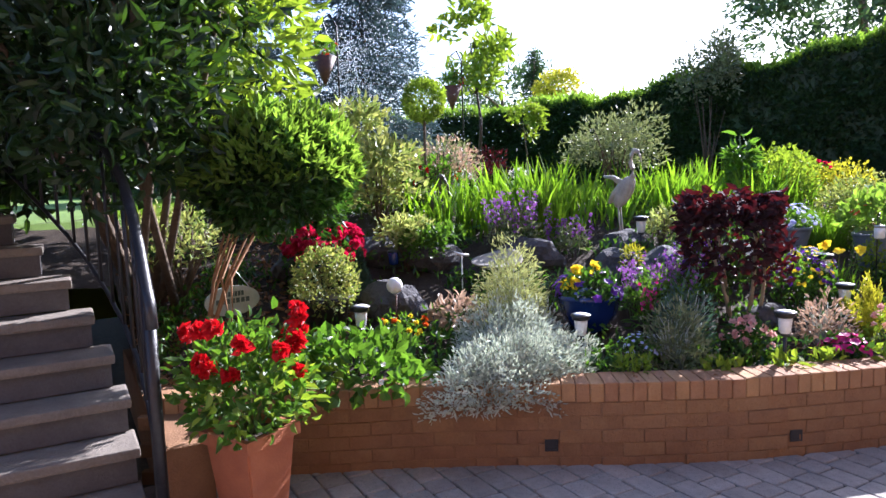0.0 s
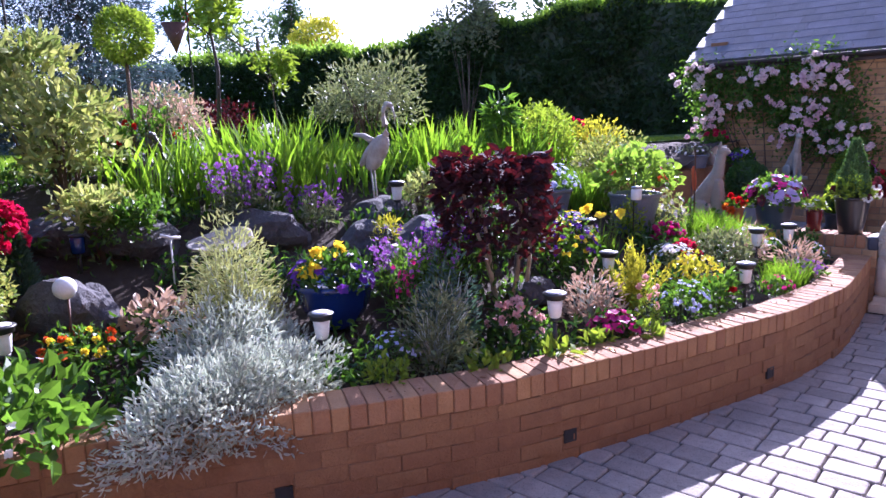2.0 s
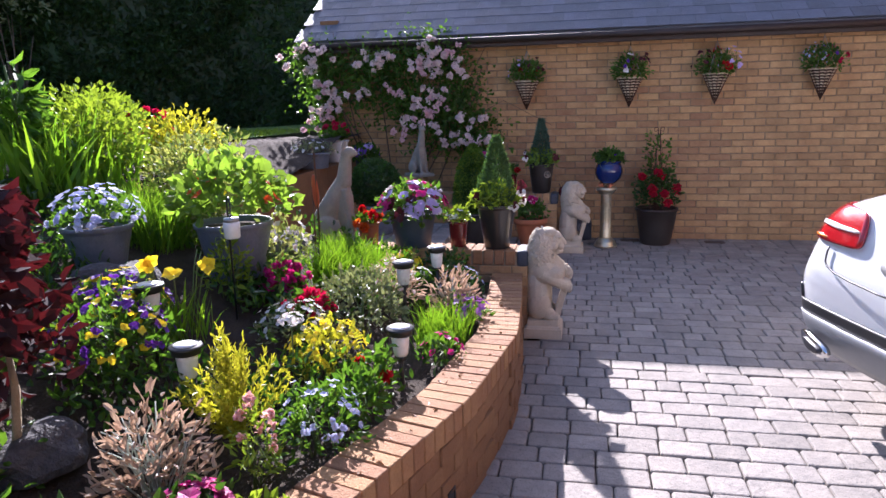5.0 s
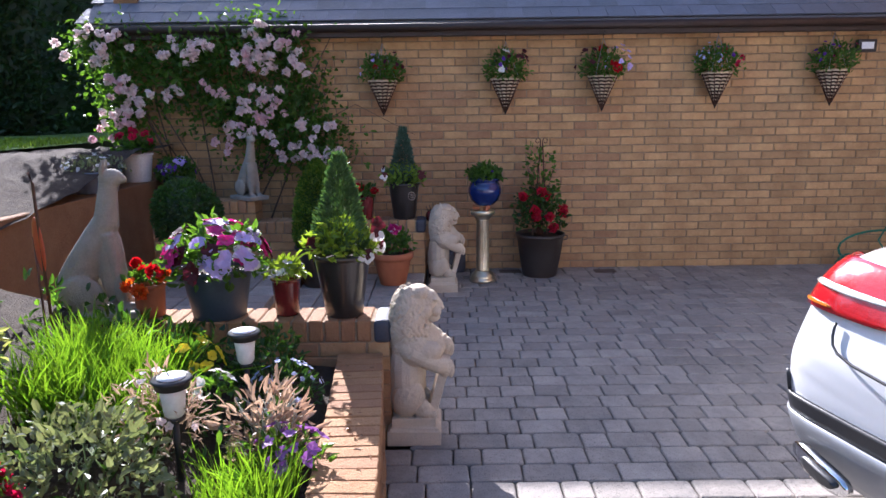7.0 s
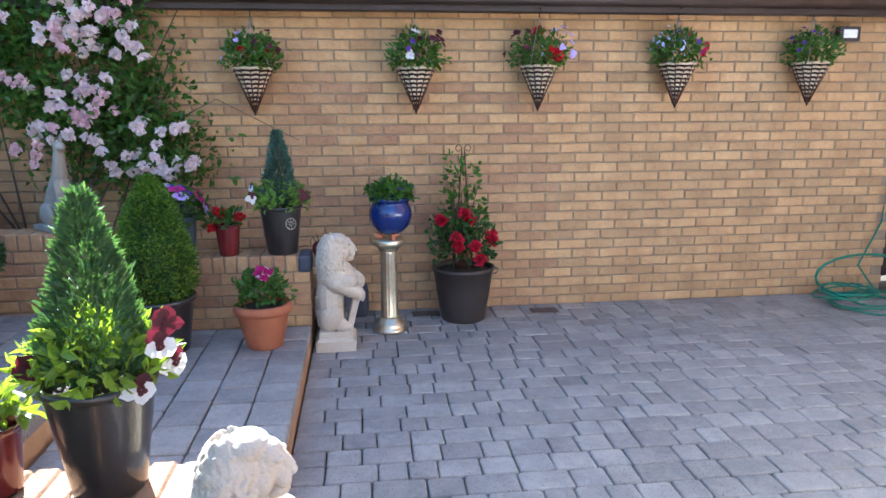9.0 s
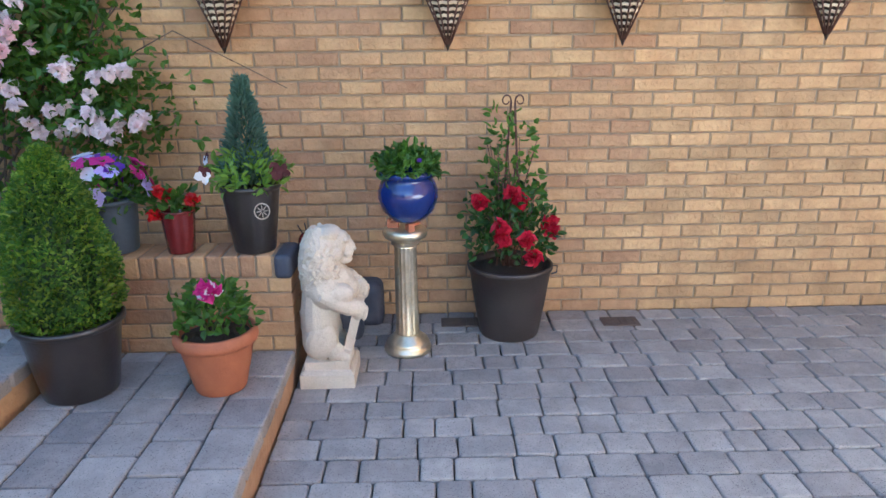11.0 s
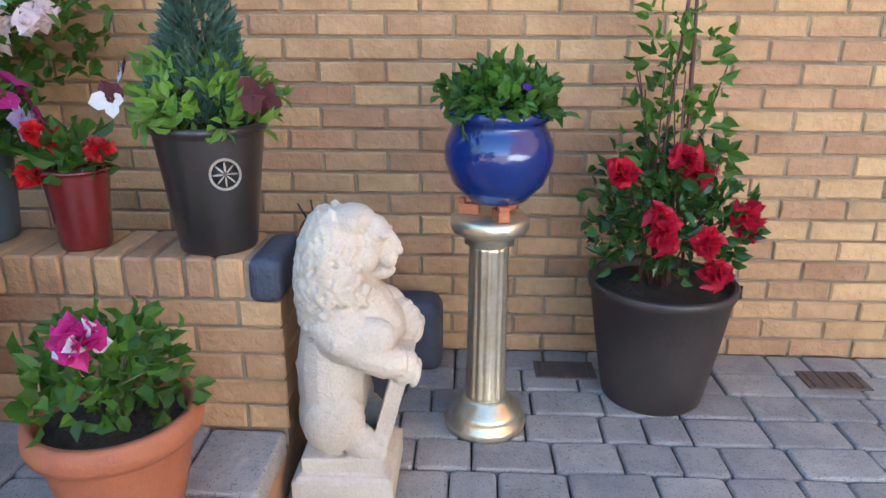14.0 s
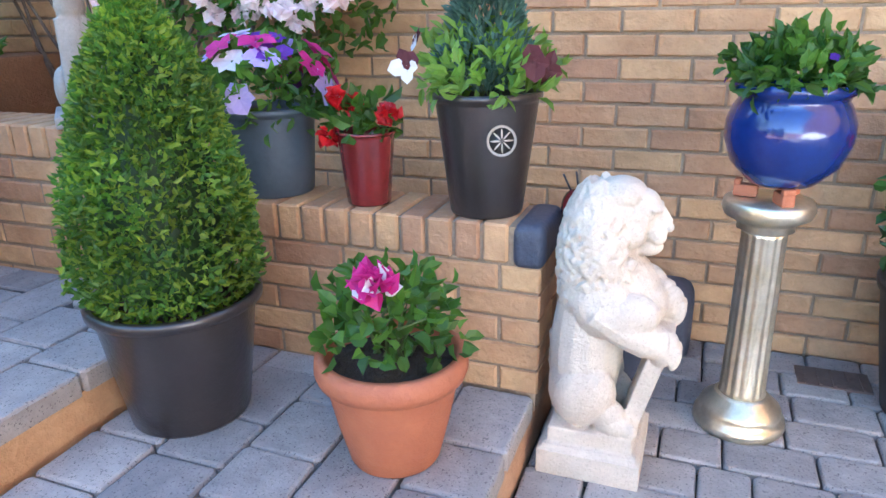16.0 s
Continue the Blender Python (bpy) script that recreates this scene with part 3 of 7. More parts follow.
def low_wall(name, x0, x1, y0, y1, base, top, label, end_cap=True, brick="brick", cope="brick"):
    """A low brick wall along y, coped with headers on edge; its end towards -y is capped by a blue brick."""
    w = tagged(new(name), label, "wall", "", "structure")
    part("mortar", block(x0 + 0.006, y0 + 0.006, base - 0.05, x1 - 0.006, y1, top - 0.008), M["mortar"], w)
    faces = {l: brick_mesh("brick", l, 0.065, 0.06, M[brick]) for l in (0.215, 0.1025)}
    rows = int(round((top - 0.108 - base) / 0.075))
    pitch = (top - 0.108 - base) / rows
    for r in range(rows):
        z = base + pitch * (r + 0.5)
        y = y0 + (0.0 if r % 2 else -0.1125)
        while y < y1 - 0.1:
            a, b = max(y, y0), min(y + 0.215, y1)
            if b - a > 0.05:
                l = 0.215 if b - a > 0.15 else 0.1025
                put("brick", faces[l], w, at=(x0, (a + b) / 2, z), turn=(0, 0, -90))
                put("brick", faces[l], w, at=(x1, (a + b) / 2, z), turn=(0, 0, 90))
            y += 0.225
        put("brick", faces[0.215], w, at=((x0 + x1) / 2, y0, z), turn=(0, 0, 0))
    head = bpy.data.meshes.new("coping")
    bm = block(-0.0325, 0, 0, 0.0325, x1 - x0 + 0.01, 0.1025, 0.006)
    bm.to_mesh(head)
    bm.free()
    head.materials.append(M[cope])
    y = y0 + (0.118 if end_cap else 0.035)
    while y < y1 - 0.03:
        put("coping_brick", head, w, at=(x0 - 0.005, y, top - 0.103), turn=(0, 0, -90))
        y += 0.075
    if end_cap:
        bm = block(x0 - 0.008, y0 - 0.008, top - 0.115, x1 + 0.008, y0 + 0.075, top, 0.03, 4)
        part("end_cap", bm, M["blue_brick"], w, "dark blue engineering brick", True)
    return w


low_wall("wall_gate", 5.44, 5.66, 1.25, 3.5, 0.0, 0.60, "low brick wall carrying flower pots", True, "brick", "coping")
low_wall("wall_back", 8.20, 8.42, 1.16, 2.6, LANDING, 0.62, "low brick wall in front of the garage wall")
low_wall("wall_back_upper", 8.20, 8.42, 2.6, 3.55, LANDING, 0.80, "taller stretch of low brick wall", False)
side = tagged(part("wall_terrace", block(5.44, 3.5, -0.03, 9.0, 3.72, 0.97, 0.006), M["red_brick"], None), "brick terrace wall behind the landing", "wall", "", "structure")
kerb = tagged(new("kerb"), "dark blue rounded kerb between low wall and garage wall", "kerb", "", "structure")
for k in range(3):
    part("kerb_stone", block(8.43 + 0.19 * k, 0.99 - 0.10 * k, -0.03, 8.61 + 0.19 * k, 1.14, 0.25, 0.07, 4), M["blue_brick"], kerb, smooth=True)

def stair_edge(y):
    """The open edge of the stairs, which swing away as they climb."""
    return float(np.interp(y, (2.78, 3.0, 3.23, 3.455, 3.68, 3.9, 4.13, 4.36, 5.0), (-1.33, -1.327, -1.335, -1.38, -1.45, -1.54, -1.67, -1.81, -2.2)))


stairs = tagged(new("stairs"), "steep outdoor stairs with sandy treads and dark risers", "stairs", "", "structure")
for k in range(8):
    y, z, x1 = 2.78 + 0.225 * k, 0.178 * (k + 1), stair_edge(2.78 + 0.225 * k)
    part("tread", block(x1 - 1.9, y, z - 0.05, x1, y + 0.30, z, 0.012, 2), M["tread"], stairs)
    part("riser", block(x1 - 1.88, y + 0.03, z - 0.17, x1 - 0.02, y + 0.26, z - 0.05), M["riser"], stairs)
tagged(part("wall_stair_side", block(-1.24, 2.9, -0.03, -1.02, 5.2, 0.36, 0.006), M["red_brick"], None), "low brick wall beside the stairs", "wall", "", "structure")
tagged(part("wall_stair_far", block(-3.7, 2.7, -0.03, -3.45, 6.5, 2.3, 0.006), M["red_brick"], None), "brick wall on the far side of the stairs", "wall", "", "structure")
rail = thing("stair_railing", "black wrought-iron stair railing with thin balusters", "railing")
def rail_foot(y):
    return stair_edge(y) + 0.055


def rail_top(y):
    return 1.13 + 0.81 * (y - 2.72)


hand = [(rail_foot(y), y, rail_top(y)) for y in np.linspace(2.72, 4.75, 12)]
hand = [(-1.275, 2.62, 0.98), (-1.275, 2.66, 1.09)] + hand
put("handrail", tubes_mesh("handrail", [(hand, 0.026, 1.0)], M["black_iron"], 8), rail)
put("newel_post", tubes_mesh("newel_post", [([(-1.275, 2.72, 0), (-1.275, 2.72, 1.13)], 0.028, 1.0)], M["black_iron"], 8), rail)
low = [(rail_foot(y), y, rail_top(y) - 0.86) for y in np.linspace(2.72, 4.75, 12)]
put("bottom_rail", tubes_mesh("bottom_rail", [(low, 0.012, 1.0)], M["black_iron"], 6), rail)
for k in range(16):
    y = 2.82 + 0.125 * k
    x, z0, z1 = rail_foot(y), rail_top(y) - 0.86, rail_top(y)
    bar = put("baluster", tubes_mesh("baluster", [([(x, y, z0), (x, y, z1)], 0.009, 1.0)], M["black_iron"], 6), rail)
    if k % 2:
        ring = [(x, y + 0.045 * math.cos(q * 0.5236), z0 + 0.52 + 0.045 * math.sin(q * 0.5236)) for q in range(13)]
        put("scroll", tubes_mesh("scroll", [(ring, 0.006, 1.0)], M["black_iron"], 5), bar)
# Unseen closing wall, its height chosen to cut sky light on the garage's right.
tagged(part("wall_house", block(-9, -5.65, -0.03, 13, -5.35, 8.0), M["red_brick"], None), "plain unseen brick wall across the drive, added to close the place and dim the garage", "wall", "", "structure")
tagged(part("wall_drive_end", block(-9.2, -5.65, -0.03, -9, 3.0, 2.4), M["red_brick"], None), "plain brick wall at the end of the drive", "wall", "", "structure")


# ---- statues ----
def ellipsoid(bm, c, rad, turn=(0, 0, 0), seg=14):
    m = pose(*c, *turn) @ Matrix.Diagonal((*rad, 1))
    bmesh.ops.create_uvsphere(bm, u_segments=seg, v_segments=seg // 2 + 2, radius=1.0, matrix=m)


def add_tube(bm, points, radius, seg=8, taper=1.0):
    v, f = tube(points, radius, seg, taper)
    vs = [bm.verts.new(p) for p in v]
    for q in f:
        bm.faces.new([vs[i] for i in q])


def carved(name, bm, material, voxel, soften=4):
    me = bpy.data.meshes.new(name)
    bm.to_mesh(me)
    bm.free()
    me.materials.append(material)
    ob = new(name, me)
    rm = ob.modifiers.new("fuse", "REMESH")
    rm.mode, rm.voxel_size, rm.use_smooth_shade = "VOXEL", voxel, True
    sm = ob.modifiers.new("soften", "SMOOTH")
    sm.factor, sm.iterations = 0.5, soften
    return ob


def lion(label):
    r = rng(31)
    bm = bmesh.new()
    box_bm(bm, -0.130, -0.130, 0.0, 0.130, 0.125, 0.070)
    box_bm(bm, -0.120, -0.120, 0.06, 0.120, 0.115, 0.082)
    box_bm(bm, -0.106, -0.106, 0.08, 0.106, 0.102, 0.125)
    ellipsoid(bm, (0, 0.030, 0.32), (0.104, 0.092, 0.21))
    ellipsoid(bm, (0, 0.042, 0.21), (0.108, 0.082, 0.12))
    for s in (-1, 1):
        ellipsoid(bm, (s * 0.076, 0.020, 0.215), (0.044, 0.078, 0.090), (25, 0, 0))
        ellipsoid(bm, (s * 0.076, -0.040, 0.165), (0.032, 0.046, 0.052), (-20, 0, 0))
        ellipsoid(bm, (s * 0.078, -0.060, 0.148), (0.034, 0.050, 0.030))
        for q in (-1, 0, 1):
            ellipsoid(bm, (s * 0.078 + q * 0.019, -0.098, 0.144), (0.011, 0.019, 0.021), (0, 0, 0), 8)
        ellipsoid(bm, (s * 0.084, -0.015, 0.460), (0.046, 0.072, 0.085), (-30, 0, 0))
        hang = 0.045 if s < 0 else -0.022
        add_tube(bm, [(s * 0.090, 0.000, 0.455), (s * 0.092, -0.060, 0.440 - hang * 0.5), (s * 0.080, -0.115, 0.432 - hang), (s * 0.062, -0.150, 0.425 - hang)], 0.047, 12, 0.86)
        ellipsoid(bm, (s * 0.056, -0.156, 0.408 - hang), (0.038, 0.036, 0.048), (12, 0, 0))
        for q in (-1, 0, 1):
            ellipsoid(bm, (s * 0.056 + q * 0.019, -0.184, 0.392 - hang), (0.012, 0.014, 0.032), (12, 0, 0), 8)
        ellipsoid(bm, (s * 0.030, -0.112, 0.690), (0.019, 0.014, 0.009), (15, 0, s * 20), 10)
        ellipsoid(bm, (s * 0.037, -0.092, 0.668), (0.010, 0.009, 0.008), (0, 0, 0), 8)
        ellipsoid(bm, (s * 0.019, -0.118, 0.624), (0.020, 0.022, 0.020), (0, 0, 0), 10)
        ellipsoid(bm, (s * 0.048, -0.062, 0.632), (0.024, 0.036, 0.034), (0, 0, 0), 10)
    ellipsoid(bm, (0, 0.010, 0.535), (0.108, 0.096, 0.185))
    ellipsoid(bm, (0, -0.050, 0.475), (0.092, 0.088, 0.110), (-15, 0, 0))
    ellipsoid(bm, (0, -0.090, 0.450), (0.080, 0.066, 0.070))
    for s in (-1, 1):
        ellipsoid(bm, (s * 0.086, -0.058, 0.455 + 0.010 * s), (0.046, 0.090, 0.056), (-12, 0, 0))
    ellipsoid(bm, (0, -0.082, 0.688), (0.050, 0.040, 0.042))
    ellipsoid(bm, (0, -0.030, 0.715), (0.072, 0.060, 0.040))
    ellipsoid(bm, (0, 0.000, 0.660), (0.090, 0.090, 0.082))
    ellipsoid(bm, (0, -0.062, 0.662), (0.060, 0.056, 0.056))
    ellipsoid(bm, (0, -0.098, 0.640), (0.036, 0.042, 0.034), (-20, 0, 0))
    ellipsoid(bm, (0, -0.098, 0.592), (0.032, 0.036, 0.022), (-6, 0, 0))
    ellipsoid(bm, (0, -0.143, 0.642), (0.017, 0.010, 0.011), (0, 0, 0), 10)
    add_tube(bm, [(0, -0.095, 0.698), (0, -0.118, 0.672), (0, -0.134, 0.648)], 0.021, 10, 0.9)

    def skin(a, z):
        """A point on the mane at angle a round the neck and height z."""
        w = 0.100 * math.sqrt(max(0.04, 1 - ((z - 0.545) / 0.205) ** 2)) + 0.004
        return (w * 1.06 * math.cos(a), 0.008 + w * 0.95 * math.sin(a), z)

    for tier, (zt, ln, k_n, front) in enumerate(((0.735, 0.050, 16, 0.15), (0.710, 0.075, 20, 0.30), (0.675, 0.085, 24, 0.55), (0.630, 0.090, 27, 0.78), (0.580, 0.095, 28, 0.95), (0.525, 0.095, 26, 0.85), (0.470, 0.085, 22, 0.40))):
        for k in range(k_n):
            a = -front + (math.pi + 2 * front) * (k + r.uniform(0.2, 0.8)) / k_n
            wave, ph = r.uniform(0.08, 0.16), r.uniform(0, 6.3)
            z0 = zt + r.uniform(-0.014, 0.014)
            pts = [skin(a + wave * math.sin(ph + q * 1.5), z0 - ln * q / 5) for q in range(6)]
            add_tube(bm, pts, r.uniform(0.0105, 0.0145), 8, 0.45)
    v = box_bm(bm, -0.072, -0.020, 0.0, 0.072, 0.022, 0.29)
    bmesh.ops.transform(bm, matrix=pose(0, -0.085, 0.115, 15, 0, 0), verts=v)
    add_tube(bm, [(0.0, 0.105, 0.14), (0.03, 0.120, 0.24), (0.0, 0.115, 0.34)], 0.014, 8)
    return tagged(carved("lion_statue", bm, M["stone"], 0.0036, 1), label, "statue", "pair of lion statues")


lion_a = lion("cream cast-stone lion statue with a shield, on the driveway")
lion_a.matrix_world = pose(8.22, 1.01, 0.0) @ Matrix.Diagonal((1.0, 1.0, 1.0, 1))
copy_thing(lion_a, pose(5.50, 1.145, 0.0))["label"] = "cream cast-stone lion statue beside the low gate wall"


def cat(name, at, turn, h, label):
    bm = bmesh.new()
    for k in range(15):
        q = k / 14
        ellipsoid(bm, (0, 0.085 - 0.150 * q ** 1.2, 0.13 + 0.27 * q), (0.076 - 0.028 * q, 0.088 - 0.038 * q, 0.08), (0, 0, 0), 14)
    for k in range(9):
        q = k / 8
        ellipsoid(bm, (0, -0.065 - 0.025 * q, 0.40 + 0.17 * q), (0.056 - 0.018 * q, 0.056 - 0.016 * q, 0.05), (0, 0, 0), 14)
    ellipsoid(bm, (0, -0.105, 0.605), (0.042, 0.054, 0.042), (-8, 0, 0))
    ellipsoid(bm, (0, -0.150, 0.598), (0.021, 0.022, 0.019))
    ellipsoid(bm, (0, -0.072, 0.22), (0.058, 0.058, 0.20))
    for s in (-1, 1):
        ellipsoid(bm, (s * 0.027, -0.078, 0.652), (0.016, 0.012, 0.040), (12, 0, 0))
        add_tube(bm, [(s * 0.036, -0.075, 0.36), (s * 0.040, -0.105, 0.14), (s * 0.040, -0.112, 0.03)], 0.027, 10, 0.8)
        ellipsoid(bm, (s * 0.040, -0.138, 0.02), (0.025, 0.040, 0.022))
        ellipsoid(bm, (s * 0.072, 0.050, 0.095), (0.036, 0.095, 0.085), (10, 0, 0))
    add_tube(bm, [(0.02, 0.16, 0.03), (0.09, 0.12, 0.03), (0.115, 0.02, 0.03), (0.10, -0.06, 0.03)], 0.020, 8, 0.7)
    box_bm(bm, -0.12, -0.19, -0.03, 0.12, 0.19, 0.015)
    ob = tagged(carved(name, bm, M["pale_stone"], 0.0062, 2), label, "statue", "pair of cat statues")
    k = h / 0.69
    ob.matrix_world = pose(*at, 0, 0, turn) @ Matrix.Diagonal((k, k, k, 1))
    return ob


cat("cat_statue", (5.55, 2.64, 0.63), 12, 0.72, "tall sleek grey stone cat statue on the low wall")
cat("cat_statue", (8.32, 2.68, 0.825), -42, 0.56, "grey stone cat statue in front of the climbing rose")

# heron and stork ornaments
bm = bmesh.new()
ellipsoid(bm, (0, 0.0, 0.52), (0.055, 0.155, 0.072), (-58, 0, 0), 18)
ellipsoid(bm, (0, 0.055, 0.535), (0.050, 0.15, 0.035), (-50, 0, 0), 14)
add_tube(bm, [(0, 0.03, 0.60), (0, 0.11, 0.645), (0, 0.20, 0.655)], 0.030, 8, 0.35)
add_tube(bm, [(0, -0.045, 0.60), (0, -0.085, 0.66), (0, -0.080, 0.72), (0, -0.060, 0.77), (0, -0.070, 0.83), (0, -0.095, 0.86)], 0.026, 10, 0.6)
ellipsoid(bm, (0, -0.11, 0.86), (0.020, 0.040, 0.021), (15, 0, 0), 12)
add_tube(bm, [(0, -0.135, 0.85), (0, -0.155, 0.80), (0, -0.165, 0.735)], 0.011, 8, 0.2)
for s in (-1, 1):
    add_tube(bm, [(s * 0.02, 0.05, 0.42), (s * 0.02, 0.03, 0.2), (s * 0.02, 0.03, -0.1)], 0.007, 6)
me = bpy.data.meshes.new("heron_statue")
bm.to_mesh(me)
bm.free()
me.materials.append(M["heron_paint"])
me.polygons.foreach_set("use_smooth", [True] * len(me.polygons))
tagged(put("heron_statue", me, at=(2.62, 3.95, 0.87), turn=(0, 0, 15)), "grey-white heron ornament among the iris leaves", "statue")
bm = bmesh.new()
ellipsoid(bm, (0, 0, 0.22), (0.06, 0.10, 0.15), (-15, 0, 0), 14)
add_tube(bm, [(0, -0.04, 0.33), (0, -0.06, 0.42), (0, -0.05, 0.47)], 0.032, 8, 0.7)
ellipsoid(bm, (0, -0.07, 0.48), (0.03, 0.04, 0.03), (0, 0, 0), 10)
add_tube(bm, [(0, -0.09, 0.47), (0, -0.13, 0.40), (0, -0.14, 0.30)], 0.02, 8, 0.3)
for s in (-1, 1):
    add_tube(bm, [(s * 0.03, 0, 0.12), (s * 0.03, 0, -0.08)], 0.01, 6)
me = bpy.data.meshes.new("bird_ornament")
bm.to_mesh(me)
bm.free()
me.materials.append(M["verdigris"])
me.polygons.foreach_set("use_smooth", [True] * len(me.polygons))
bird = tagged(put("bird_ornament", me, at=grounded(1.46, 5.2), turn=(0, 0, 60)), "dark metal bird ornament with an orange beak", "statue")

# ---- pedestal and its pot ----
ped = thing("pedestal", "fluted silver-gold pedestal column on round base", "pedestal", (8.50, 0.645, 0))
put("base", lathe_mesh("base", [(0.0, 0), (0.118, 0), (0.122, 0.012), (0.119, 0.03), (0.108, 0.036), (0.110, 0.05), (0.104, 0.064), (0.085, 0.078), (0.074, 0.092), (0.066, 0.10)], M["silver"], 56), ped)
put("shaft", lathe_mesh("shaft", [(0.063, 0.098), (0.060, 0.11), (0.057, 0.30), (0.055, 0.56), (0.058, 0.575)], M["silver"], 144,
                        lambda a, z: 1 - 0.055 * (0.5 - 0.5 * math.cos(16 * a)) if 0.105 < z < 0.57 else 1.0), ped)
put("capital", lathe_mesh("capital", [(0.056, 0.57), (0.070, 0.578), (0.068, 0.592), (0.084, 0.604), (0.104, 0.615), (0.111, 0.632), (0.108, 0.648), (0.104, 0.655), (0.0, 0.655)], M["silver"], 56), ped)
for k in range(3):
    a = radians(200 + 120 * k)
    ft = thing("pot_foot", "small terracotta pot foot on the pedestal", "pot foot", (8.50 + 0.062 * math.cos(a), 0.640 + 0.062 * math.sin(a), 0.656), math.degrees(a), "three pot feet")
    part("block", block(-0.028, -0.016, 0, 0.03, 0.016, 0.032, 0.006, 2), M["terracotta"], ft)
    part("lip", block(0.012, -0.016, 0.030, 0.03, 0.016, 0.045, 0.005, 2), M["terracotta"], ft)


# ---- pots ----
def pot(name, label, at, prof, material, soil, category="potted plant", seg=48, group="", turn=0.0):
    """A thing whose pot is turned from a profile of (radius, height), open at the top, with soil in it; prof ends at the rim."""
    ob = thing(name, label, category, at, turn, group)
    rim_r, rim_z = prof[-1]
    inner = [(rim_r - 0.012, rim_z), (rim_r - 0.016, rim_z - 0.02), (soil * 0.97, rim_z - 0.05), (0.0, rim_z - 0.05)]
    put("pot", lathe_mesh("pot", [(0.0, 0.0)] + prof + inner, material, seg), ob)
    r = rng(int(at[0] * 100 + at[1] * 1000) % 9999)
    sv, sf = lathe([(soil, rim_z - 0.052), (soil * 0.96, rim_z - 0.03), (soil * 0.5, rim_z - 0.024), (0.003, rim_z - 0.022)], 24, lambda a, z: 1 + 0.03 * math.sin(5 * a))
    put("soil", mesh("soil", sv, sf, M["soil"], True), ob)
    return ob


def tapered(r0, r1, h, lip=0.012, lip_h=0.03):
    return [(r0, 0.0), (r0 + 0.003, 0.006), (r0 + (r1 - r0) * 0.5, h * 0.5), (r1 - lip * 0.5, h - lip_h - 0.006), (r1 - lip * 0.4, h - lip_h), (r1 + lip * 0.5, h - lip_h + 0.006), (r1 + lip * 0.6, h - 0.006), (r1 + lip * 0.3, h)]


def greens(owner, r, n, centre, radii, length, width, mat, name="leaves", low=-0.15, inner=0.35, fold=0.25, bend=0.3, lumps=0.15, spread=0.7):
    p, w = shell(r, n, radii, low, inner, lumps, float(r.random() * 6))
    w = unit(w + spread * r.normal(size=w.shape) + np.array([[0, 0, 0.25]]))
    return put(name, leaves(name, p + np.array(centre), w, r, length, width, mat, fold, bend), owner)


def bloom_on(owner, r, n, centre, radii, size, mat, name="flowers", full=False, petals=6, low=0.0, cup=0.35):
    p, w = shell(r, n, radii, low, 0.92, 0.08, float(r.random() * 6))
    p = p + np.array(centre)
    one = {"flowers": "flower"}.get(name, name[:-3] + "y" if name.endswith("ies") else name.rstrip("s"))
    if len(p) <= 20 and size >= 0.04:
        for k in range(len(p)):
            a, b = p[k:k + 1], w[k:k + 1] + np.array([[0, 0, 0.2]])
            put(one, doubles(one, a, b, r, size, mat) if full else blooms(one, a, b, r, size, mat, petals, cup), owner)
        return None
    me = doubles(name, p, w, r, size, mat) if full else blooms(name, p, w + np.array([[0, 0, 0.2]]), r, size, mat, petals, cup)
    return tagged(put(name, me, owner), kind="stuff")


def stems(owner, r, n, base, top_c, top_r, radius, mat, name="stems", seg=5):
    runs = []
    for k in range(n):
        a = r.uniform(0, 2 * math.pi)
        q = math.sqrt(r.random())
        t = Vector((top_c[0] + top_r[0] * q * math.cos(a), top_c[1] + top_r[1] * q * math.sin(a), top_c[2] + top_r[2] * r.uniform(-0.5, 0.7)))
        b = Vector(base) + Vector((r.normal() * 0.02, r.normal() * 0.02, 0))
        m = b.lerp(t, 0.5) + Vector((r.normal() * 0.02, r.normal() * 0.02, 0.03))
        runs.append(([b, m, t], radius, 0.5))
    return put(name, tubes_mesh(name, runs, mat, seg), owner)


def cone_green(owner, r, n, base, radius, height, length, width, mat, name="foliage", power=0.9):
    """Close upright sprays over a pointed cone."""
    s = r.random(n) ** 1.3
    a = r.uniform(0, 2 * math.pi, n)
    lump = 1 + 0.10 * np.sin(3 * a + 9 * s) + 0.07 * np.sin(8 * a - 14 * s)
    rad = radius * np.minimum(1, 0.55 + 3.0 * s) * (1 - s) ** power * lump * (0.55 + 0.45 * r.random(n) ** 0.4) + 0.006
    p = np.stack([rad * np.cos(a), rad * np.sin(a), height * s], 1) + np.array(base)
    w = np.stack([np.cos(a), np.sin(a), np.full(n, 1.1)], 1) + 0.35 * r.normal(size=(n, 3))
    return put(name, leaves(name, p, w, r, length, width, mat, 0.2, 0.1), owner)


# the blue pot on the pedestal
r = rng(11)
p = pot("potted_plant", "cobalt blue glazed round pot of green bedding plants", (8.50, 0.625, 0.70),
        [(0.075, 0.0), (0.082, 0.006), (0.125, 0.05), (0.146, 0.11), (0.146, 0.15), (0.132, 0.19), (0.122, 0.205), (0.126, 0.215), (0.138, 0.222), (0.139, 0.238), (0.133, 0.245)], M["blue_glaze"], 0.115)
greens(p, r, 760, (0, 0, 0.245), (0.150, 0.150, 0.11), 0.036, 0.024, M["leaf"], low=-0.2, inner=0.5)
bloom_on(p, r, 7, (0, 0, 0.25), (0.15, 0.15, 0.09), 0.035, M["purple"], petals=5)

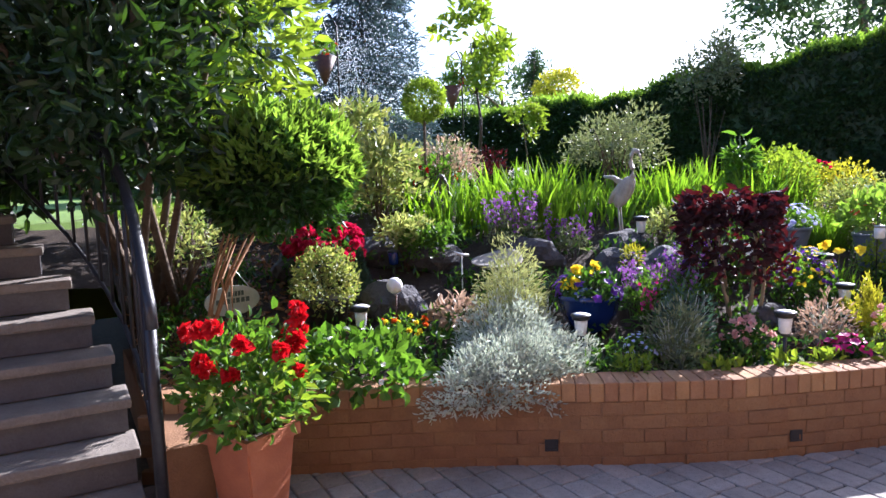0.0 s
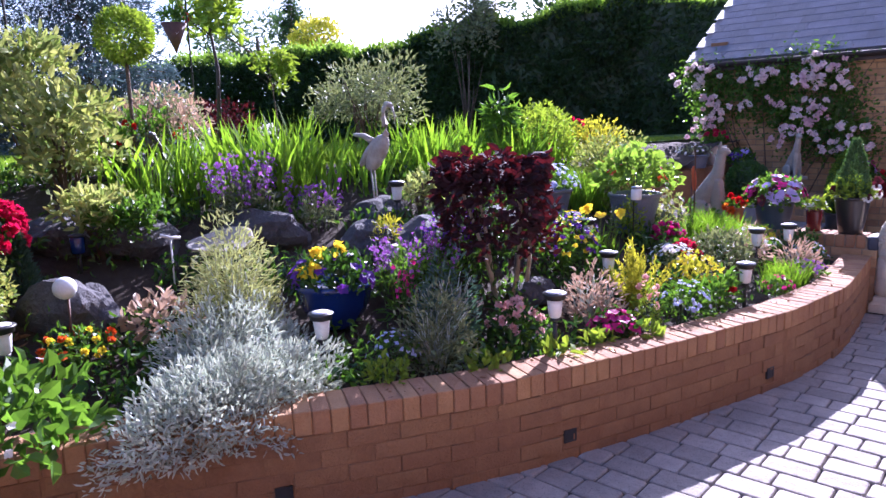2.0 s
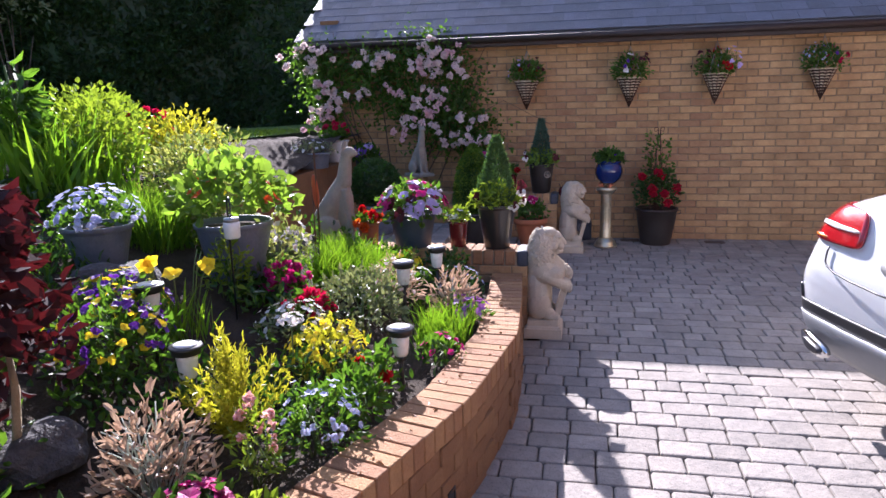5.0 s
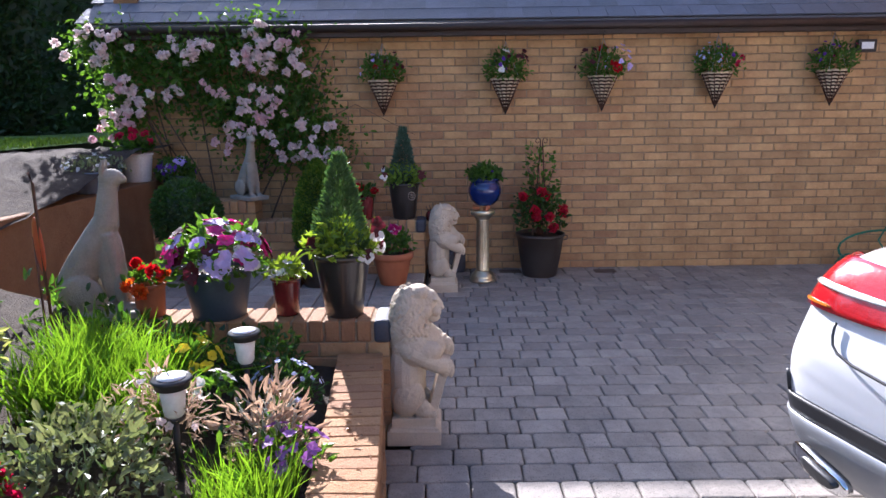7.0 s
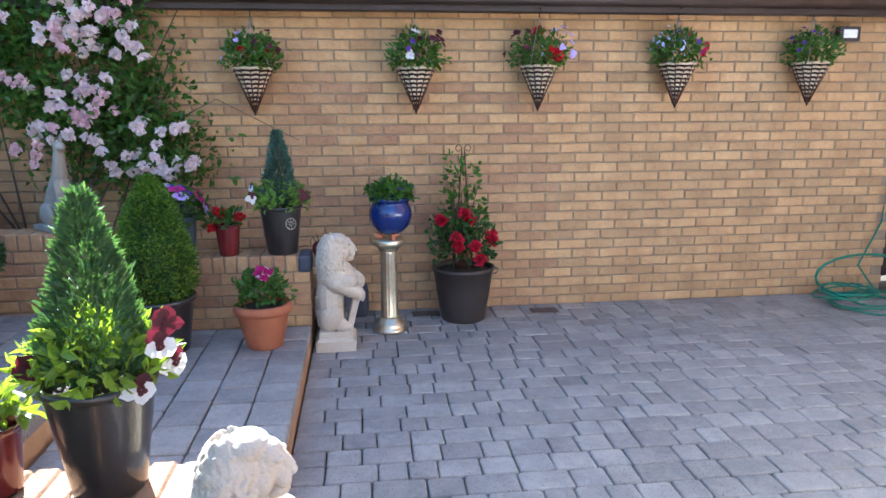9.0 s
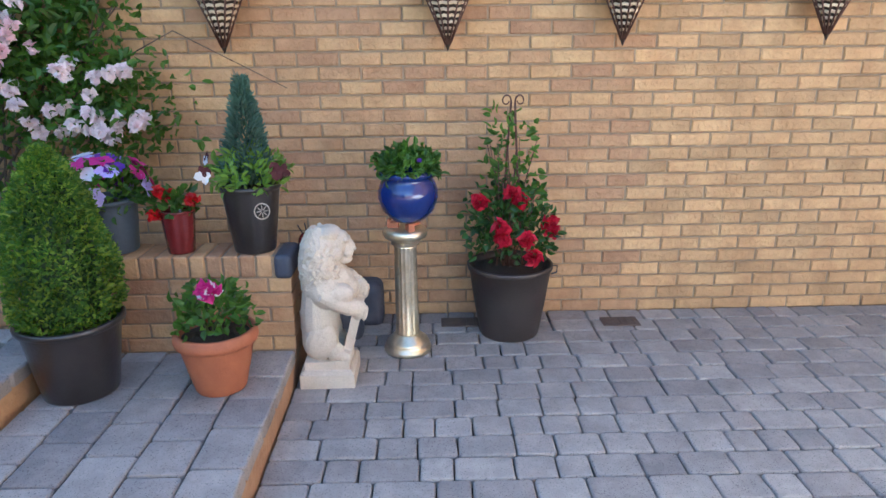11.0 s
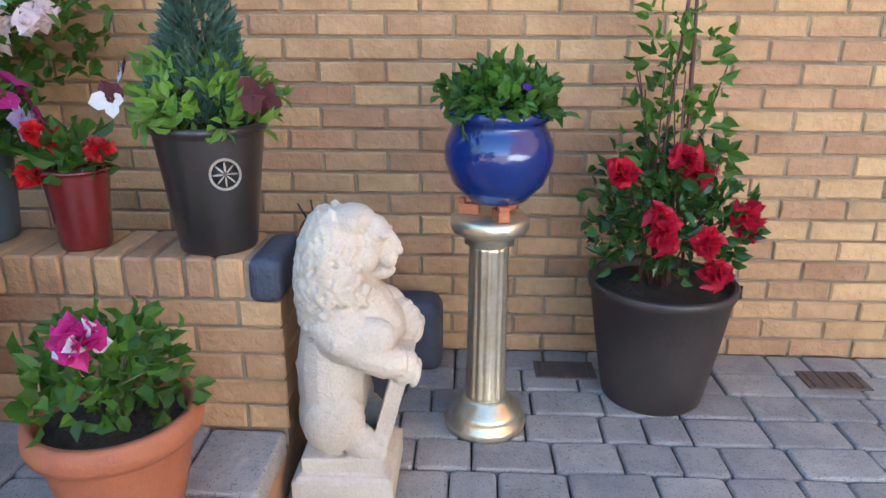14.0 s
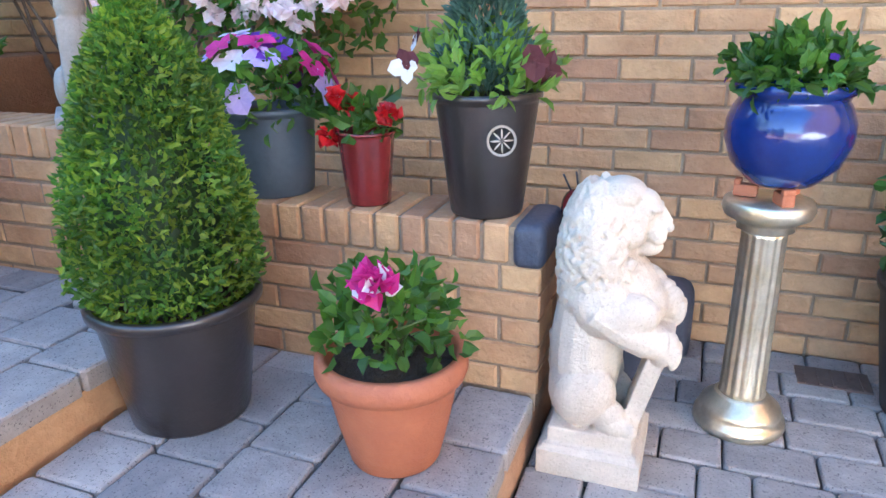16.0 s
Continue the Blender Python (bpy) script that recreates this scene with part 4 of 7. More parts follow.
# the climbing rose in the tub
r = rng(12)
p = pot("potted_rose", "dark brown plastic tub with red roses on a wire trellis", (8.71, 0.095, 0),
        [(0.155, 0.0), (0.160, 0.008), (0.19, 0.18), (0.218, 0.37), (0.226, 0.372), (0.230, 0.395), (0.226, 0.40)], M["brown_plastic"], 0.205)
put("handle", tubes_mesh("handle", [([(0.02, -0.225, 0.37), (0.03, -0.262, 0.365), (0.01, -0.255, 0.335), (0.0, -0.222, 0.33)], 0.005, 1.0)], M["black_plastic"]), p)
runs = []
for s in (-1, 1):
    runs.append(([(0.02, s * 0.07, 0.36), (0.01, s * 0.035, 0.80), (0.0, s * 0.012, 1.20), (0.0, s * 0.010, 1.24)], 0.006, 1.0))
    runs.append(([(0.0, s * 0.010, 1.24)] + [(0.0, s * (0.034 + 0.024 * math.cos(math.pi + q * 0.62) * (1 - 0.04 * q)), 1.250 + 0.030 * math.sin(q * 0.62) * (1 - 0.05 * q)) for q in range(0, 11)], 0.005, 0.7))
put("trellis", tubes_mesh("trellis", runs, M["rust"]), p)
stems(p, r, 16, (0, 0, 0.36), (0, 0, 0.85), (0.15, 0.17, 0.35), 0.004, M["rust"])
greens(p, r, 520, (0, 0, 0.58), (0.19, 0.24, 0.26), 0.046, 0.032, M["leaf_dark"], inner=0.3, low=-0.6)
greens(p, r, 130, (0, 0, 0.82), (0.13, 0.17, 0.30), 0.05, 0.032, M["leaf"], inner=0.2, low=-0.5)
greens(p, r, 40, (0, 0, 1.08), (0.09, 0.15, 0.14), 0.05, 0.03, M["leaf"], name="young_leaves", inner=0.3, low=-0.5)
for c in ((-0.17, 0.07, 0.64), (-0.18, 0.055, 0.58), (-0.18, -0.06, 0.57), (-0.17, -0.10, 0.48), (-0.08, -0.20, 0.59), (-0.10, -0.19, 0.63), (-0.13, 0.01, 0.80), (-0.12, -0.03, 0.76), (-0.08, 0.17, 0.75)):
    put("bloom", doubles("bloom", np.array([c]), np.array([[-1.0, 0, 0.3]]), r, 0.088, M["rose_red"], 34), p)


# ---- pots on the low walls ----
def viola(owner, at, way, r, dark):
    """A viola face: two upper and three lower petals round a dark eye."""
    w = way / np.linalg.norm(way)
    s = np.cross(w, (0, 0, 1.0))
    s = s / np.linalg.norm(s)
    u = np.cross(s, w)
    fl = put("viola", blooms("viola", at[None] - w[None] * 0.004, w[None], r, 0.018, M["maroon"], 5, 0.1, 1.0), owner, "maroon viola" if dark else "white viola with maroon upper petals")
    for a, upper in ((65, 1), (115, 1), (-12, 0), (192, 0), (270, 0)):
        d = s * math.cos(radians(a)) + u * math.sin(radians(a)) + w * 0.12
        c = at - w * (0.006 if upper else 0.0)
        put("petal", leaves("petal", c[None], d[None], r, 0.038, 0.044, M["maroon" if upper or dark else "white"], 0.06, 0.08, w[None]), fl)
    put("eye", blooms("eye", (at + w * 0.004)[None], w[None], r, 0.024, M["maroon"], 5, 0.05, 0.7), fl)


def conifer_pot(at, prof, material, soil, label, top, green, under, seed, faces, medal=False):
    r = rng(seed)
    p = pot("potted_conifer", label, at, prof, material, soil)
    h = prof[-1][1]
    cone_green(p, r, 3000, (0, 0, h), 0.110 if medal else 0.135, top, 0.032, 0.011, green)
    stems(p, r, 8, (0, 0, h - 0.03), (0, 0, h + 0.05), (0.12, 0.12, 0.05), 0.003, M["stem"])
    greens(p, r, 460, (0, 0, h + 0.035), (0.165, 0.165, 0.12), 0.046, 0.022, under, low=-0.35, inner=0.45)
    for k, (x, y, z, way) in enumerate(faces):
        viola(p, np.array([x, y, h + z]), np.array(way, float), r, k % 2)
    if medal:
        md = put("medallion", lathe_mesh("medallion", [(0.0, 0), (0.027, 0), (0.029, 0.002), (0.0283, 0.0035), (0.0275, 0.002), (0.0, 0.002)], M["pale_stone"], 30), p, "embossed pale round medallion")
        put("ground", lathe_mesh("ground", [(0.024, 0.0021), (0.0, 0.0026)], M["black_glaze"], 24), md)
        md.matrix_basis = pose(-0.108, -0.070, 0.205, 0, -82, 33) @ Matrix.Diagonal((1.3, 1.3, 1.0, 1))
        bmv = bmesh.new()
        for q in range(8):
            a = q * math.pi / 4
            ellipsoid(bmv, (0.013 * math.cos(a), 0.013 * math.sin(a), 0.004), (0.010, 0.0020, 0.002), (0, 0, math.degrees(a)), 8)
        part("rosette", bmv, M["pale_stone"], md)
    return p


conifer_pot((8.31, 1.335, 0.62), tapered(0.092, 0.135, 0.31, 0.010, 0.022), M["black_glaze"], 0.12, "black glazed pot of dwarf conifer and violas on the low wall", 0.46, M["leaf_blue"], M["leaf_fresh"], 21,
            ((-0.15, 0.15, 0.07, (-1.0, -0.25, 0.1)), (-0.12, -0.15, 0.08, (-0.9, -0.3, 0)), (-0.05, 0.17, 0.12, (-0.5, 0.8, 0.3)), (-0.05, -0.16, 0.055, (-0.8, -0.5, 0))), True)
conifer_pot((5.55, 1.47, 0.60), tapered(0.085, 0.135, 0.30, 0.010, 0.022), M["black_glaze"], 0.12, "glossy black pot of dwarf conifer and violas on the gate wall", 0.45, M["leaf_conifer"], M["leaf_lime"], 22,
            ((-0.06, -0.17, 0.09, (-0.8, -0.5, 0.1)), (-0.10, 0.12, 0.06, (-1, 0.1, 0)), (0.02, -0.18, 0.02, (-0.6, -0.7, 0)), (0.0, -0.17, 0.13, (-0.7, -0.6, 0.3)), (-0.1, -0.13, 0.0, (-0.8, -0.3, 0.1))))

r = rng(23)
p = pot("potted_begonia", "small dark red glazed pot of red begonia", (8.29, 1.67, 0.62), tapered(0.058, 0.080, 0.20, 0.006, 0.012), M["red_glaze"], 0.062)
greens(p, r, 70, (0, 0, 0.21), (0.08, 0.09, 0.075), 0.05, 0.036, M["leaf"], inner=0.2)
for c in ((-0.05, 0.05, 0.29), (-0.03, -0.085, 0.245), (-0.05, 0.085, 0.185), (-0.02, 0.02, 0.27)):
    put("bloom", doubles("bloom", np.array([c]), np.array([[-1.0, 0, 0.3]]), r, 0.062, M["red"], 20), p)
r = rng(24)
p = pot("potted_begonia", "small red glazed pot of yellow-green bedding", (5.56, 1.745, 0.60), tapered(0.052, 0.070, 0.18, 0.006, 0.012), M["red_glaze"], 0.06)
greens(p, r, 110, (0, 0, 0.20), (0.085, 0.085, 0.07), 0.04, 0.026, M["leaf_lime"], inner=0.25)
bloom_on(p, r, 6, (0, 0, 0.21), (0.08, 0.08, 0.065), 0.04, M["white"], petals=5)


def petunia_pot(at, r0, r1, h, material, label, seed, spread, dome, colours):
    r = rng(seed)
    p = pot("potted_petunia", label, at, tapered(r0, r1, h, 0.012, 0.02), material, r1 - 0.02)
    greens(p, r, 420, (0, 0, h + 0.02), (spread, spread, dome), 0.048, 0.028, M["leaf"], low=-0.45, inner=0.5)
    for name, mat, n in colours:
        bloom_on(p, r, n, (0, 0, h + 0.03), (spread * 1.02, spread * 1.02, dome), 0.088, M[mat], name, petals=6, low=-0.05, cup=0.2)
    return p


petunia_pot((8.33, 2.0, 0.62), 0.11, 0.135, 0.25, M["grey_plastic"], "slate blue plastic planter of pink and lilac petunias", 25, 0.19, 0.17,
            (("lilac_petunias", "lilac", 14), ("pink_petunias", "magenta", 12), ("purple_petunias", "purple", 5), ("white_petunias", "white", 4)))
petunia_pot((5.56, 2.07, 0.60), 0.12, 0.165, 0.24, M["grey_plastic"], "dark slate planter brimming with pink, lilac and white petunias", 26, 0.23, 0.19,
            (("lilac_petunias", "lilac", 16), ("pink_petunias", "magenta", 20), ("white_petunias", "white", 6), ("dark_petunias", "maroon", 6)))
r = rng(27)
p = pot("potted_begonia", "terracotta pot of orange and red begonias", (5.56, 2.40, 0.60), tapered(0.06, 0.075, 0.16, 0.008, 0.02), M["terracotta"], 0.065)
greens(p, r, 90, (0, 0, 0.18), (0.09, 0.09, 0.06), 0.04, 0.028, M["leaf"], inner=0.2)
for k, c in enumerate(((-0.05, 0.02, 0.26), (-0.07, -0.06, 0.23), (-0.09, 0.05, 0.17), (-0.10, 0.0, 0.14), (-0.03, -0.09, 0.20))):
    put("bloom", doubles("bloom", np.array([c]), np.array([[-1.0, 0, 0.5]]), r, 0.075, M["red" if k < 2 else "orange_p"], 22), p)

# ---- pots on the landings ----
r = rng(28)
p = pot("potted_petunia", "terracotta pot with one pink and white petunia", (7.86, 1.415, LANDING),
        [(0.100, 0.0), (0.105, 0.008), (0.128, 0.10), (0.149, 0.205), (0.151, 0.212), (0.166, 0.214), (0.172, 0.232), (0.169, 0.262), (0.160, 0.268)], M["terracotta"], 0.141)
stems(p, r, 12, (0, 0, 0.24), (0, 0, 0.36), (0.12, 0.12, 0.08), 0.005, M["stem"])
greens(p, r, 260, (0, 0, 0.33), (0.145, 0.150, 0.14), 0.042, 0.034, M["leaf"], low=-0.4, inner=0.35)
c = np.array([[-0.12, -0.035, 0.47]])
put("bloom", doubles("bloom", c, np.array([[-1.0, -0.2, 0.3]]), r, 0.095, M["magenta"], 30), p)
put("bloom_edge", doubles("bloom_edge", c + np.array([[-0.004, 0, 0.002]]), np.array([[-1.0, -0.2, 0.3]]), r, 0.085, M["white"], 9), p, "white petal edges")

r = rng(29)
p = pot("potted_boxwood", "black plastic pot with a clipped boxwood cone", (7.86, 2.0, LANDING), tapered(0.145, 0.20, 0.33, 0.018, 0.03), M["black_glaze"], 0.16)
n = 12000
s = r.random(n) ** 0.9
a = r.uniform(0, 2 * math.pi, n)
prof = np.interp(s, [0, 0.12, 0.4, 0.75, 0.93, 1], [0.155, 0.205, 0.20, 0.13, 0.06, 0.01])
rad = prof * (1 + 0.05 * np.sin(5 * a + 7 * s) + 0.04 * np.sin(11 * a - 9 * s)) * (0.72 + 0.3 * r.random(n) ** 0.4)
pos = np.stack([rad * np.cos(a), rad * np.sin(a), 0.30 + 0.72 * s], 1)
way = np.stack([np.cos(a), np.sin(a), np.full(n, 0.5)], 1) + 0.7 * r.normal(size=(n, 3))
put("foliage", leaves("foliage", pos[:8000], way[:8000], r, 0.021, 0.012, M["leaf"]), p)
put("young_foliage", leaves("young_foliage", pos[8000:], way[8000:], r, 0.022, 0.012, M["leaf_lime"]), p)
# Dark solid within the cone; its colour supplies the inner shade.
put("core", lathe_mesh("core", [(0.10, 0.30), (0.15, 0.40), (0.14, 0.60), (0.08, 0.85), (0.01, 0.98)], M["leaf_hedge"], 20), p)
put("trunk", tubes_mesh("trunk", [([(0, 0, 0.26), (0, 0, 0.5)], 0.02, 0.7)], M["bark"]), p)

# plants on the upper landing and walls
r = rng(30)
p = pot("potted_boxwood", "blue-grey planter with a dark green box ball", (7.55, 2.95, UPPER), tapered(0.15, 0.18, 0.30, 0.012, 0.03), M["blue_grey_stone"], 0.16)
greens(p, r, 3600, (0, 0, 0.50), (0.25, 0.25, 0.25), 0.03, 0.016, M["leaf_dark"], low=-0.8, inner=0.75, lumps=0.05)
# Dark ball under the leaves, coloured as the shade behind them.
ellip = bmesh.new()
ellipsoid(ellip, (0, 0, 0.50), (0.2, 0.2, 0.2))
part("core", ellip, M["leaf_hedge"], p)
petunia_pot((8.32, 3.30, 0.80), 0.09, 0.115, 0.22, M["grey_plastic"], "dark pot of violet and yellow pansies on the low wall", 32, 0.15, 0.12, (("violet_pansies", "purple", 14), ("lilac_pansies", "lilac", 6), ("cream_pansies", "white", 4)))
r = rng(33)
p = pot("potted_geranium", "white pot of red geraniums on the terrace wall", (8.30, 3.62, 0.97), tapered(0.10, 0.135, 0.24, 0.01, 0.02), M["white_plastic"], 0.12)
greens(p, r, 170, (0, 0, 0.27), (0.16, 0.16, 0.11), 0.05, 0.042, M["leaf"], inner=0.3)
bloom_on(p, r, 12, (0, 0, 0.31), (0.15, 0.15, 0.12), 0.065, M["crimson"], full=True, low=0.1)
r = rng(34)
p = pot("planter", "grey stone trough of small white flowers on the terrace", (7.55, 3.62, 0.97), tapered(0.16, 0.19, 0.16, 0.012, 0.03), M["blue_grey_stone"], 0.17, "planter")
greens(p, r, 260, (0, 0, 0.17), (0.22, 0.22, 0.10), 0.035, 0.02, M["leaf_olive"], inner=0.3)
bloom_on(p, r, 30, (0, 0, 0.18), (0.22, 0.22, 0.10), 0.035, M["white"], petals=5)


# ---- hanging baskets ----
def basket(y, z, label, seed, cols):
    r = rng(seed)
    b = thing("hanging_basket", label, "hanging basket", (8.82, y, z), 0, "row of cone baskets on the garage wall")
    runs = []
    for k in range(9):
        s = k / 8
        rr = 0.018 + 0.112 * s
        runs.append(([(rr * math.cos(q * math.pi / 10), rr * math.sin(q * math.pi / 10), 0.045 + 0.235 * s + 0.006 * (q % 2)) for q in range(21)], 0.0085, 1.0))
    put("weave", tubes_mesh("weave", runs, M["wicker"], 5), b, "pale rattan weave")
    runs = [([(0.010 * math.cos(a), 0.010 * math.sin(a), 0.0), (0.134 * math.cos(a), 0.134 * math.sin(a), 0.285)], 0.005, 1.0) for a in [q * math.pi / 6 for q in range(12)]]
    put("ribs", tubes_mesh("ribs", runs, M["rust"], 4), b)
    put("liner", lathe_mesh("liner", [(0.004, 0.01), (0.112, 0.275), (0.0, 0.27)], M["soil"], 20), b)
    put("tip", lathe_mesh("tip", [(0.002, -0.03), (0.014, 0.0), (0.018, 0.04)], M["dark_wood"], 10), b)
    put("hook", tubes_mesh("hook", [([(0.02, 0, 0.62), (0.02, 0, 0.66), (-0.02, 0, 0.68), (-0.05, 0, 0.665)], 0.004, 1.0)], M["black_iron"]), b)
    for a in (0.3, 2.4, 4.5):
        put("chain", tubes_mesh("chain", [([(0.125 * math.cos(a), 0.125 * math.sin(a), 0.28), (0.02, 0, 0.62)], 0.003, 1.0)], M["chain"], 5), b)
    greens(b, r, 480, (-0.01, 0, 0.36), (0.17, 0.20, 0.17), 0.040, 0.022, M["leaf"], low=-0.5, inner=0.35)
    for name, mat, n, size, full, side_y in cols:
        q, w = shell(r, n, (0.17, 0.20, 0.18), -0.1, 0.9, 0.1, 1.0)
        q = q * np.array([[1, 0.55, 1]]) + np.array([[-0.03, side_y, 0.36]])
        put(name, (doubles if full else blooms)(name, q, w + np.array([[-0.5, 0, 0.1]]), r, size, M[mat]), b)
    return b


basket(1.533, 1.517, "cone basket of violet and red bedding flowers", 41, (("violet_flowers", "lilac", 8, 0.035, False, 0.08), ("red_flower", "red", 2, 0.06, True, -0.03), ("dark_flowers", "maroon", 8, 0.04, False, -0.10)))
basket(0.416, 1.519, "cone basket of white and dark pansies", 42, (("white_flowers", "white", 3, 0.06, False, 0.05), ("dark_flowers", "maroon", 12, 0.045, False, -0.10), ("violet_flowers", "purple", 4, 0.04, False, 0.1)))
basket(-0.467, 1.534, "cone basket with a large red bloom and lilac flowers", 43, (("red_flower", "red", 3, 0.09, True, 0.0), ("lilac_flowers", "lilac", 12, 0.045, False, -0.14), ("dark_flowers", "maroon", 12, 0.045, False, 0.13)))
basket(-1.503, 1.55, "cone basket of pale blue lobelia and pink flowers", 44, (("blue_flowers", "pale_blue", 34, 0.022, False, 0.09), ("pink_flowers", "crimson", 6, 0.055, True, -0.13), ("purple_flowers", "purple", 8, 0.035, False, -0.03)))
basket(-2.552, 1.558, "cone basket of violet and pink flowers", 45, (("violet_flowers", "purple", 10, 0.03, False, 0.08), ("pink_flowers", "magenta", 4, 0.045, False, -0.12), ("white_flowers", "white", 6, 0.025, False, 0.0)))
basket(-3.60, 1.56, "cone basket of red flowers near the garage door", 46, (("red_flowers", "red", 5, 0.06, True, 0.05), ("dark_flowers", "maroon", 6, 0.04, False, -0.08)))

# floodlight, hose, ladybird ornament
fl = thing("floodlight", "small black floodlight on the garage wall", "floodlight", (8.90, -2.86, 2.06))
part("body", block(-0.06, -0.085, -0.055, 0.0, 0.085, 0.055, 0.01, 2), M["black_plastic"], fl)
part("lens", block(-0.064, -0.055, -0.030, -0.060, 0.055, 0.030, 0.001), M["frosted"], fl)
part("bracket", block(0.0, -0.02, -0.02, 0.1, 0.02, 0.02, 0.004), M["black_plastic"], fl)
r = rng(51)
runs = []
for k in range(7):
    cx, cy, a0, rr = 8.62 + r.normal() * 0.06, -3.02 + r.normal() * 0.10, r.uniform(0, 6), 0.20 + r.normal() * 0.04
    runs.append(([(cx + rr * math.cos(a0 + q * 0.3), cy + rr * 1.2 * math.sin(a0 + q * 0.3), 0.015 + 0.022 * k + 0.012 * math.sin(q)) for q in range(22)], 0.008, 1.0))
runs.append(([(8.78, -2.75 - 0.40 + 0.40 * math.cos(q * 0.3), 0.20 + 0.17 * math.sin(q * 0.3)) for q in range(22)], 0.011, 1.0))
runs.append(([(8.62, -3.2, 0.05), (8.9, -3.2, 0.25), (8.97, -3.42, 0.6), (8.98, -3.44, 1.0)], 0.008, 1.0))
hose = thing("garden_hose", "coiled green garden hose against the garage wall", "hose")
put("coil", tubes_mesh("coil", runs, M["hose"], 8), hose)
bug = thing("ladybird_ornament", "small red ladybird ornament beside the low wall", "ornament", (8.40, 1.12, 0.60))
bm = bmesh.new()
ellipsoid(bm, (0, 0, 0.02), (0.04, 0.035, 0.05))
part("shell", bm, M["red_glaze"], bug, "", True)
put("feelers", tubes_mesh("feelers", [([(0, 0.01, 0.065), (-0.01, 0.03, 0.11)], 0.003, 1.0), ([(0, -0.01, 0.065), (0.01, 0.0, 0.115)], 0.003, 1.0)], M["black_iron"]), bug)
put("spike", tubes_mesh("spike", [([(0, 0, -0.02), (0.01, 0, -0.60)], 0.004, 1.0)], M["black_iron"]), bug)


# ---- solar lamps ----
def solar_lamp(head_at, seed, plain=False):
    x, y, z = head_at
    low = float(bed(x, y))
    lampo = thing("solar_lamp", "solar stake lamp with a frosted cup and dark cap", "garden lamp", (x, y, low), seed * 37.0, "solar lamps along the flower bed")
    h = z - low
    put("stake", tubes_mesh("stake", [([(0, 0, -0.05), (0, 0, h - 0.05)], 0.011, 1.0)], M["black_plastic"], 8), lampo)
    put("collar", lathe_mesh("collar", [(0.012, h - 0.075), (0.024, h - 0.07), (0.026, h - 0.055)], M["black_plastic"], 20), lampo)
    put("diffuser", lathe_mesh("diffuser", [(0.022, h - 0.056), (0.031, h - 0.045), (0.038, h + 0.02), (0.040, h + 0.04)], M["frosted"], 28), lampo, "frosted white cup")
    put("cap", lathe_mesh("cap", [(0.040, h + 0.038), (0.052, h + 0.042), (0.053, h + 0.058), (0.062, h + 0.066), (0.058, h + 0.073), (0.0, h + 0.074)], M["black_plastic"], 28), lampo)
    put("panel", lathe_mesh("panel", [(0.043, h + 0.0745), (0.043, h + 0.0765), (0.0, h + 0.077)], M["white_plastic"], 24), lampo, "pale solar panel on top")


for k, q in enumerate(((1.115, 2.758, 0.645), (0.0, 3.50, 0.72), (2.0, 2.03, 0.665), (3.58, 1.64, 0.59), (3.0, 2.28, 0.69), (4.37, 1.83, 0.69), (4.90, 1.76, 0.66), (3.22, 2.56, 0.85), (2.56, 3.70, 1.12))):
    solar_lamp(q, k)


def jar_lamp(at, seed):
    x, y, z = at
    low = float(bed(x, y))
    j = thing("hanging_jar_lamp", "glass jar lantern hanging from a black crook", "garden lamp", (x, y, low), 40.0 * seed)
    h = z - low
    crook = [(0.07, 0, -0.05), (0.07, 0, h + 0.10)] + [(0.035 + 0.035 * math.cos(q * 0.4), 0, h + 0.10 + 0.04 * math.sin(q * 0.4)) for q in range(1, 9)]
    put("crook", tubes_mesh("crook", [(crook, 0.005, 1.0)], M["black_iron"]), j)
    put("jar", lathe_mesh("jar", [(0.030, h - 0.045), (0.036, h - 0.04), (0.038, h + 0.02), (0.034, h + 0.035)], M["frosted"], 24), j, "pale frosted jar")
    put("lid", lathe_mesh("lid", [(0.036, h + 0.034), (0.036, h + 0.05), (0.0, h + 0.055)], M["chain"], 24), j)
    put("wire", tubes_mesh("wire", [([(0, 0, h + 0.05), (0.0, 0, h + 0.11)], 0.003, 1.0)], M["black_iron"]), j)


jar_lamp((3.745, 2.47, 1.05), 1)
jar_lamp((1.92, 3.10, 0.84), 2)

j = thing("blue_lantern", "small blue glass lantern on a stone", "garden lamp", grounded(0.70, 4.50))
put("glass", lathe_mesh("glass", [(0.035, 0.10), (0.04, 0.11), (0.043, 0.19), (0.038, 0.20)], M["blue_glaze"], 24), j)
put("stake", tubes_mesh("stake", [([(0, 0, -0.05), (0, 0, 0.11)], 0.012, 1.0)], M["black_plastic"]), j)
put("cap", lathe_mesh("cap", [(0.045, 0.20), (0.045, 0.21), (0.0, 0.225)], M["black_plastic"], 24), j)
j = thing("garden_stake", "rusty stake with an orange-red leaf-shaped plate", "garden ornament", grounded(5.0, 2.55), 60)
put("rod", tubes_mesh("rod", [([(0, 0, -0.05), (0.01, 0, 0.66), (0.03, 0, 0.70)], 0.006, 1.0), ([(0.05, 0, -0.05), (0.05, 0, 0.45)], 0.005, 1.0)], M["rust"]), j)
bm = bmesh.new()
ellipsoid(bm, (0.02, 0, 0.42), (0.035, 0.006, 0.11), (0, 6, 0), 12)
part("plate", bm, M["orange"], j, "", True)

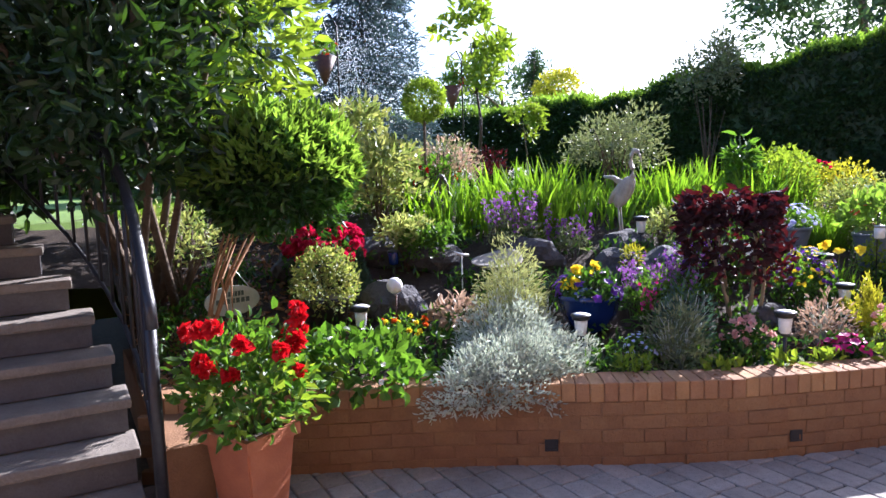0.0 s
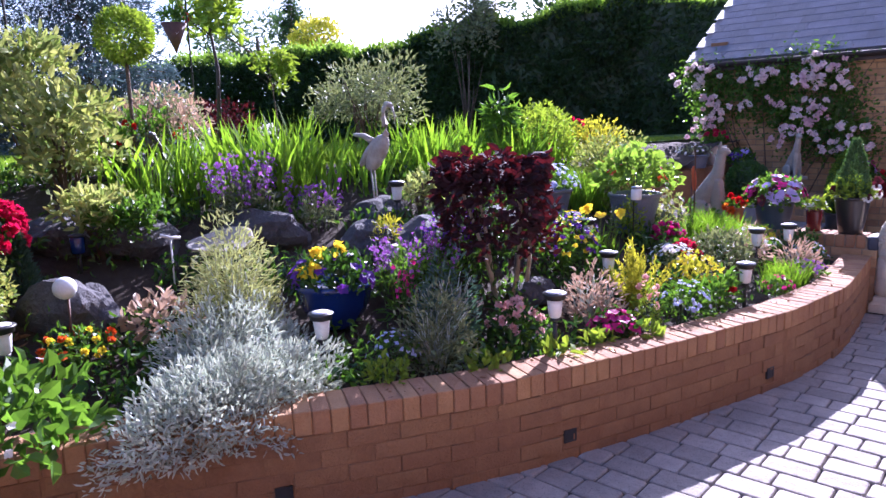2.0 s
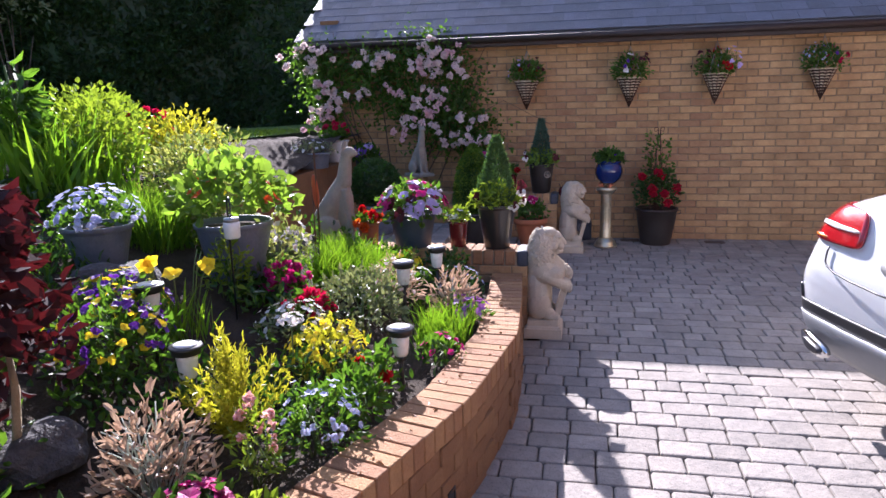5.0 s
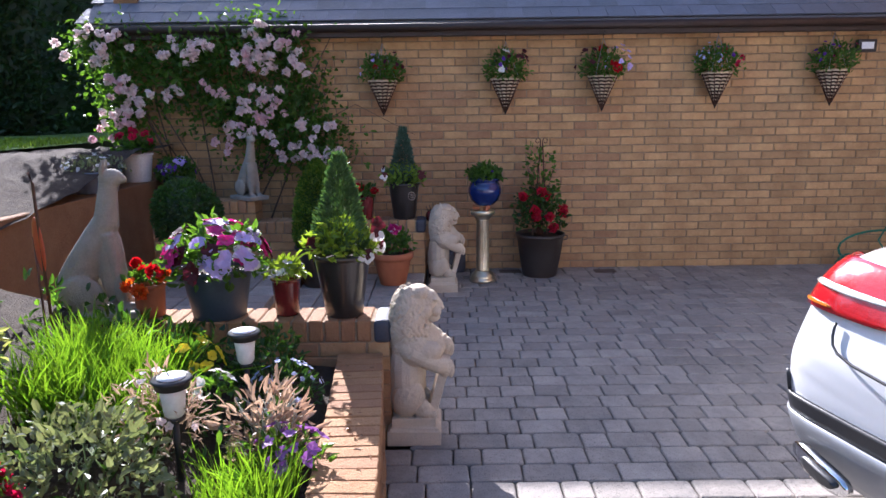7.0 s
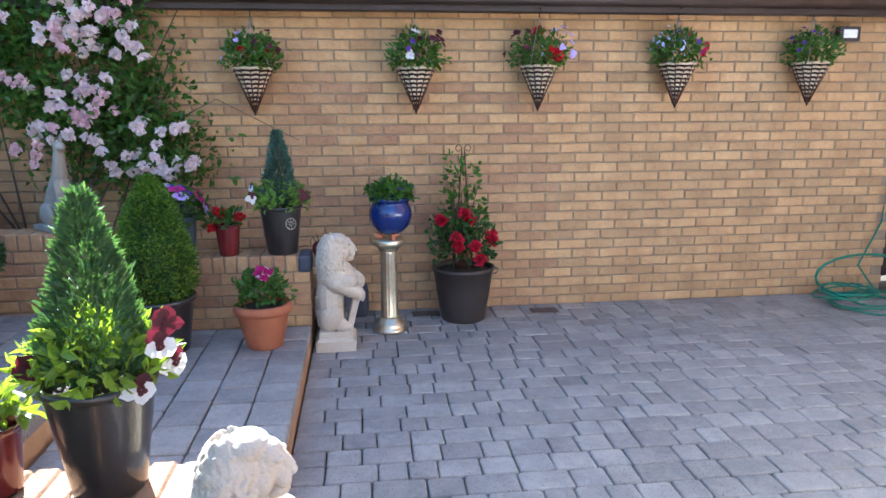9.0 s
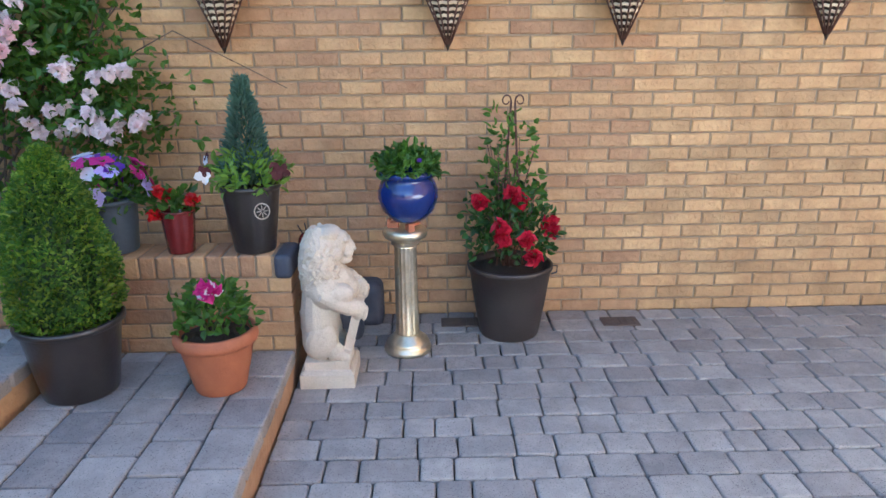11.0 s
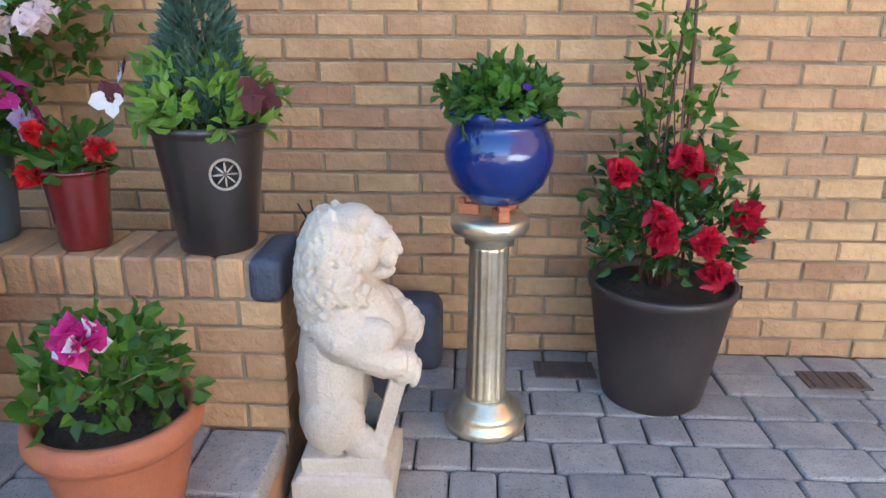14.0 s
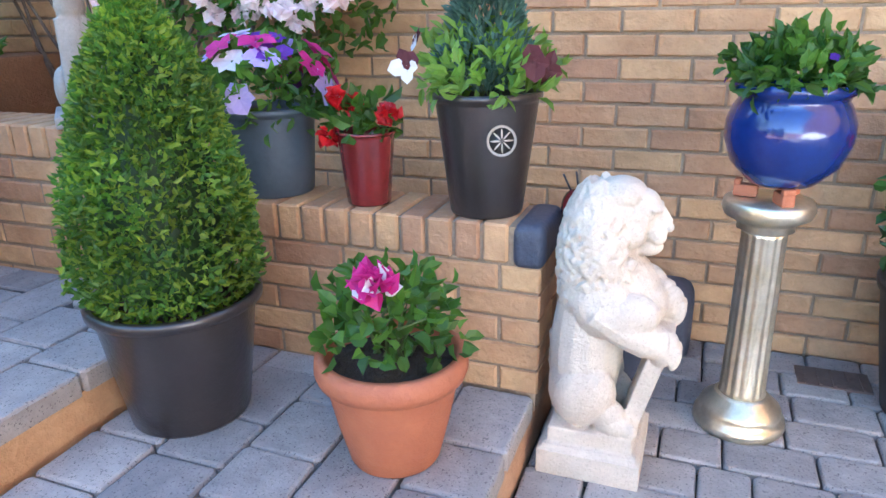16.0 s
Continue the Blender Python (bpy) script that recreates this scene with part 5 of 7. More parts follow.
# crystal ball on a stake, finger post, stone, sign
b = thing("garden_orb", "cracked glass ball on a thin stake", "garden ornament", grounded(0.35, 3.745))
bm = bmesh.new()
ellipsoid(bm, (0, 0, 0.31), (0.055, 0.055, 0.055), seg=18)
part("ball", bm, M["frosted"], b, "", True)
put("stake", tubes_mesh("stake", [([(0, 0, -0.05), (0.01, 0, 0.26)], 0.006, 1.0)], M["rust"]), b)
b = thing("plant_marker", "thin white plant marker with a forked top", "plant marker", grounded(1.0, 3.95))
put("stem", tubes_mesh("stem", [([(0, 0, -0.05), (0, 0, 0.30)], 0.005, 1.0)], M["white_plastic"]), b)
put("head", tubes_mesh("head", [([(-0.05, 0.02, 0.32), (0, 0, 0.30), (0.05, -0.02, 0.295)], 0.010, 1.0)], M["white_plastic"]), b)
b = thing("bird_bath", "shallow pale leaf-shaped bird bath on a stone", "bird bath", grounded(1.35, 3.95))
sv, sf = lathe([(0.03, 0.0), (0.05, 0.02), (0.04, 0.10), (0.12, 0.14), (0.19, 0.19), (0.195, 0.20), (0.18, 0.195), (0.10, 0.16), (0.0, 0.15)], 30, lambda a, z: 1 + 0.12 * math.sin(3 * a) * (z > 0.12))
put("bowl", mesh("bowl", sv, sf, M["pale_stone"], True), b, turn=(8, -10, 0))
b = thing("welcome_sign", "pale green oval garden sign hung on a wire", "sign", (-0.62, 4.20, 0.80), 12)
bm = bmesh.new()
bmesh.ops.create_cone(bm, cap_ends=True, segments=40, radius1=0.5, radius2=0.5, depth=1.0, matrix=Matrix.Diagonal((0.38, 0.20, 0.014, 1)))
bmesh.ops.rotate(bm, verts=bm.verts[:], cent=(0, 0, 0), matrix=Matrix.Rotation(radians(90), 3, "X"))
part("plate", bm, M["sign"], b)
for k, (wd, z) in enumerate(((0.16, 0.045), (0.24, 0.0))):
    for q in range(7):
        x = -wd / 2 + wd * (q + 0.5) / 7
        part("lettering", block(x - wd / 20, -0.010, z - 0.016, x + wd / 20, -0.0068, z + 0.016), M["sign_ink"], b)
put("wire", tubes_mesh("wire", [([(-0.12, 0, 0.08), (0, 0, 0.24), (0.12, 0, 0.08)], 0.004, 1.0)], M["chain"]), b)
put("stake", tubes_mesh("stake", [([(0, 0.02, -0.4), (0, 0.02, 0.24)], 0.008, 1.0)], M["cane"]), b)


def rock(at, rad, seed, label="dark rough garden rock set in the soil"):
    r = rng(seed)
    bm = bmesh.new()
    bmesh.ops.create_icosphere(bm, subdivisions=3, radius=1.0)
    for v in bm.verts:
        k = 1 + 0.35 * noise.noise(v.co * 1.3 + Vector((seed, 0, 0))) + 0.12 * noise.noise(v.co * 4 + Vector((seed, 3, 0)))
        v.co = Vector((v.co.x * rad[0], v.co.y * rad[1], v.co.z * rad[2])) * k
    ob = part("rock", bm, M["rock"], None)
    ob.location = at
    ob.rotation_euler[2] = r.uniform(0, 6)
    return tagged(ob, label, "rock", "rockery stones")


for k, (x, y, rad) in enumerate(((0.45, 4.0, (0.26, 0.18, 0.20)), (1.75, 4.15, (0.30, 0.2, 0.18)), (2.45, 3.35, (0.25, 0.2, 0.20)), (3.0, 3.2, (0.28, 0.22, 0.2)), (1.1, 4.55, (0.25, 0.2, 0.16)), (2.62, 3.92, (0.22, 0.18, 0.12)), (2.2, 3.6, (0.2, 0.2, 0.14)),
                                 (2.55, 2.55, (0.16, 0.12, 0.09)), (3.6, 3.0, (0.22, 0.16, 0.14)), (0.1, 5.0, (0.25, 0.2, 0.15)), (4.6, 2.7, (0.2, 0.18, 0.15)), (0.75, 4.9, (0.22, 0.2, 0.16)))):
    rock(grounded(x, y, 0.03), rad, 60 + k)

for k, (x, y, z) in enumerate(((-0.72, 3.2, 0.11), (0.646, 2.46, 0.11), (1.816, 1.83, 0.11), (3.222, 1.355, 0.11))):
    i = int(np.argmin(np.hypot(CA[:, 0] - x, CA[:, 1] - y)))
    d = CA[min(i + 1, len(CA) - 1)] - CA[max(i - 1, 0)]
    a = math.atan2(d[1], d[0])
    dd = float(inside(x, y))
    vx, vy = x + dd * math.sin(a), y - dd * math.cos(a)
    vent = thing("wall_vent", "small black square vent in the brick wall", "vent", (vx, vy, z), math.degrees(a), "vents along the retaining wall")
    bm = bmesh.new()
    for q in ((-0.036, -0.032, -0.028, 0.032), (0.028, -0.032, 0.036, 0.032), (-0.036, 0.024, 0.036, 0.032), (-0.036, -0.032, 0.036, -0.024)):
        box_bm(bm, q[0], -0.005, q[1], q[2], 0.02, q[3])
    part("rim", bm, M["black_plastic"], vent)
    part("slot", block(-0.03, -0.002, -0.026, 0.03, 0.015, 0.026), M["black_plastic"], vent)

# ---- car ----
car = thing("car", "white hatchback car parked with its tail to the garden", "car", (3.955, -0.53, 0), 196.5)
SECT = (
    (-0.03, ((0, .40), (.66, .40), (.78, .46), (.83, .56), (.84, .63), (.81, .68), (.6, .705), (0, .71))),
    (0.02, ((0, .30), (.74, .30), (.85, .42), (.89, .56), (.90, .66), (.87, .74), (.72, .78), (0, .79))),
    (0.07, ((0, .24), (.78, .24), (.88, .38), (.905, .54), (.905, .68), (.885, .86), (.79, .98), (0, 1.00))),
    (0.18, ((0, .22), (.80, .22), (.90, .36), (.915, .55), (.92, .74), (.91, .95), (.82, 1.09), (0, 1.13))),
    (0.40, ((0, .20), (.82, .20), (.91, .36), (.92, .56), (.918, .74), (.905, .95), (.78, 1.12), (0, 1.19))),
    (0.80, ((0, .19), (.83, .19), (.91, .34), (.92, .56), (.915, .76), (.89, .96), (.68, 1.33), (0, 1.41))),
    (1.30, ((0, .19), (.83, .19), (.91, .34), (.92, .56), (.915, .77), (.89, .97), (.63, 1.44), (0, 1.50))),
    (2.40, ((0, .19), (.83, .19), (.91, .34), (.92, .56), (.915, .77), (.89, .96), (.63, 1.43), (0, 1.49))),
    (3.20, ((0, .19), (.83, .19), (.91, .34), (.92, .56), (.915, .75), (.87, .93), (.74, .99), (0, 1.05))),
    (4.10, ((0, .20), (.80, .20), (.89, .34), (.90, .52), (.89, .64), (.84, .76), (.70, .82), (0, .87))),
    (4.40, ((0, .28), (.60, .28), (.70, .36), (.74, .46), (.73, .56), (.68, .62), (.5, .66), (0, .68))),
)
v, f = [], []
for u, half_p in SECT:
    ring = [(w, z) for w, z in half_p] + [(-w, z) for w, z in half_p[-2:0:-1]]
    v += [(w, u, z) for w, z in ring]
n = 14
for i in range(len(SECT) - 1):
    for k in range(n):
        f.append((i * n + k, i * n + (k + 1) % n, (i + 1) * n + (k + 1) % n, (i + 1) * n + k))
f += [tuple(range(n))[::-1], tuple((len(SECT) - 1) * n + k for k in range(n))]
skin = mesh("body", v, f, M["car_white"], True)
bm = bmesh.new()
bm.from_mesh(skin)
bmesh.ops.recalc_face_normals(bm, faces=bm.faces[:])
bm.to_mesh(skin)
bm.free()
body = put("body", skin, car, "glossy white bodywork")
body.modifiers.new("round", "SUBSURF").levels = 2
body.modifiers["round"].render_levels = 2


def panel(name, rows, material, owner, label="", mirror=False, proud=0.0):
    """A skin through rows of points, thickened; proud: how far it lies over the bodywork."""
    s = -1 if mirror else 1
    nv = len(rows[0])
    v = [(s * x, y, z) for row in rows for x, y, z in row]
    f = []
    for i in range(len(rows) - 1):
        for k in range(nv - 1):
            q = (i * nv + k, i * nv + k + 1, (i + 1) * nv + k + 1, (i + 1) * nv + k)
            f.append(q if mirror else q[::-1])
    ob = put(name, mesh(name, v, f, material, True), owner, label)
    ob.modifiers.new("round", "SUBSURF").render_levels = 2
    ob.modifiers["round"].levels = 2
    if proud:
        sw = ob.modifiers.new("lie on body", "SHRINKWRAP")
        sw.target, sw.offset, sw.wrap_mode = body, proud, "ABOVE_SURFACE"
    so = ob.modifiers.new("thick", "SOLIDIFY")
    so.thickness, so.offset = (0.014 if proud else 0.03), 0.0
    return ob


for mir in (False, True):
    tl = panel("tail_lamp", (((.48, .065, .79), (.62, .075, .79), (.77, .09, .785), (.89, .16, .775), (.935, .30, .79)),
                             ((.48, .085, .85), (.62, .09, .85), (.78, .105, .85), (.905, .165, .845), (.945, .31, .86)),
                             ((.50, .115, .91), (.63, .12, .915), (.77, .14, .92), (.89, .195, .925), (.93, .33, .935)),
                             ((.54, .16, .96), (.66, .17, .97), (.76, .19, .975), (.86, .24, .985), (.90, .36, 1.0))), M["red_lens"], car, "red tail lamp cluster", mir, 0.012)
    tl.location = (0, -0.045, 0.055)
    panel("indicator", (((.74, .076, .806), (.81, .095, .802), (.865, .128, .799)), ((.74, .080, .818), (.81, .100, .815), (.868, .134, .812))), M["amber_lens"], tl, "amber indicator lens", mir, 0.020)
    panel("corner_vent", (((.855, .005, .50), (.885, .035, .50)), ((.862, .008, .60), (.888, .035, .60))), M["black_plastic"], car, "black slot in the bumper corner", mir, 0.006)
    panel("clear_strip", (((.51, .072, .868), (.64, .078, .868), (.775, .096, .868), (.875, .145, .866)), ((.52, .082, .888), (.64, .088, .888), (.77, .108, .888), (.868, .155, .888))), M["white_lens"], tl, "clear reversing strip", mir, 0.020)
    panel("exhaust_tip", (((.48, -.085, .295), (.62, -.075, .29), (.76, -.035, .305)), ((.48, -.090, .365), (.62, -.080, .375), (.78, -.035, .39))), M["chrome"], car, "chrome exhaust trim", mir)
    panel("exhaust_mouth", (((.52, -.098, .315), (.61, -.092, .31), (.69, -.068, .32)), ((.52, -.102, .348), (.61, -.096, .353), (.70, -.072, .365))), M["black_plastic"], car, "dark exhaust opening", mir)
    s = -1 if mir else 1
    for u in (0.85, 3.45):
        wh = thing("wheel_hub", "", "")
        for key in ("label", "category", "group", "kind"):
            if key in wh:
                del wh[key]
        wh.name = "wheel"
        wh.parent = car
        wh.matrix_basis = pose(s * 0.80, u, 0.33, 0, 90, 0)
        put("tyre", lathe_mesh("tyre", [(0.22, -0.11), (0.31, -0.11), (0.33, -0.08), (0.33, 0.08), (0.31, 0.11), (0.22, 0.11)], M["tyre"], 36), wh)
        put("rim", lathe_mesh("rim", [(0.0, -0.105), (0.22, -0.10), (0.23, 0.0), (0.22, 0.10), (0.0, 0.105)], M["car_silver"], 36), wh)
def wrap(z0, z1, out0, out1):
    """Two rows of points round the tail, from flank to flank."""
    half_u = ((0.0, -0.04), (0.35, -0.035), (0.65, -0.012), (0.80, 0.025), (0.875, 0.09), (0.905, 0.20), (0.915, 0.34))
    rows = []
    for z, out in ((z0, out0), (z1, out1)):
        pts = [(w + (out if w > 0.7 else 0), u - (out if w < 0.9 else 0), z) for w, u in half_u]
        rows.append([(-w, u, z) for w, u, z in pts[:0:-1]] + pts)
    return tuple(rows)


panel("bumper_insert", wrap(.465, .525, 0.018, 0.022), M["black_plastic"], car, "black bumper insert", False, 0.010)
panel("skid_plate", wrap(.25, .46, -0.005, 0.030), M["car_trim"], car, "silver-grey lower bumper", False, 0.018)
put("seam", tubes_mesh("seam", [([(s * w, u, z) for w, u, z in ((.705, .020, .825), (.703, .012, .805), (.697, .002, .78), (.682, -.010, .755), (.65, -.022, .737), (.58, -.033, .722), (.45, -.042, .711), (.25, -.048, .703), (0, -.050, .70))], 0.005, 1.0) for s in (-1, 1)], M["black_plastic"], 6), car, "dark tailgate seam")
panel("number_plate_recess", (((-.32, -.005, .76), (0, -.015, .76), (.32, -.005, .76)), ((-.34, .05, .86), (0, .04, .86), (.34, .05, .86))), M["car_silver"], car)
panel("rear_window", (((-.60, .26, 1.09), (0, .22, 1.11), (.60, .26, 1.09)), ((-.55, .66, 1.345), (0, .62, 1.385), (.55, .66, 1.345))), M["car_glass"], car, "dark rear window", False, 0.004)


# ---- planting of the bank ----
def plant(name, label, x, y, dz=0.0, group=""):
    if len(label.split()) < 4:
        label += " in the flower bed"
    return thing(name, label, "plant", grounded(x, y, dz), 0, group)


def mound(name, label, x, y, w, h, leaf, n, ll, lw, seed, flowers=(), low=-0.05, inner=0.35, dz=0.0):
    """A rounded plant on the bank; flowers: (name, material, number, size, double)."""
    r = rng(seed)
    p = plant(name, label, x, y, dz)
    stems(p, r, 7, (0, 0, -0.02), (0, 0, h * 0.5), (w * 0.3, w * 0.3, h * 0.2), 0.004, M["stem"])
    greens(p, r, n, (0, 0, h * 0.35), (w * 0.5, w * 0.5, h * 0.62), ll, lw, M[leaf], low=low - 0.35, inner=inner)
    for fn, mat, k, size, full in flowers:
        bloom_on(p, r, k, (0, 0, h * 0.38), (w * 0.5, w * 0.5, h * 0.64), size, M[mat], fn, full, 5, 0.05)
    return p


def spikes(name, label, x, y, w, h, n, leaf, petal_mat, seed, size=0.022, per=22, dz=0.0):
    """Upright flower spikes over narrow leaves."""
    r = rng(seed)
    p = plant(name, label, x, y, dz)
    P, W, runs = [], [], []
    for k in range(n):
        a, q = r.uniform(0, 6.3), math.sqrt(r.random())
        bx, by = w * 0.4 * q * math.cos(a), w * 0.4 * q * math.sin(a)
        tx, ty, tz = bx * 1.35, by * 1.35, h * r.uniform(0.7, 1.05)
        runs.append(([(bx, by, -0.02), (tx, ty, tz)], 0.003, 0.5))
        for j in range(per):
            s = r.uniform(0.5, 1.0)
            d = r.normal(size=3)
            P.append((bx + (tx - bx) * s + d[0] * 0.012, by + (ty - by) * s + d[1] * 0.012, tz * s))
            W.append(d + np.array([0, 0, 0.3]))
    put("stems", tubes_mesh("stems", runs, M["stem"], 4), p)
    put("flowers", blooms("flowers", np.array(P), np.array(W), r, size, M[petal_mat], 5), p)
    greens(p, r, n * 16, (0, 0, h * 0.25), (w * 0.45, w * 0.45, h * 0.45), 0.06, 0.014, M[leaf], low=-0.4, inner=0.1)
    return p


def strap(name, label, x, y, wx, wy, n, length, width, mat, seed, droop=0.3, dz=0.0):
    r = rng(seed)
    p = plant(name, label, x, y, dz)
    b = np.stack([r.uniform(-wx / 2, wx / 2, n), r.uniform(-wy / 2, wy / 2, n), np.zeros(n)], 1)
    b[:, 2] = bed(x + b[:, 0], y + b[:, 1]) - float(bed(x, y)) - 0.02 - dz
    w = np.stack([r.normal(size=n) * 0.22, r.normal(size=n) * 0.22, np.ones(n)], 1)
    put("blades", blades("blades", b, w, r, length, width, M[mat], droop), p)
    return p


# square terracotta planter of red roses by the stairs
r = rng(101)
p = thing("potted_rose", "tall square terracotta planter of scarlet roses", "potted plant", (-0.88, 2.73, 0), 28)
bm = bmesh.new()
vs = box_bm(bm, -0.105, -0.105, 0.0, 0.105, 0.105, 0.40)
for v in vs:
    if v.co.z > 0.2:
        v.co.x, v.co.y = v.co.x * 1.35, v.co.y * 1.35
bmesh.ops.bevel(bm, geom=bm.edges[:], offset=0.008, segments=2, affect="EDGES")
part("pot", bm, M["terracotta"], p)
bm = bmesh.new()
for q in ((-0.16, -0.16, 0.16, -0.135), (-0.16, 0.135, 0.16, 0.16), (-0.16, -0.135, -0.135, 0.135), (0.135, -0.135, 0.16, 0.135)):
    box_bm(bm, q[0], q[1], 0.395, q[2], q[3], 0.45)
part("lip", bm, M["terracotta"], p)
part("soil", block(-0.135, -0.135, 0.40, 0.135, 0.135, 0.415), M["soil"], p)
stems(p, r, 14, (0, 0, 0.41), (0, 0, 0.75), (0.2, 0.2, 0.16), 0.005, M["stem"])
greens(p, r, 700, (0, 0, 0.66), (0.30, 0.27, 0.30), 0.06, 0.036, M["leaf"], low=-0.75, inner=0.35)
greens(p, r, 160, (-0.02, -0.05, 0.60), (0.30, 0.28, 0.24), 0.06, 0.036, M["leaf_lime"], name="young_leaves", low=-0.5, inner=0.7)
for k in range(15):
    a, z = r.uniform(2.6, 6.8), r.uniform(0.70, 1.0)
    put("bloom", doubles("bloom", np.array([[0.24 * math.cos(a), 0.24 * math.sin(a), z]]), np.array([[math.cos(a), math.sin(a), 0.5]]), r, 0.088, M["red"], 28), p)

mound("strawberry_plant", "leafy strawberry plants spilling over the coping", -0.22, 3.08, 0.80, 0.36, "leaf", 420, 0.075, 0.058, 102, (("white_flowers", "white", 9, 0.03, False),))
mound("strawberry_plant", "bright leafed strawberry plant at the wall's edge", -0.45, 3.22, 0.42, 0.30, "leaf_lime", 130, 0.07, 0.055, 103)
p = mound("clipped_shrub", "clipped variegated round shrub in a dark pot", -0.02, 4.06, 0.43, 0.40, "leaf_var", 1700, 0.03, 0.02, 104, low=-0.4, inner=0.7, dz=0.15)
put("pot", lathe_mesh("pot", [(0.0, -0.16), (0.12, -0.16), (0.16, 0.02), (0.165, 0.05), (0.15, 0.05), (0.0, 0.03)], M["black_glaze"], 32), p)
p = mound("geranium", "crimson geraniums in a dark pot", 0.16, 4.60, 0.60, 0.40, "leaf_dark", 240, 0.06, 0.05, 105, (("flowers", "crimson", 120, 0.078, True),), dz=0.1)
put("pot", lathe_mesh("pot", [(0.0, -0.16), (0.14, -0.16), (0.20, 0.06), (0.205, 0.09), (0.19, 0.09), (0.0, 0.07)], M["black_glaze"], 32), p)
r = rng(106)
p = plant("dwarf_conifer", "small blue-green dwarf conifer", 0.36, 4.42)
cone_green(p, r, 1500, (0, 0, 0), 0.09, 0.34, 0.035, 0.010, M["leaf_blue"])
mound("marigold", "orange and yellow bedding flowers", 0.34, 3.62, 0.34, 0.17, "leaf", 150, 0.04, 0.022, 107, (("flowers", "orange_p", 10, 0.045, True), ("yellow_flowers", "yellow", 7, 0.04, True)))
mound("heuchera", "bronze leaved low bedding plant", 0.72, 3.55, 0.36, 0.24, "leaf_brown", 130, 0.06, 0.04, 108)


def artemisia(label, x, y, wx, wy, h, n, mat, seed, ll=0.06, lw=0.012, drop=0.0):
    r = rng(seed)
    p = plant("artemisia", label, x, y)
    q, w = shell(r, n, (wx / 2, wy / 2, h), -0.25 - drop, 0.25, 0.15, seed * 1.0)
    w = unit(w + 0.6 * r.normal(size=w.shape) + np.array([[0, 0, 0.35]]))
    put("foliage", leaves("foliage", q, w, r, ll, lw, M[mat], 0.25, 0.15), p)
    stems(p, r, 30, (0, 0, -0.02), (0, 0, h * 0.6), (wx * 0.4, wy * 0.4, h * 0.3), 0.004, M["leaf_silver"])
    return p


artemisia("silver leaved artemisia spilling over the brick wall", 0.60, 2.70, 1.06, 0.50, 0.28, 11000, "leaf_silver", 109, 0.034, 0.011, 0.12)
artemisia("silver leaved artemisia mound", 0.82, 3.05, 0.80, 0.6, 0.36, 5600, "leaf_silver", 110, 0.040, 0.011)
artemisia("pale sage plumed artemisia", 0.98, 3.28, 0.50, 0.45, 0.62, 4600, "leaf_sage", 111, 0.042, 0.009)

# blue bowl of pansies
r = rng(112)
p = thing("planter_bowl", "wide cobalt blue bowl of yellow and violet pansies", "planter", (1.46, 3.08, float(bed(1.46, 3.08)) + 0.0))
put("bowl", lathe_mesh("bowl", [(0.0, -0.03), (0.11, -0.03), (0.13, 0.0), (0.185, 0.10), (0.205, 0.19), (0.213, 0.20), (0.212, 0.225), (0.195, 0.225), (0.18, 0.18), (0.0, 0.18)], M["blue_glaze"], 48), p)
greens(p, r, 420, (0, 0, 0.22), (0.22, 0.22, 0.16), 0.05, 0.028, M["leaf_dark"], low=-0.2, inner=0.3)
bloom_on(p, r, 6, (0, 0, 0.24), (0.18, 0.18, 0.17), 0.085, M["yellow"], "yellow_pansies", True, low=0.3)
bloom_on(p, r, 34, (0, 0, 0.22), (0.23, 0.23, 0.15), 0.06, M["purple"], "violet_pansies", petals=5)

# irises, mauve wallflowers
strap("iris_clump", "tall clump of bright green iris leaves", 1.72, 5.05, 1.15, 0.5, 260, 0.54, 0.028, "blade", 113)
strap("iris_clump", "dense fan of sunlit iris leaves", 2.30, 4.60, 0.56, 0.56, 260, 0.64, 0.030, "blade", 114)
strap("iris_clump", "iris leaves behind the heron", 3.25, 4.55, 1.0, 0.5, 170, 0.46, 0.026, "blade", 115)
strap("iris_clump", "iris leaves at the lawn's edge", 4.05, 4.55, 0.9, 0.5, 180, 0.48, 0.026, "blade", 116)
strap("iris_clump", "iris leaves beside the golden shrubs", 4.55, 3.95, 0.7, 0.5, 200, 0.55, 0.028, "blade", 117)
spikes("wallflower", "mauve perennial wallflower spikes", 1.78, 4.35, 0.55, 0.52, 28, "leaf_olive", "mauve", 118, 0.026, 12)
spikes("wallflower", "mauve wallflower beside the irises", 2.12, 4.05, 0.4, 0.34, 15, "leaf_olive", "mauve", 119, 0.024, 10)
spikes("salvia", "purple salvia spikes", 1.98, 2.95, 0.60, 0.44, 34, "leaf", "mauve", 120, 0.022, 13)
spikes("salvia", "violet salvia clump", 2.38, 3.0, 0.45, 0.42, 22, "leaf", "purple", 121, 0.022, 14)
spikes("stock", "pink stocks by the blue bowl", 1.72, 2.82, 0.24, 0.34, 7, "leaf", "magenta", 122, 0.024, 9)
artemisia("grey-green daisy bush", 1.55, 2.42, 0.44, 0.42, 0.40, 1500, "leaf_olive", 123, 0.04, 0.012)
artemisia("grey-green daisy bush with small white flowers", 1.78, 2.55, 0.40, 0.36, 0.46, 1200, "leaf_blue", 124, 0.04, 0.012)
mound("lobelia", "pale blue bedding cushion", 1.38, 2.55, 0.28, 0.20, "leaf", 240, 0.03, 0.014, 125, (("flowers", "pale_blue", 40, 0.022, False),))
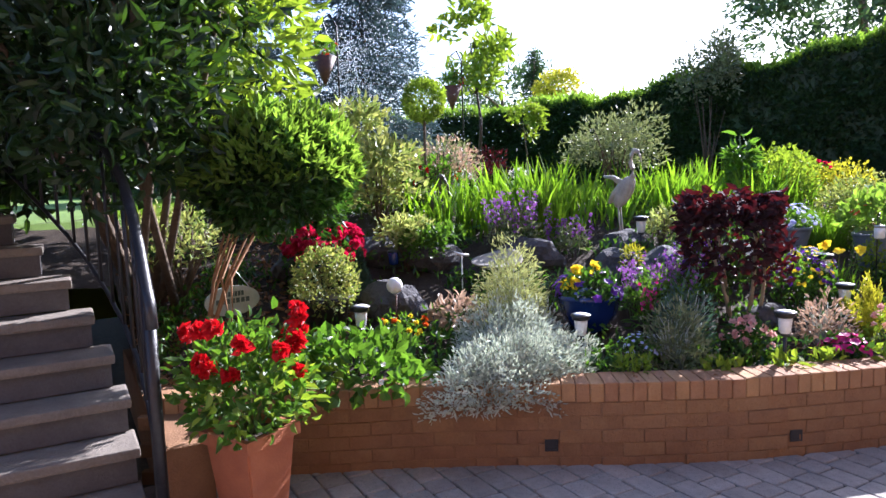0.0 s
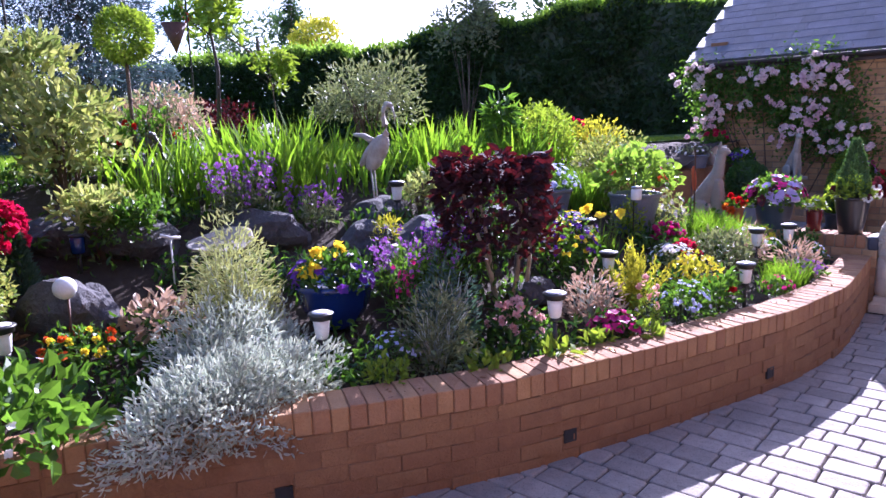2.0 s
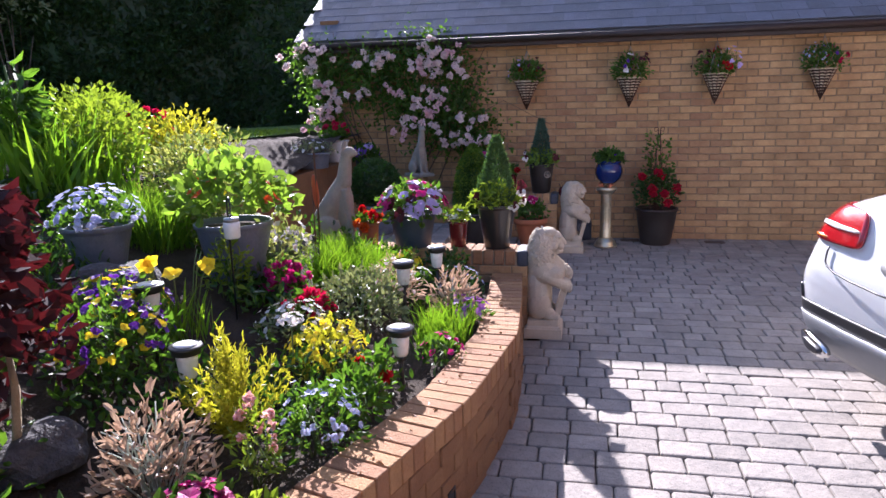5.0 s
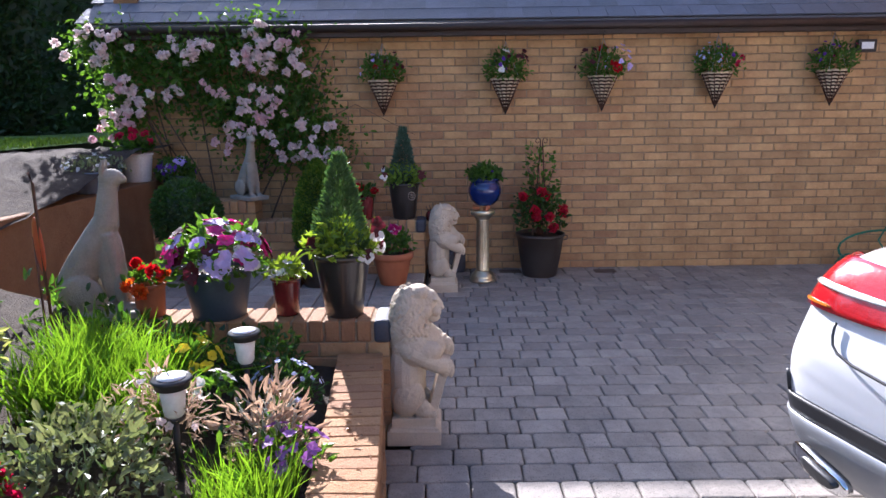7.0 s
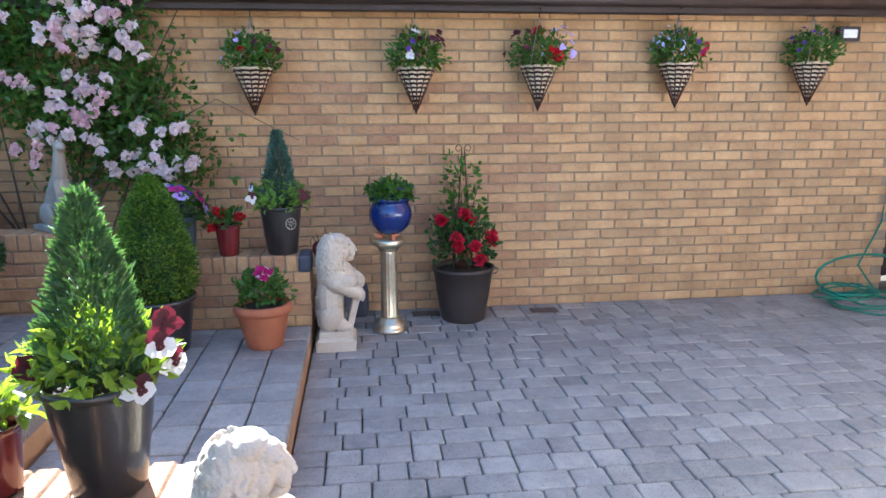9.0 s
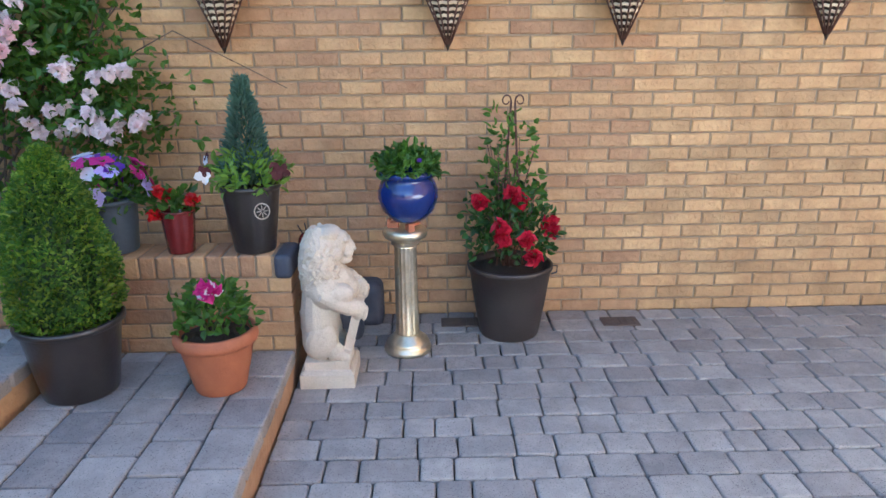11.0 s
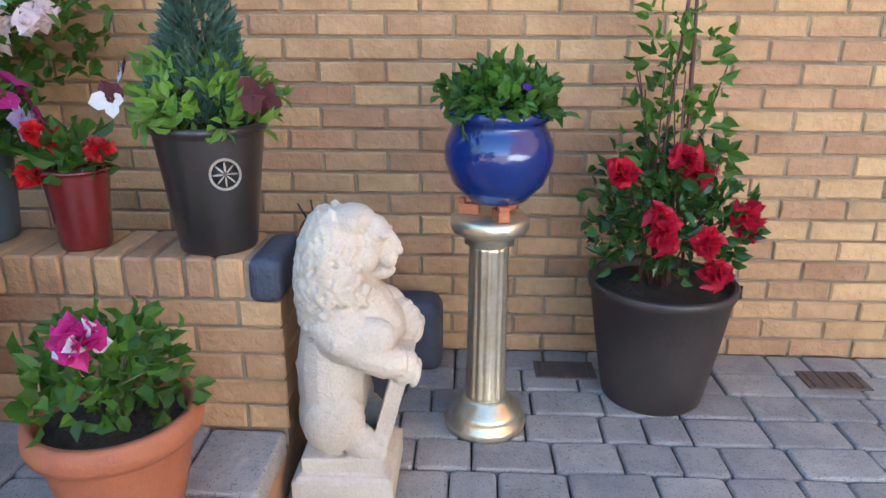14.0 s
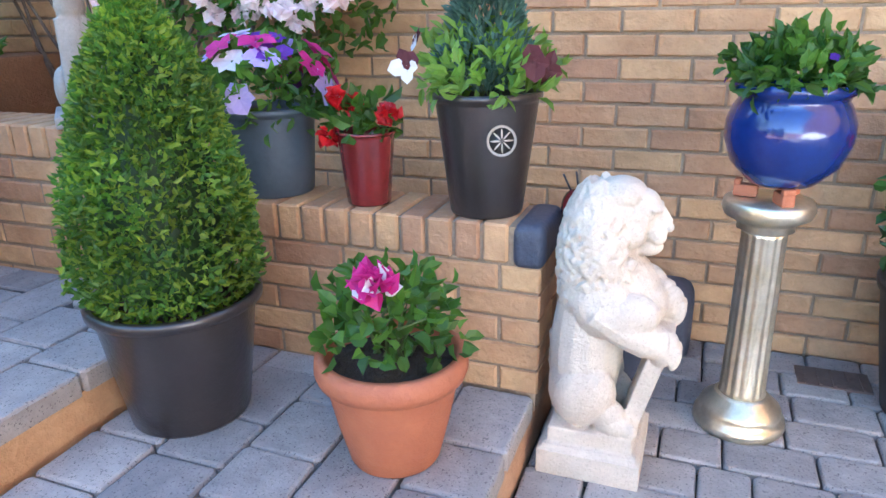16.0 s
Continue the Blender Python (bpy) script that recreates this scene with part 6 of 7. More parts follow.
mound("sempervivum", "fresh green rosettes at the coping", 1.20, 2.42, 0.22, 0.14, "leaf_lime", 130, 0.04, 0.022, 126)
mound("pentas", "shell pink flower heads", 2.02, 2.28, 0.28, 0.26, "leaf_dark", 190, 0.045, 0.026, 127, (("flowers", "pink", 26, 0.05, True),))
for k, (x, y) in enumerate(((1.98, 1.98), (2.22, 1.90), (2.5, 1.78), (1.62, 2.16))):
    mound("primula", "low bright green primula leaves", x, y, 0.18, 0.09, "leaf_lime", 40, 0.06, 0.035, 128 + k)
mound("cyclamen", "magenta cyclamen by the coping", 2.42, 1.93, 0.26, 0.16, "leaf_dark", 130, 0.045, 0.036, 133, (("flowers", "magenta", 42, 0.055, False),))
mound("cyclamen", "magenta cyclamen clump", 4.12, 2.40, 0.24, 0.18, "leaf", 110, 0.045, 0.036, 134, (("flowers", "magenta", 26, 0.055, True),))
mound("cyclamen", "crimson cyclamen clump", 3.93, 2.20, 0.24, 0.16, "leaf", 110, 0.045, 0.036, 135, (("flowers", "crimson", 26, 0.055, True),))

# purple-leaved tree with pale stems
r = rng(136)
p = plant("smoke_bush", "dark purple-leaved shrub on pale bare stems", 2.34, 2.62)
runs = []
for bx, by, tx, ty, tz in ((-0.02, 0, -0.22, 0.10, 0.60), (0.03, -0.05, 0.10, -0.08, 0.68), (0.10, -0.02, 0.25, 0.05, 0.60), (0.0, 0.05, 0.02, 0.20, 0.65), (0.16, -0.05, 0.12, -0.12, 0.52)):
    runs.append(([(bx, by, -0.04), ((bx + tx) / 2 + 0.03, (by + ty) / 2, tz * 0.5), (tx, ty, tz + 0.08)], 0.015, 0.6))
each_tube("stem", runs, M["pale_bark"], 8, p)
n = 1250
a, u = r.uniform(0, 2 * math.pi, n), r.random(n)
z = 0.79 - 0.46 * u ** 4.5
rad = 0.31 * (1 + 0.10 * np.sin(3 * a + 1) + 0.06 * np.sin(7 * a)) * (1 - 0.45 * np.clip((0.60 - z) / 0.3, 0, 1))
rad *= np.where(z > 0.70, np.sqrt(r.random(n)), 0.62 + 0.38 * np.sqrt(r.random(n)))
q = np.stack([rad * np.cos(a) - 0.05, rad * np.sin(a), z + 0.05 * np.sin(4 * a) * (z > 0.6) + 0.03 * r.normal(size=n)], 1)
w = np.stack([np.cos(a), np.sin(a), np.where(z > 0.66, 0.05, -0.5)], 1) + np.array([[0.8, 0.8, 0.35]]) * r.normal(size=(n, 3))
put("leaves", leaves("leaves", q, w, r, 0.066, 0.048, M["leaf_purple"], 0.2, 0.3), p)
greens(p, r, 110, (0.22, -0.10, 0.42), (0.14, 0.14, 0.30), 0.06, 0.042, M["leaf_purple"], "low_leaves", low=-0.8, inner=0.2)

# Near-black foliage added so that the space below the canopy reads as shaded.
mound("fern", "dark green growth under the purple shrub", 2.52, 2.95, 0.62, 0.50, "leaf_laurel", 700, 0.055, 0.022, 231)
mound("golden_thuja", "tiny golden conifer", 2.21, 3.45, 0.20, 0.26, "leaf_gold", 420, 0.04, 0.012, 137)
r = rng(138)
p = plant("golden_heather", "golden yellow upright heather", 2.93, 2.08)
n = 44
P, W = [], []
for k in range(n):
    a, q = r.uniform(0, 6.3), r.random()
    tip = np.array([0.21 * q * math.cos(a), 0.21 * q * math.sin(a), 0.42 * (1 - 0.45 * q) * r.uniform(0.8, 1.1)])
    for s in np.linspace(0.1, 1, 46):
        P.append(tip * s + r.normal(size=3) * 0.010 * (1.15 - s))
        W.append(tip / np.linalg.norm(tip) + 0.55 * r.normal(size=3))
put("sprays", leaves("sprays", np.array(P), np.array(W), r, 0.030, 0.009, M["leaf_gold"], 0.2, 0.1), p)
artemisia("bronze pink-leaved shrublet", 2.58, 2.16, 0.38, 0.38, 0.34, 620, "leaf_brown", 139, 0.042, 0.016)
artemisia("bronze spiky bedding foliage", 4.58, 1.60, 0.32, 0.30, 0.26, 420, "leaf_brown", 140, 0.06, 0.016)
mound("ageratum", "pale blue ageratum cushion", 3.0, 1.80, 0.34, 0.24, "leaf", 420, 0.035, 0.016, 141, (("flowers", "pale_blue", 60, 0.026, False),))
mound("snapdragon", "pale pink snapdragon", 2.74, 1.90, 0.14, 0.28, "leaf_lime", 130, 0.04, 0.012, 142, (("flowers", "pink", 14, 0.035, True),))
mound("begonia", "small scarlet begonia", 3.42, 1.70, 0.16, 0.26, "leaf", 110, 0.045, 0.026, 143, (("flowers", "red", 4, 0.055, True),))
mound("begonia", "green bedding plant by the coping", 3.22, 1.72, 0.22, 0.22, "leaf", 180, 0.04, 0.022, 144)
mound("coreopsis", "yellow flowered cushion", 3.52, 1.95, 0.34, 0.26, "leaf_gold", 260, 0.035, 0.02, 145, (("flowers", "yellow", 46, 0.032, False),))
mound("alyssum", "white alyssum cushion", 3.70, 2.18, 0.34, 0.20, "leaf_olive", 190, 0.03, 0.014, 146, (("flowers", "white", 70, 0.026, False),))
mound("box_mound", "variegated green mound", 4.08, 1.98, 0.42, 0.32, "leaf_olive", 700, 0.035, 0.02, 147, inner=0.6)
mound("thrift", "pale pink thrift tuft", 4.45, 1.92, 0.30, 0.30, "leaf_brown", 320, 0.05, 0.008, 148, (("flowers", "blush", 26, 0.025, False),))
strap("grass_tuft", "fine green grass tuft", 4.20, 1.58, 0.30, 0.26, 420, 0.22, 0.006, "blade", 149, 0.4)
strap("lavender", "rounded tuft of fine green lavender leaves", 4.70, 2.20, 0.54, 0.42, 1800, 0.29, 0.007, "blade", 150, 0.5)
mound("viola", "small pink violas at the coping", 3.85, 1.52, 0.20, 0.14, "leaf", 90, 0.04, 0.02, 151, (("flowers", "magenta", 14, 0.035, False),))
mound("viola", "purple and yellow violas in a dark mound", 3.05, 2.62, 0.46, 0.36, "leaf", 420, 0.04, 0.02, 161, (("flowers", "purple", 70, 0.036, False), ("yellow_flowers", "yellow", 40, 0.032, False)))
mound("viola", "yellow violas", 4.93, 1.98, 0.24, 0.24, "leaf", 120, 0.04, 0.02, 152, (("flowers", "yellow", 18, 0.05, False),))
mound("viola", "white violas", 4.72, 1.82, 0.16, 0.22, "leaf", 90, 0.04, 0.02, 153, (("flowers", "white", 12, 0.045, False),))
mound("lobelia", "blue lobelia cushion", 4.93, 1.62, 0.28, 0.20, "leaf_dark", 260, 0.03, 0.012, 154, (("flowers", "pale_blue", 34, 0.024, False),))
mound("box_mound", "dark green low shrub by the gate wall", 5.12, 1.75, 0.34, 0.28, "leaf_dark", 420, 0.035, 0.02, 155)
mound("dianthus", "lilac pink flowers at the coping", 4.42, 1.50, 0.26, 0.16, "leaf", 130, 0.04, 0.016, 156, (("flowers", "mauve", 20, 0.045, False),))
r = rng(157)
p = plant("globe_allium", "white round flower head on a thin stem", 3.39, 2.05)
put("stem", tubes_mesh("stem", [([(0, 0, -0.02), (0.01, 0, 0.27)], 0.003, 1.0)], M["stem"]), p)
bloom_on(p, r, 40, (0.01, 0, 0.28), (0.05, 0.05, 0.022), 0.022, M["white"], petals=5, low=-0.9)

# pots standing in the bed
r = rng(158)
p = pot("planter", "blue-grey stoneware planter of lime green nasturtiums", grounded(4.22, 2.72, 0.0), tapered(0.14, 0.20, 0.30, 0.012, 0.03), M["blue_grey_stone"], 0.18, "planter")
greens(p, r, 360, (0, 0, 0.40), (0.30, 0.30, 0.26), 0.064, 0.060, M["leaf_fresh"], low=-0.2, inner=0.3)
bloom_on(p, r, 9, (0, 0, 0.36), (0.26, 0.26, 0.2), 0.06, M["orange_p"])
r = rng(159)
p = pot("planter", "blue-grey stoneware pot of pale blue flowers", grounded(3.80, 3.22, 0.0), tapered(0.11, 0.16, 0.22, 0.012, 0.03), M["blue_grey_stone"], 0.14, "planter")
greens(p, r, 260, (0, 0, 0.24), (0.20, 0.20, 0.12), 0.04, 0.022, M["leaf"], inner=0.3)
bloom_on(p, r, 80, (0, 0, 0.25), (0.22, 0.22, 0.16), 0.042, M["pale_blue"], petals=5, low=-0.1)
mound("pansy", "yellow and violet pansies", 3.27, 2.75, 0.42, 0.30, "leaf", 280, 0.04, 0.022, 160, (("yellow_flowers", "yellow", 30, 0.042, False), ("violet_flowers", "purple", 34, 0.042, False)))
r = rng(161)
p = strap("daffodil", "yellow poppies over fine leaves", 3.46, 2.60, 0.22, 0.2, 90, 0.24, 0.010, "blade", 161, 0.4)
runs, P = [], []
for k in range(8):
    a = r.uniform(0, 6.3)
    t = (0.14 * math.cos(a), 0.14 * math.sin(a), r.uniform(0.28, 0.40))
    runs.append(([(t[0] * 0.4, t[1] * 0.4, 0), (t[0] * 0.8, t[1] * 0.8, t[2] * 0.8), t], 0.003, 1.0))
    P.append(t)
put("stems", tubes_mesh("stems", runs, M["stem"], 5), p)
put("flowers", blooms("flowers", np.array(P[:5]), r.normal(size=(5, 3)) * 0.4 + np.array([[-0.8, -0.4, 0.1]]), r, 0.07, M["yellow"], 6, 0.5), p)
mound("sedum", "white-edged trailing plant", 4.42, 2.56, 0.32, 0.36, "leaf_cream", 300, 0.04, 0.024, 162, (("flowers", "white", 16, 0.04, False),))
mound("sedum", "leafy plant beside the planter", 3.95, 2.62, 0.22, 0.34, "leaf_lime", 160, 0.04, 0.02, 163)

# back row: golden shrubs, grasses, variegated shrubs
mound("golden_shrub", "golden variegated shrub", 5.0, 3.35, 0.75, 0.62, "leaf_var", 1500, 0.045, 0.026, 164)
mound("golden_shrub", "golden leaved shrub by the terrace", 5.75, 3.95, 0.70, 0.55, "leaf_gold", 1100, 0.045, 0.026, 165)
mound("golden_shrub", "yellow flowered golden shrub", 4.62, 3.05, 0.45, 0.50, "leaf_var", 700, 0.04, 0.024, 166, (("flowers", "yellow", 30, 0.03, False),))
mound("lemon_balm", "bright lime green herb", 4.95, 4.10, 0.75, 0.62, "leaf_lime", 1300, 0.05, 0.032, 167)
mound("lemon_balm", "lime green foliage at the lawn", 5.6, 4.6, 0.9, 0.55, "leaf_lime", 1200, 0.05, 0.032, 168)
strap("fennel", "soft green feathery clump", 4.35, 3.30, 0.40, 0.36, 900, 0.34, 0.007, "blade", 169, 0.5)
mound("geranium", "red geraniums at the back", 5.9, 4.35, 0.5, 0.40, "leaf", 180, 0.05, 0.04, 170, (("flowers", "crimson", 16, 0.07, True),))
r = rng(171)
p = plant("tall_herb", "upright plant with drooping lime leaves", 4.50, 4.25)
put("stem", tubes_mesh("stem", [([(0, 0, -0.03), (0.02, 0, 0.4), (0.0, 0.02, 0.72)], 0.014, 0.5)], M["stem"]), p)
q, w = shell(r, 190, (0.11, 0.11, 0.34), -1, 0.1, 0.1, 1.0)
put("leaves", leaves("leaves", q + np.array([[0, 0, 0.42]]), w * np.array([[1, 1, 0.3]]) + 0.3 * r.normal(size=w.shape), r, 0.13, 0.05, M["leaf"], 0.2, 0.5), p)


def shrub(name, label, x, y, dz, wx, wy, h, n, ll, lw, mat, seed, trunk=0.03, lift=0.25, second=None):
    """A branching shrub: stems from the ground and a lumpy, open crown."""
    r = rng(seed)
    p = plant(name, label, x, y, dz)
    stems(p, r, 12, (0, 0, -0.05), (0, 0, h * 0.62), (wx * 0.33, wy * 0.33, h * 0.25), trunk * 0.4, M["bark"], "branches", 6)
    lumps = []
    for k in range(9):
        a = r.uniform(0, 6.3)
        lumps.append((np.array([wx * 0.30 * math.cos(a), wy * 0.30 * math.sin(a), h * (lift + (1 - lift) * r.uniform(0.25, 0.8))]), r.uniform(0.22, 0.34)))
    P, W = [], []
    for c, k in lumps:
        q, w = shell(r, n // 9, (wx * k, wy * k, h * k * 0.8), -0.7, 0.3, 0.2, r.random() * 6)
        P.append(q + c)
        W.append(w + 0.6 * r.normal(size=w.shape) + np.array([[0, 0, 0.3]]))
    P, W = np.concatenate(P), np.concatenate(W)
    cut = int(len(P) * 0.65) if second else len(P)
    order = r.permutation(len(P))
    P, W = P[order], W[order]
    put("leaves", leaves("leaves", P[:cut], W[:cut], r, ll, lw, M[mat]), p)
    if second:
        put("pale_leaves", leaves("pale_leaves", P[cut:], W[cut:], r, ll, lw, M[second]), p)
    return p


shrub("variegated_shrub", "cream variegated shrub with open branches", 0.98, 5.35, 0, 0.75, 0.7, 0.85, 1300, 0.075, 0.036, "leaf_cream", 172, second="leaf_var")
shrub("variegated_shrub", "pale variegated shrub beyond the bank", 1.05, 6.2, 0, 1.0, 0.9, 1.05, 1500, 0.08, 0.04, "leaf_cream", 173, second="leaf_var")
shrub("variegated_shrub", "small cream-leaved shrub on the bank", 0.88, 4.62, 0, 0.45, 0.4, 0.42, 500, 0.06, 0.032, "leaf_cream", 174)
shrub("olive_shrub", "grey-green open shrub behind the heron", 3.42, 4.95, 0, 1.0, 0.9, 0.95, 3000, 0.05, 0.017, "leaf_olive", 175)
shrub("variegated_shrub", "low variegated shrub near the heron", 2.85, 3.75, 0, 0.36, 0.34, 0.34, 420, 0.045, 0.024, "leaf_cream", 176)
shrub("barberry", "bronze leaved shrub with arching twigs", 1.95, 5.9, 0, 0.8, 0.7, 0.75, 1100, 0.05, 0.02, "leaf_brown", 177, second="leaf_olive")
shrub("acer", "dark green low shrub with red tints", 1.05, 4.5, 0, 0.5, 0.45, 0.36, 600, 0.045, 0.026, "leaf", 178)
shrub("dry_shrub", "sparse pale shrub by the stairs", -0.85, 4.9, 0, 0.7, 0.7, 0.7, 700, 0.05, 0.02, "leaf_cream", 179)

# camellia over arching canes, and the laurel that leans over the stairs
r = rng(180)
p = plant("camellia", "dense glossy rounded shrub with sunlit top on bare canes", -0.55, 3.95)
base = float(bed(-0.55, 3.95))
runs = []
for k in range(7):
    a = r.uniform(0, 6.3)
    runs.append(([(-0.28 + r.normal() * 0.08, 0.1 + r.normal() * 0.08, -0.05), (-0.14 + 0.1 * math.cos(a), 0.05 * math.sin(a), 0.5), (0.12 + 0.25 * math.cos(a), -0.2 + 0.25 * math.sin(a), 1.0)], 0.011, 0.6))
each_tube("cane", runs, M["cane"], 6, p)
c = np.array([0.13, -0.25, 1.60 - base])
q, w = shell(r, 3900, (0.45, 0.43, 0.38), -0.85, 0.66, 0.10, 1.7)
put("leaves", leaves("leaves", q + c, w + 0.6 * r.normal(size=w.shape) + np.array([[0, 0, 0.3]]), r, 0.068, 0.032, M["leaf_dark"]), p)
# Dark solid inside the crown, standing in for shade between the leaves.
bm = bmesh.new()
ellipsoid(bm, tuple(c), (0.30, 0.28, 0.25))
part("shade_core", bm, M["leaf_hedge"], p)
# Paler leaves over the upper crown: sunlight put into the leaf colour.
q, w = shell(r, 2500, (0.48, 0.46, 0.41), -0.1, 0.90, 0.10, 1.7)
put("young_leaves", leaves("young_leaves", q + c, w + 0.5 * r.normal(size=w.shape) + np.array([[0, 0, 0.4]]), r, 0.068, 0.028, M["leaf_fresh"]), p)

r = rng(181)
p = plant("laurel", "large dark laurel leaning over the stairs", -1.05, 4.85)
base = float(bed(-1.05, 4.85))
runs = []
for k in range(10):
    a = r.uniform(0, 6.3)
    runs.append(([(r.normal() * 0.1, r.normal() * 0.1, -0.1), (-0.1 + 0.3 * math.cos(a), -0.4 + 0.3 * math.sin(a), 0.9), (-0.3 + 0.7 * math.cos(a), -0.9 + 0.6 * math.sin(a), 1.9)], 0.035, 0.4))
each_tube("branch", runs, M["bark"], 8, p)
P, W = [], []
for k in range(30):
    cc = np.array([r.uniform(-1.6, 0.10), r.uniform(-1.5, 0.1), r.uniform(1.05, 2.6)])
    q, w = shell(r, 480, (0.48, 0.45, 0.40), -0.8, 0.3, 0.2, r.random() * 6)
    P.append(q + cc)
    W.append(w)
P, W = np.concatenate(P), np.concatenate(W)
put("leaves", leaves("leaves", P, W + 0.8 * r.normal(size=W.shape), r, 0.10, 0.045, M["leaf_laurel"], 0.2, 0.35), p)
# Lime leaves on the right edge: backlight painted as leaf colour.
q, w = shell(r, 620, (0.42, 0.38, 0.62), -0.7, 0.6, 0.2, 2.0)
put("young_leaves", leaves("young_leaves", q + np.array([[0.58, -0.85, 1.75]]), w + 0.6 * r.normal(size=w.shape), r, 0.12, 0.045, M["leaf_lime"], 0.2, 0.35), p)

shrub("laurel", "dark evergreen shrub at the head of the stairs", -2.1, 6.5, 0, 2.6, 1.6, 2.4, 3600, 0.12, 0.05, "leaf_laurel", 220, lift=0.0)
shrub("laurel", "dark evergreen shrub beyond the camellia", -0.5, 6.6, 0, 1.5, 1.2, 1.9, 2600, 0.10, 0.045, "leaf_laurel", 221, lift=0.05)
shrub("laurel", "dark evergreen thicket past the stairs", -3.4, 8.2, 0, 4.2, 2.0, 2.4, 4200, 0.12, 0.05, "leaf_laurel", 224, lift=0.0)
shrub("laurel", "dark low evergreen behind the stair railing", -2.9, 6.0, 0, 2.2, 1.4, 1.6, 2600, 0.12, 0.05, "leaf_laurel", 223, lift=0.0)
# climbing rose on the garage wall
r = rng(182)
p = thing("climbing_rose", "climbing rose with blush white clusters on the garage wall", "climbing plant", (8.88, 3.0, LANDING))
runs = []
for k in range(14):
    y0, y1 = r.uniform(-0.2, 0.4), r.uniform(-1.15, 1.15)
    runs.append(([(0.02, y0, 0), (0.0, y0 * 0.5 + y1 * 0.5, 0.9), (-0.06, y1, r.uniform(1.3, 2.3))], 0.010, 0.4))
runs.append(([(0.0, -0.9, 1.3), (0.0, -1.2, 1.45), (0.02, -1.75, 1.16)], 0.004, 0.6))
each_tube("cane", runs, M["bark"], 6, p)
SPRAYS = ((0.98, 1.98, 0.16, 0.16, 8), (0.72, 1.72, 0.20, 0.14, 7), (0.98, 1.60, 0.14, 0.12, 4), (0.35, 1.86, 0.20, 0.10, 7), (0.05, 1.92, 0.18, 0.10, 4), (-0.36, 2.02, 0.17, 0.13, 8),
          (-0.62, 1.80, 0.20, 0.14, 8), (-0.22, 1.48, 0.20, 0.16, 9), (-0.68, 1.42, 0.20, 0.18, 9), (0.08, 1.42, 0.18, 0.16, 7), (-0.88, 1.05, 0.16, 0.16, 7), (0.75, 1.25, 0.26, 0.14, 3), (-0.45, 1.05, 0.28, 0.18, 6))
cent, P, W = [], [], []
for y, z, dy, dz, m in SPRAYS:
    cent += [(y + r.normal() * dy * 0.75, z + r.normal() * dz * 0.75) for k in range(m)]
for y, z in cent:
    q = r.normal(size=(75, 3)) * np.array([[0.06, 0.13, 0.12]]) + np.array([[-0.07, y, z]])
    q[:, 0] = np.minimum(q[:, 0], 0.08)
    P.append(q)
    W.append(r.normal(size=(75, 3)) + np.array([[-0.8, 0, 0]]))
put("leaves", leaves("leaves", np.concatenate(P), np.concatenate(W), r, 0.055, 0.034, M["leaf"]), p)
heads = [doubles("bloom", np.zeros((1, 3)), np.array([[-1.0, 0, 0.2]]), r, 0.078, M["blush"], 22) for k in range(8)]
heads += [doubles("bloom", np.zeros((1, 3)), np.array([[-1.0, 0, 0.2]]), r, 0.074, M["pink_blush"], 22) for k in range(4)]
for k in range(44):
    y, z = cent[int(r.integers(len(cent)))]
    y, z, tone = y + r.normal() * 0.12, z + r.normal() * 0.10, r.random() < 0.2
    for j in range(int(r.integers(3, 7))):
        put("bloom", heads[int(r.integers(8, 12)) if tone else int(r.integers(0, 8))], p, at=(-0.19 + r.normal() * 0.03, y + r.normal() * 0.065, z + r.normal() * 0.06), turn=(r.normal() * 30, r.normal() * 20, r.normal() * 30))

# low filling growth, fallen leaves, lawn blades
r = rng(183)
n = 46000
x, y = r.uniform(-1.1, 5.4, n), r.uniform(1.3, 6.3, n)
d = inside(x, y)
clump = np.sin(x * 6.1 + 2 * np.sin(y * 3.3)) + np.cos(y * 5.3 + 1.5 * np.sin(x * 4.1)) + 0.5 * r.normal(size=n)
ok = (d > 0.26) & (d < 3.8) & (clump > 0.55)
x, y = x[ok], y[ok]
q = np.stack([x, y, bed(x, y) + r.random(len(x)) ** 2 * 0.14], 1)
w = r.normal(size=q.shape) * 0.7 + np.array([[0, 0, 0.8]])
half_n = len(q) // 2
tagged(put("ground_cover", leaves("ground_cover", q[:half_n], w[:half_n], r, 0.05, 0.022, M["leaf"])), "low green bedding growth between the flowers", "ground cover", "", "stuff")
tagged(put("dark_ground_cover", leaves("dark_ground_cover", q[half_n:], w[half_n:], r, 0.055, 0.026, M["leaf_dark"])), "low dark green growth between the flowers", "ground cover", "", "stuff")
n = 1500
x, y = r.uniform(-1.2, 0.2, n), r.uniform(3.6, 6.5, n)
q = np.stack([x, y, bed(x, y) + 0.008 * r.random(n)], 1)
tagged(put("fallen_leaves", leaves("fallen_leaves", q, r.normal(size=(n, 3)) * np.array([[1, 1, 0.25]]), r, 0.06, 0.03, M["dead_leaf"])), "dry brown leaves fallen on the bank", "fallen leaves", "", "stuff")
n = 500
x, y = r.uniform(1.0, 5.3, n), r.uniform(1.2, 2.6, n)
d = inside(x, y)
ok = (d > 0.01) & (d < 0.21)
q = np.stack([x[ok], y[ok], np.full(int(ok.sum()), 0.4515)], 1)
tagged(put("coping_litter", leaves("coping_litter", q, r.normal(size=q.shape) * np.array([[1, 1, 0.1]]), r, 0.022, 0.012, M["dead_leaf"])), "crumbs of dry leaf on the coping", "fallen leaves", "", "stuff")
n = 60000
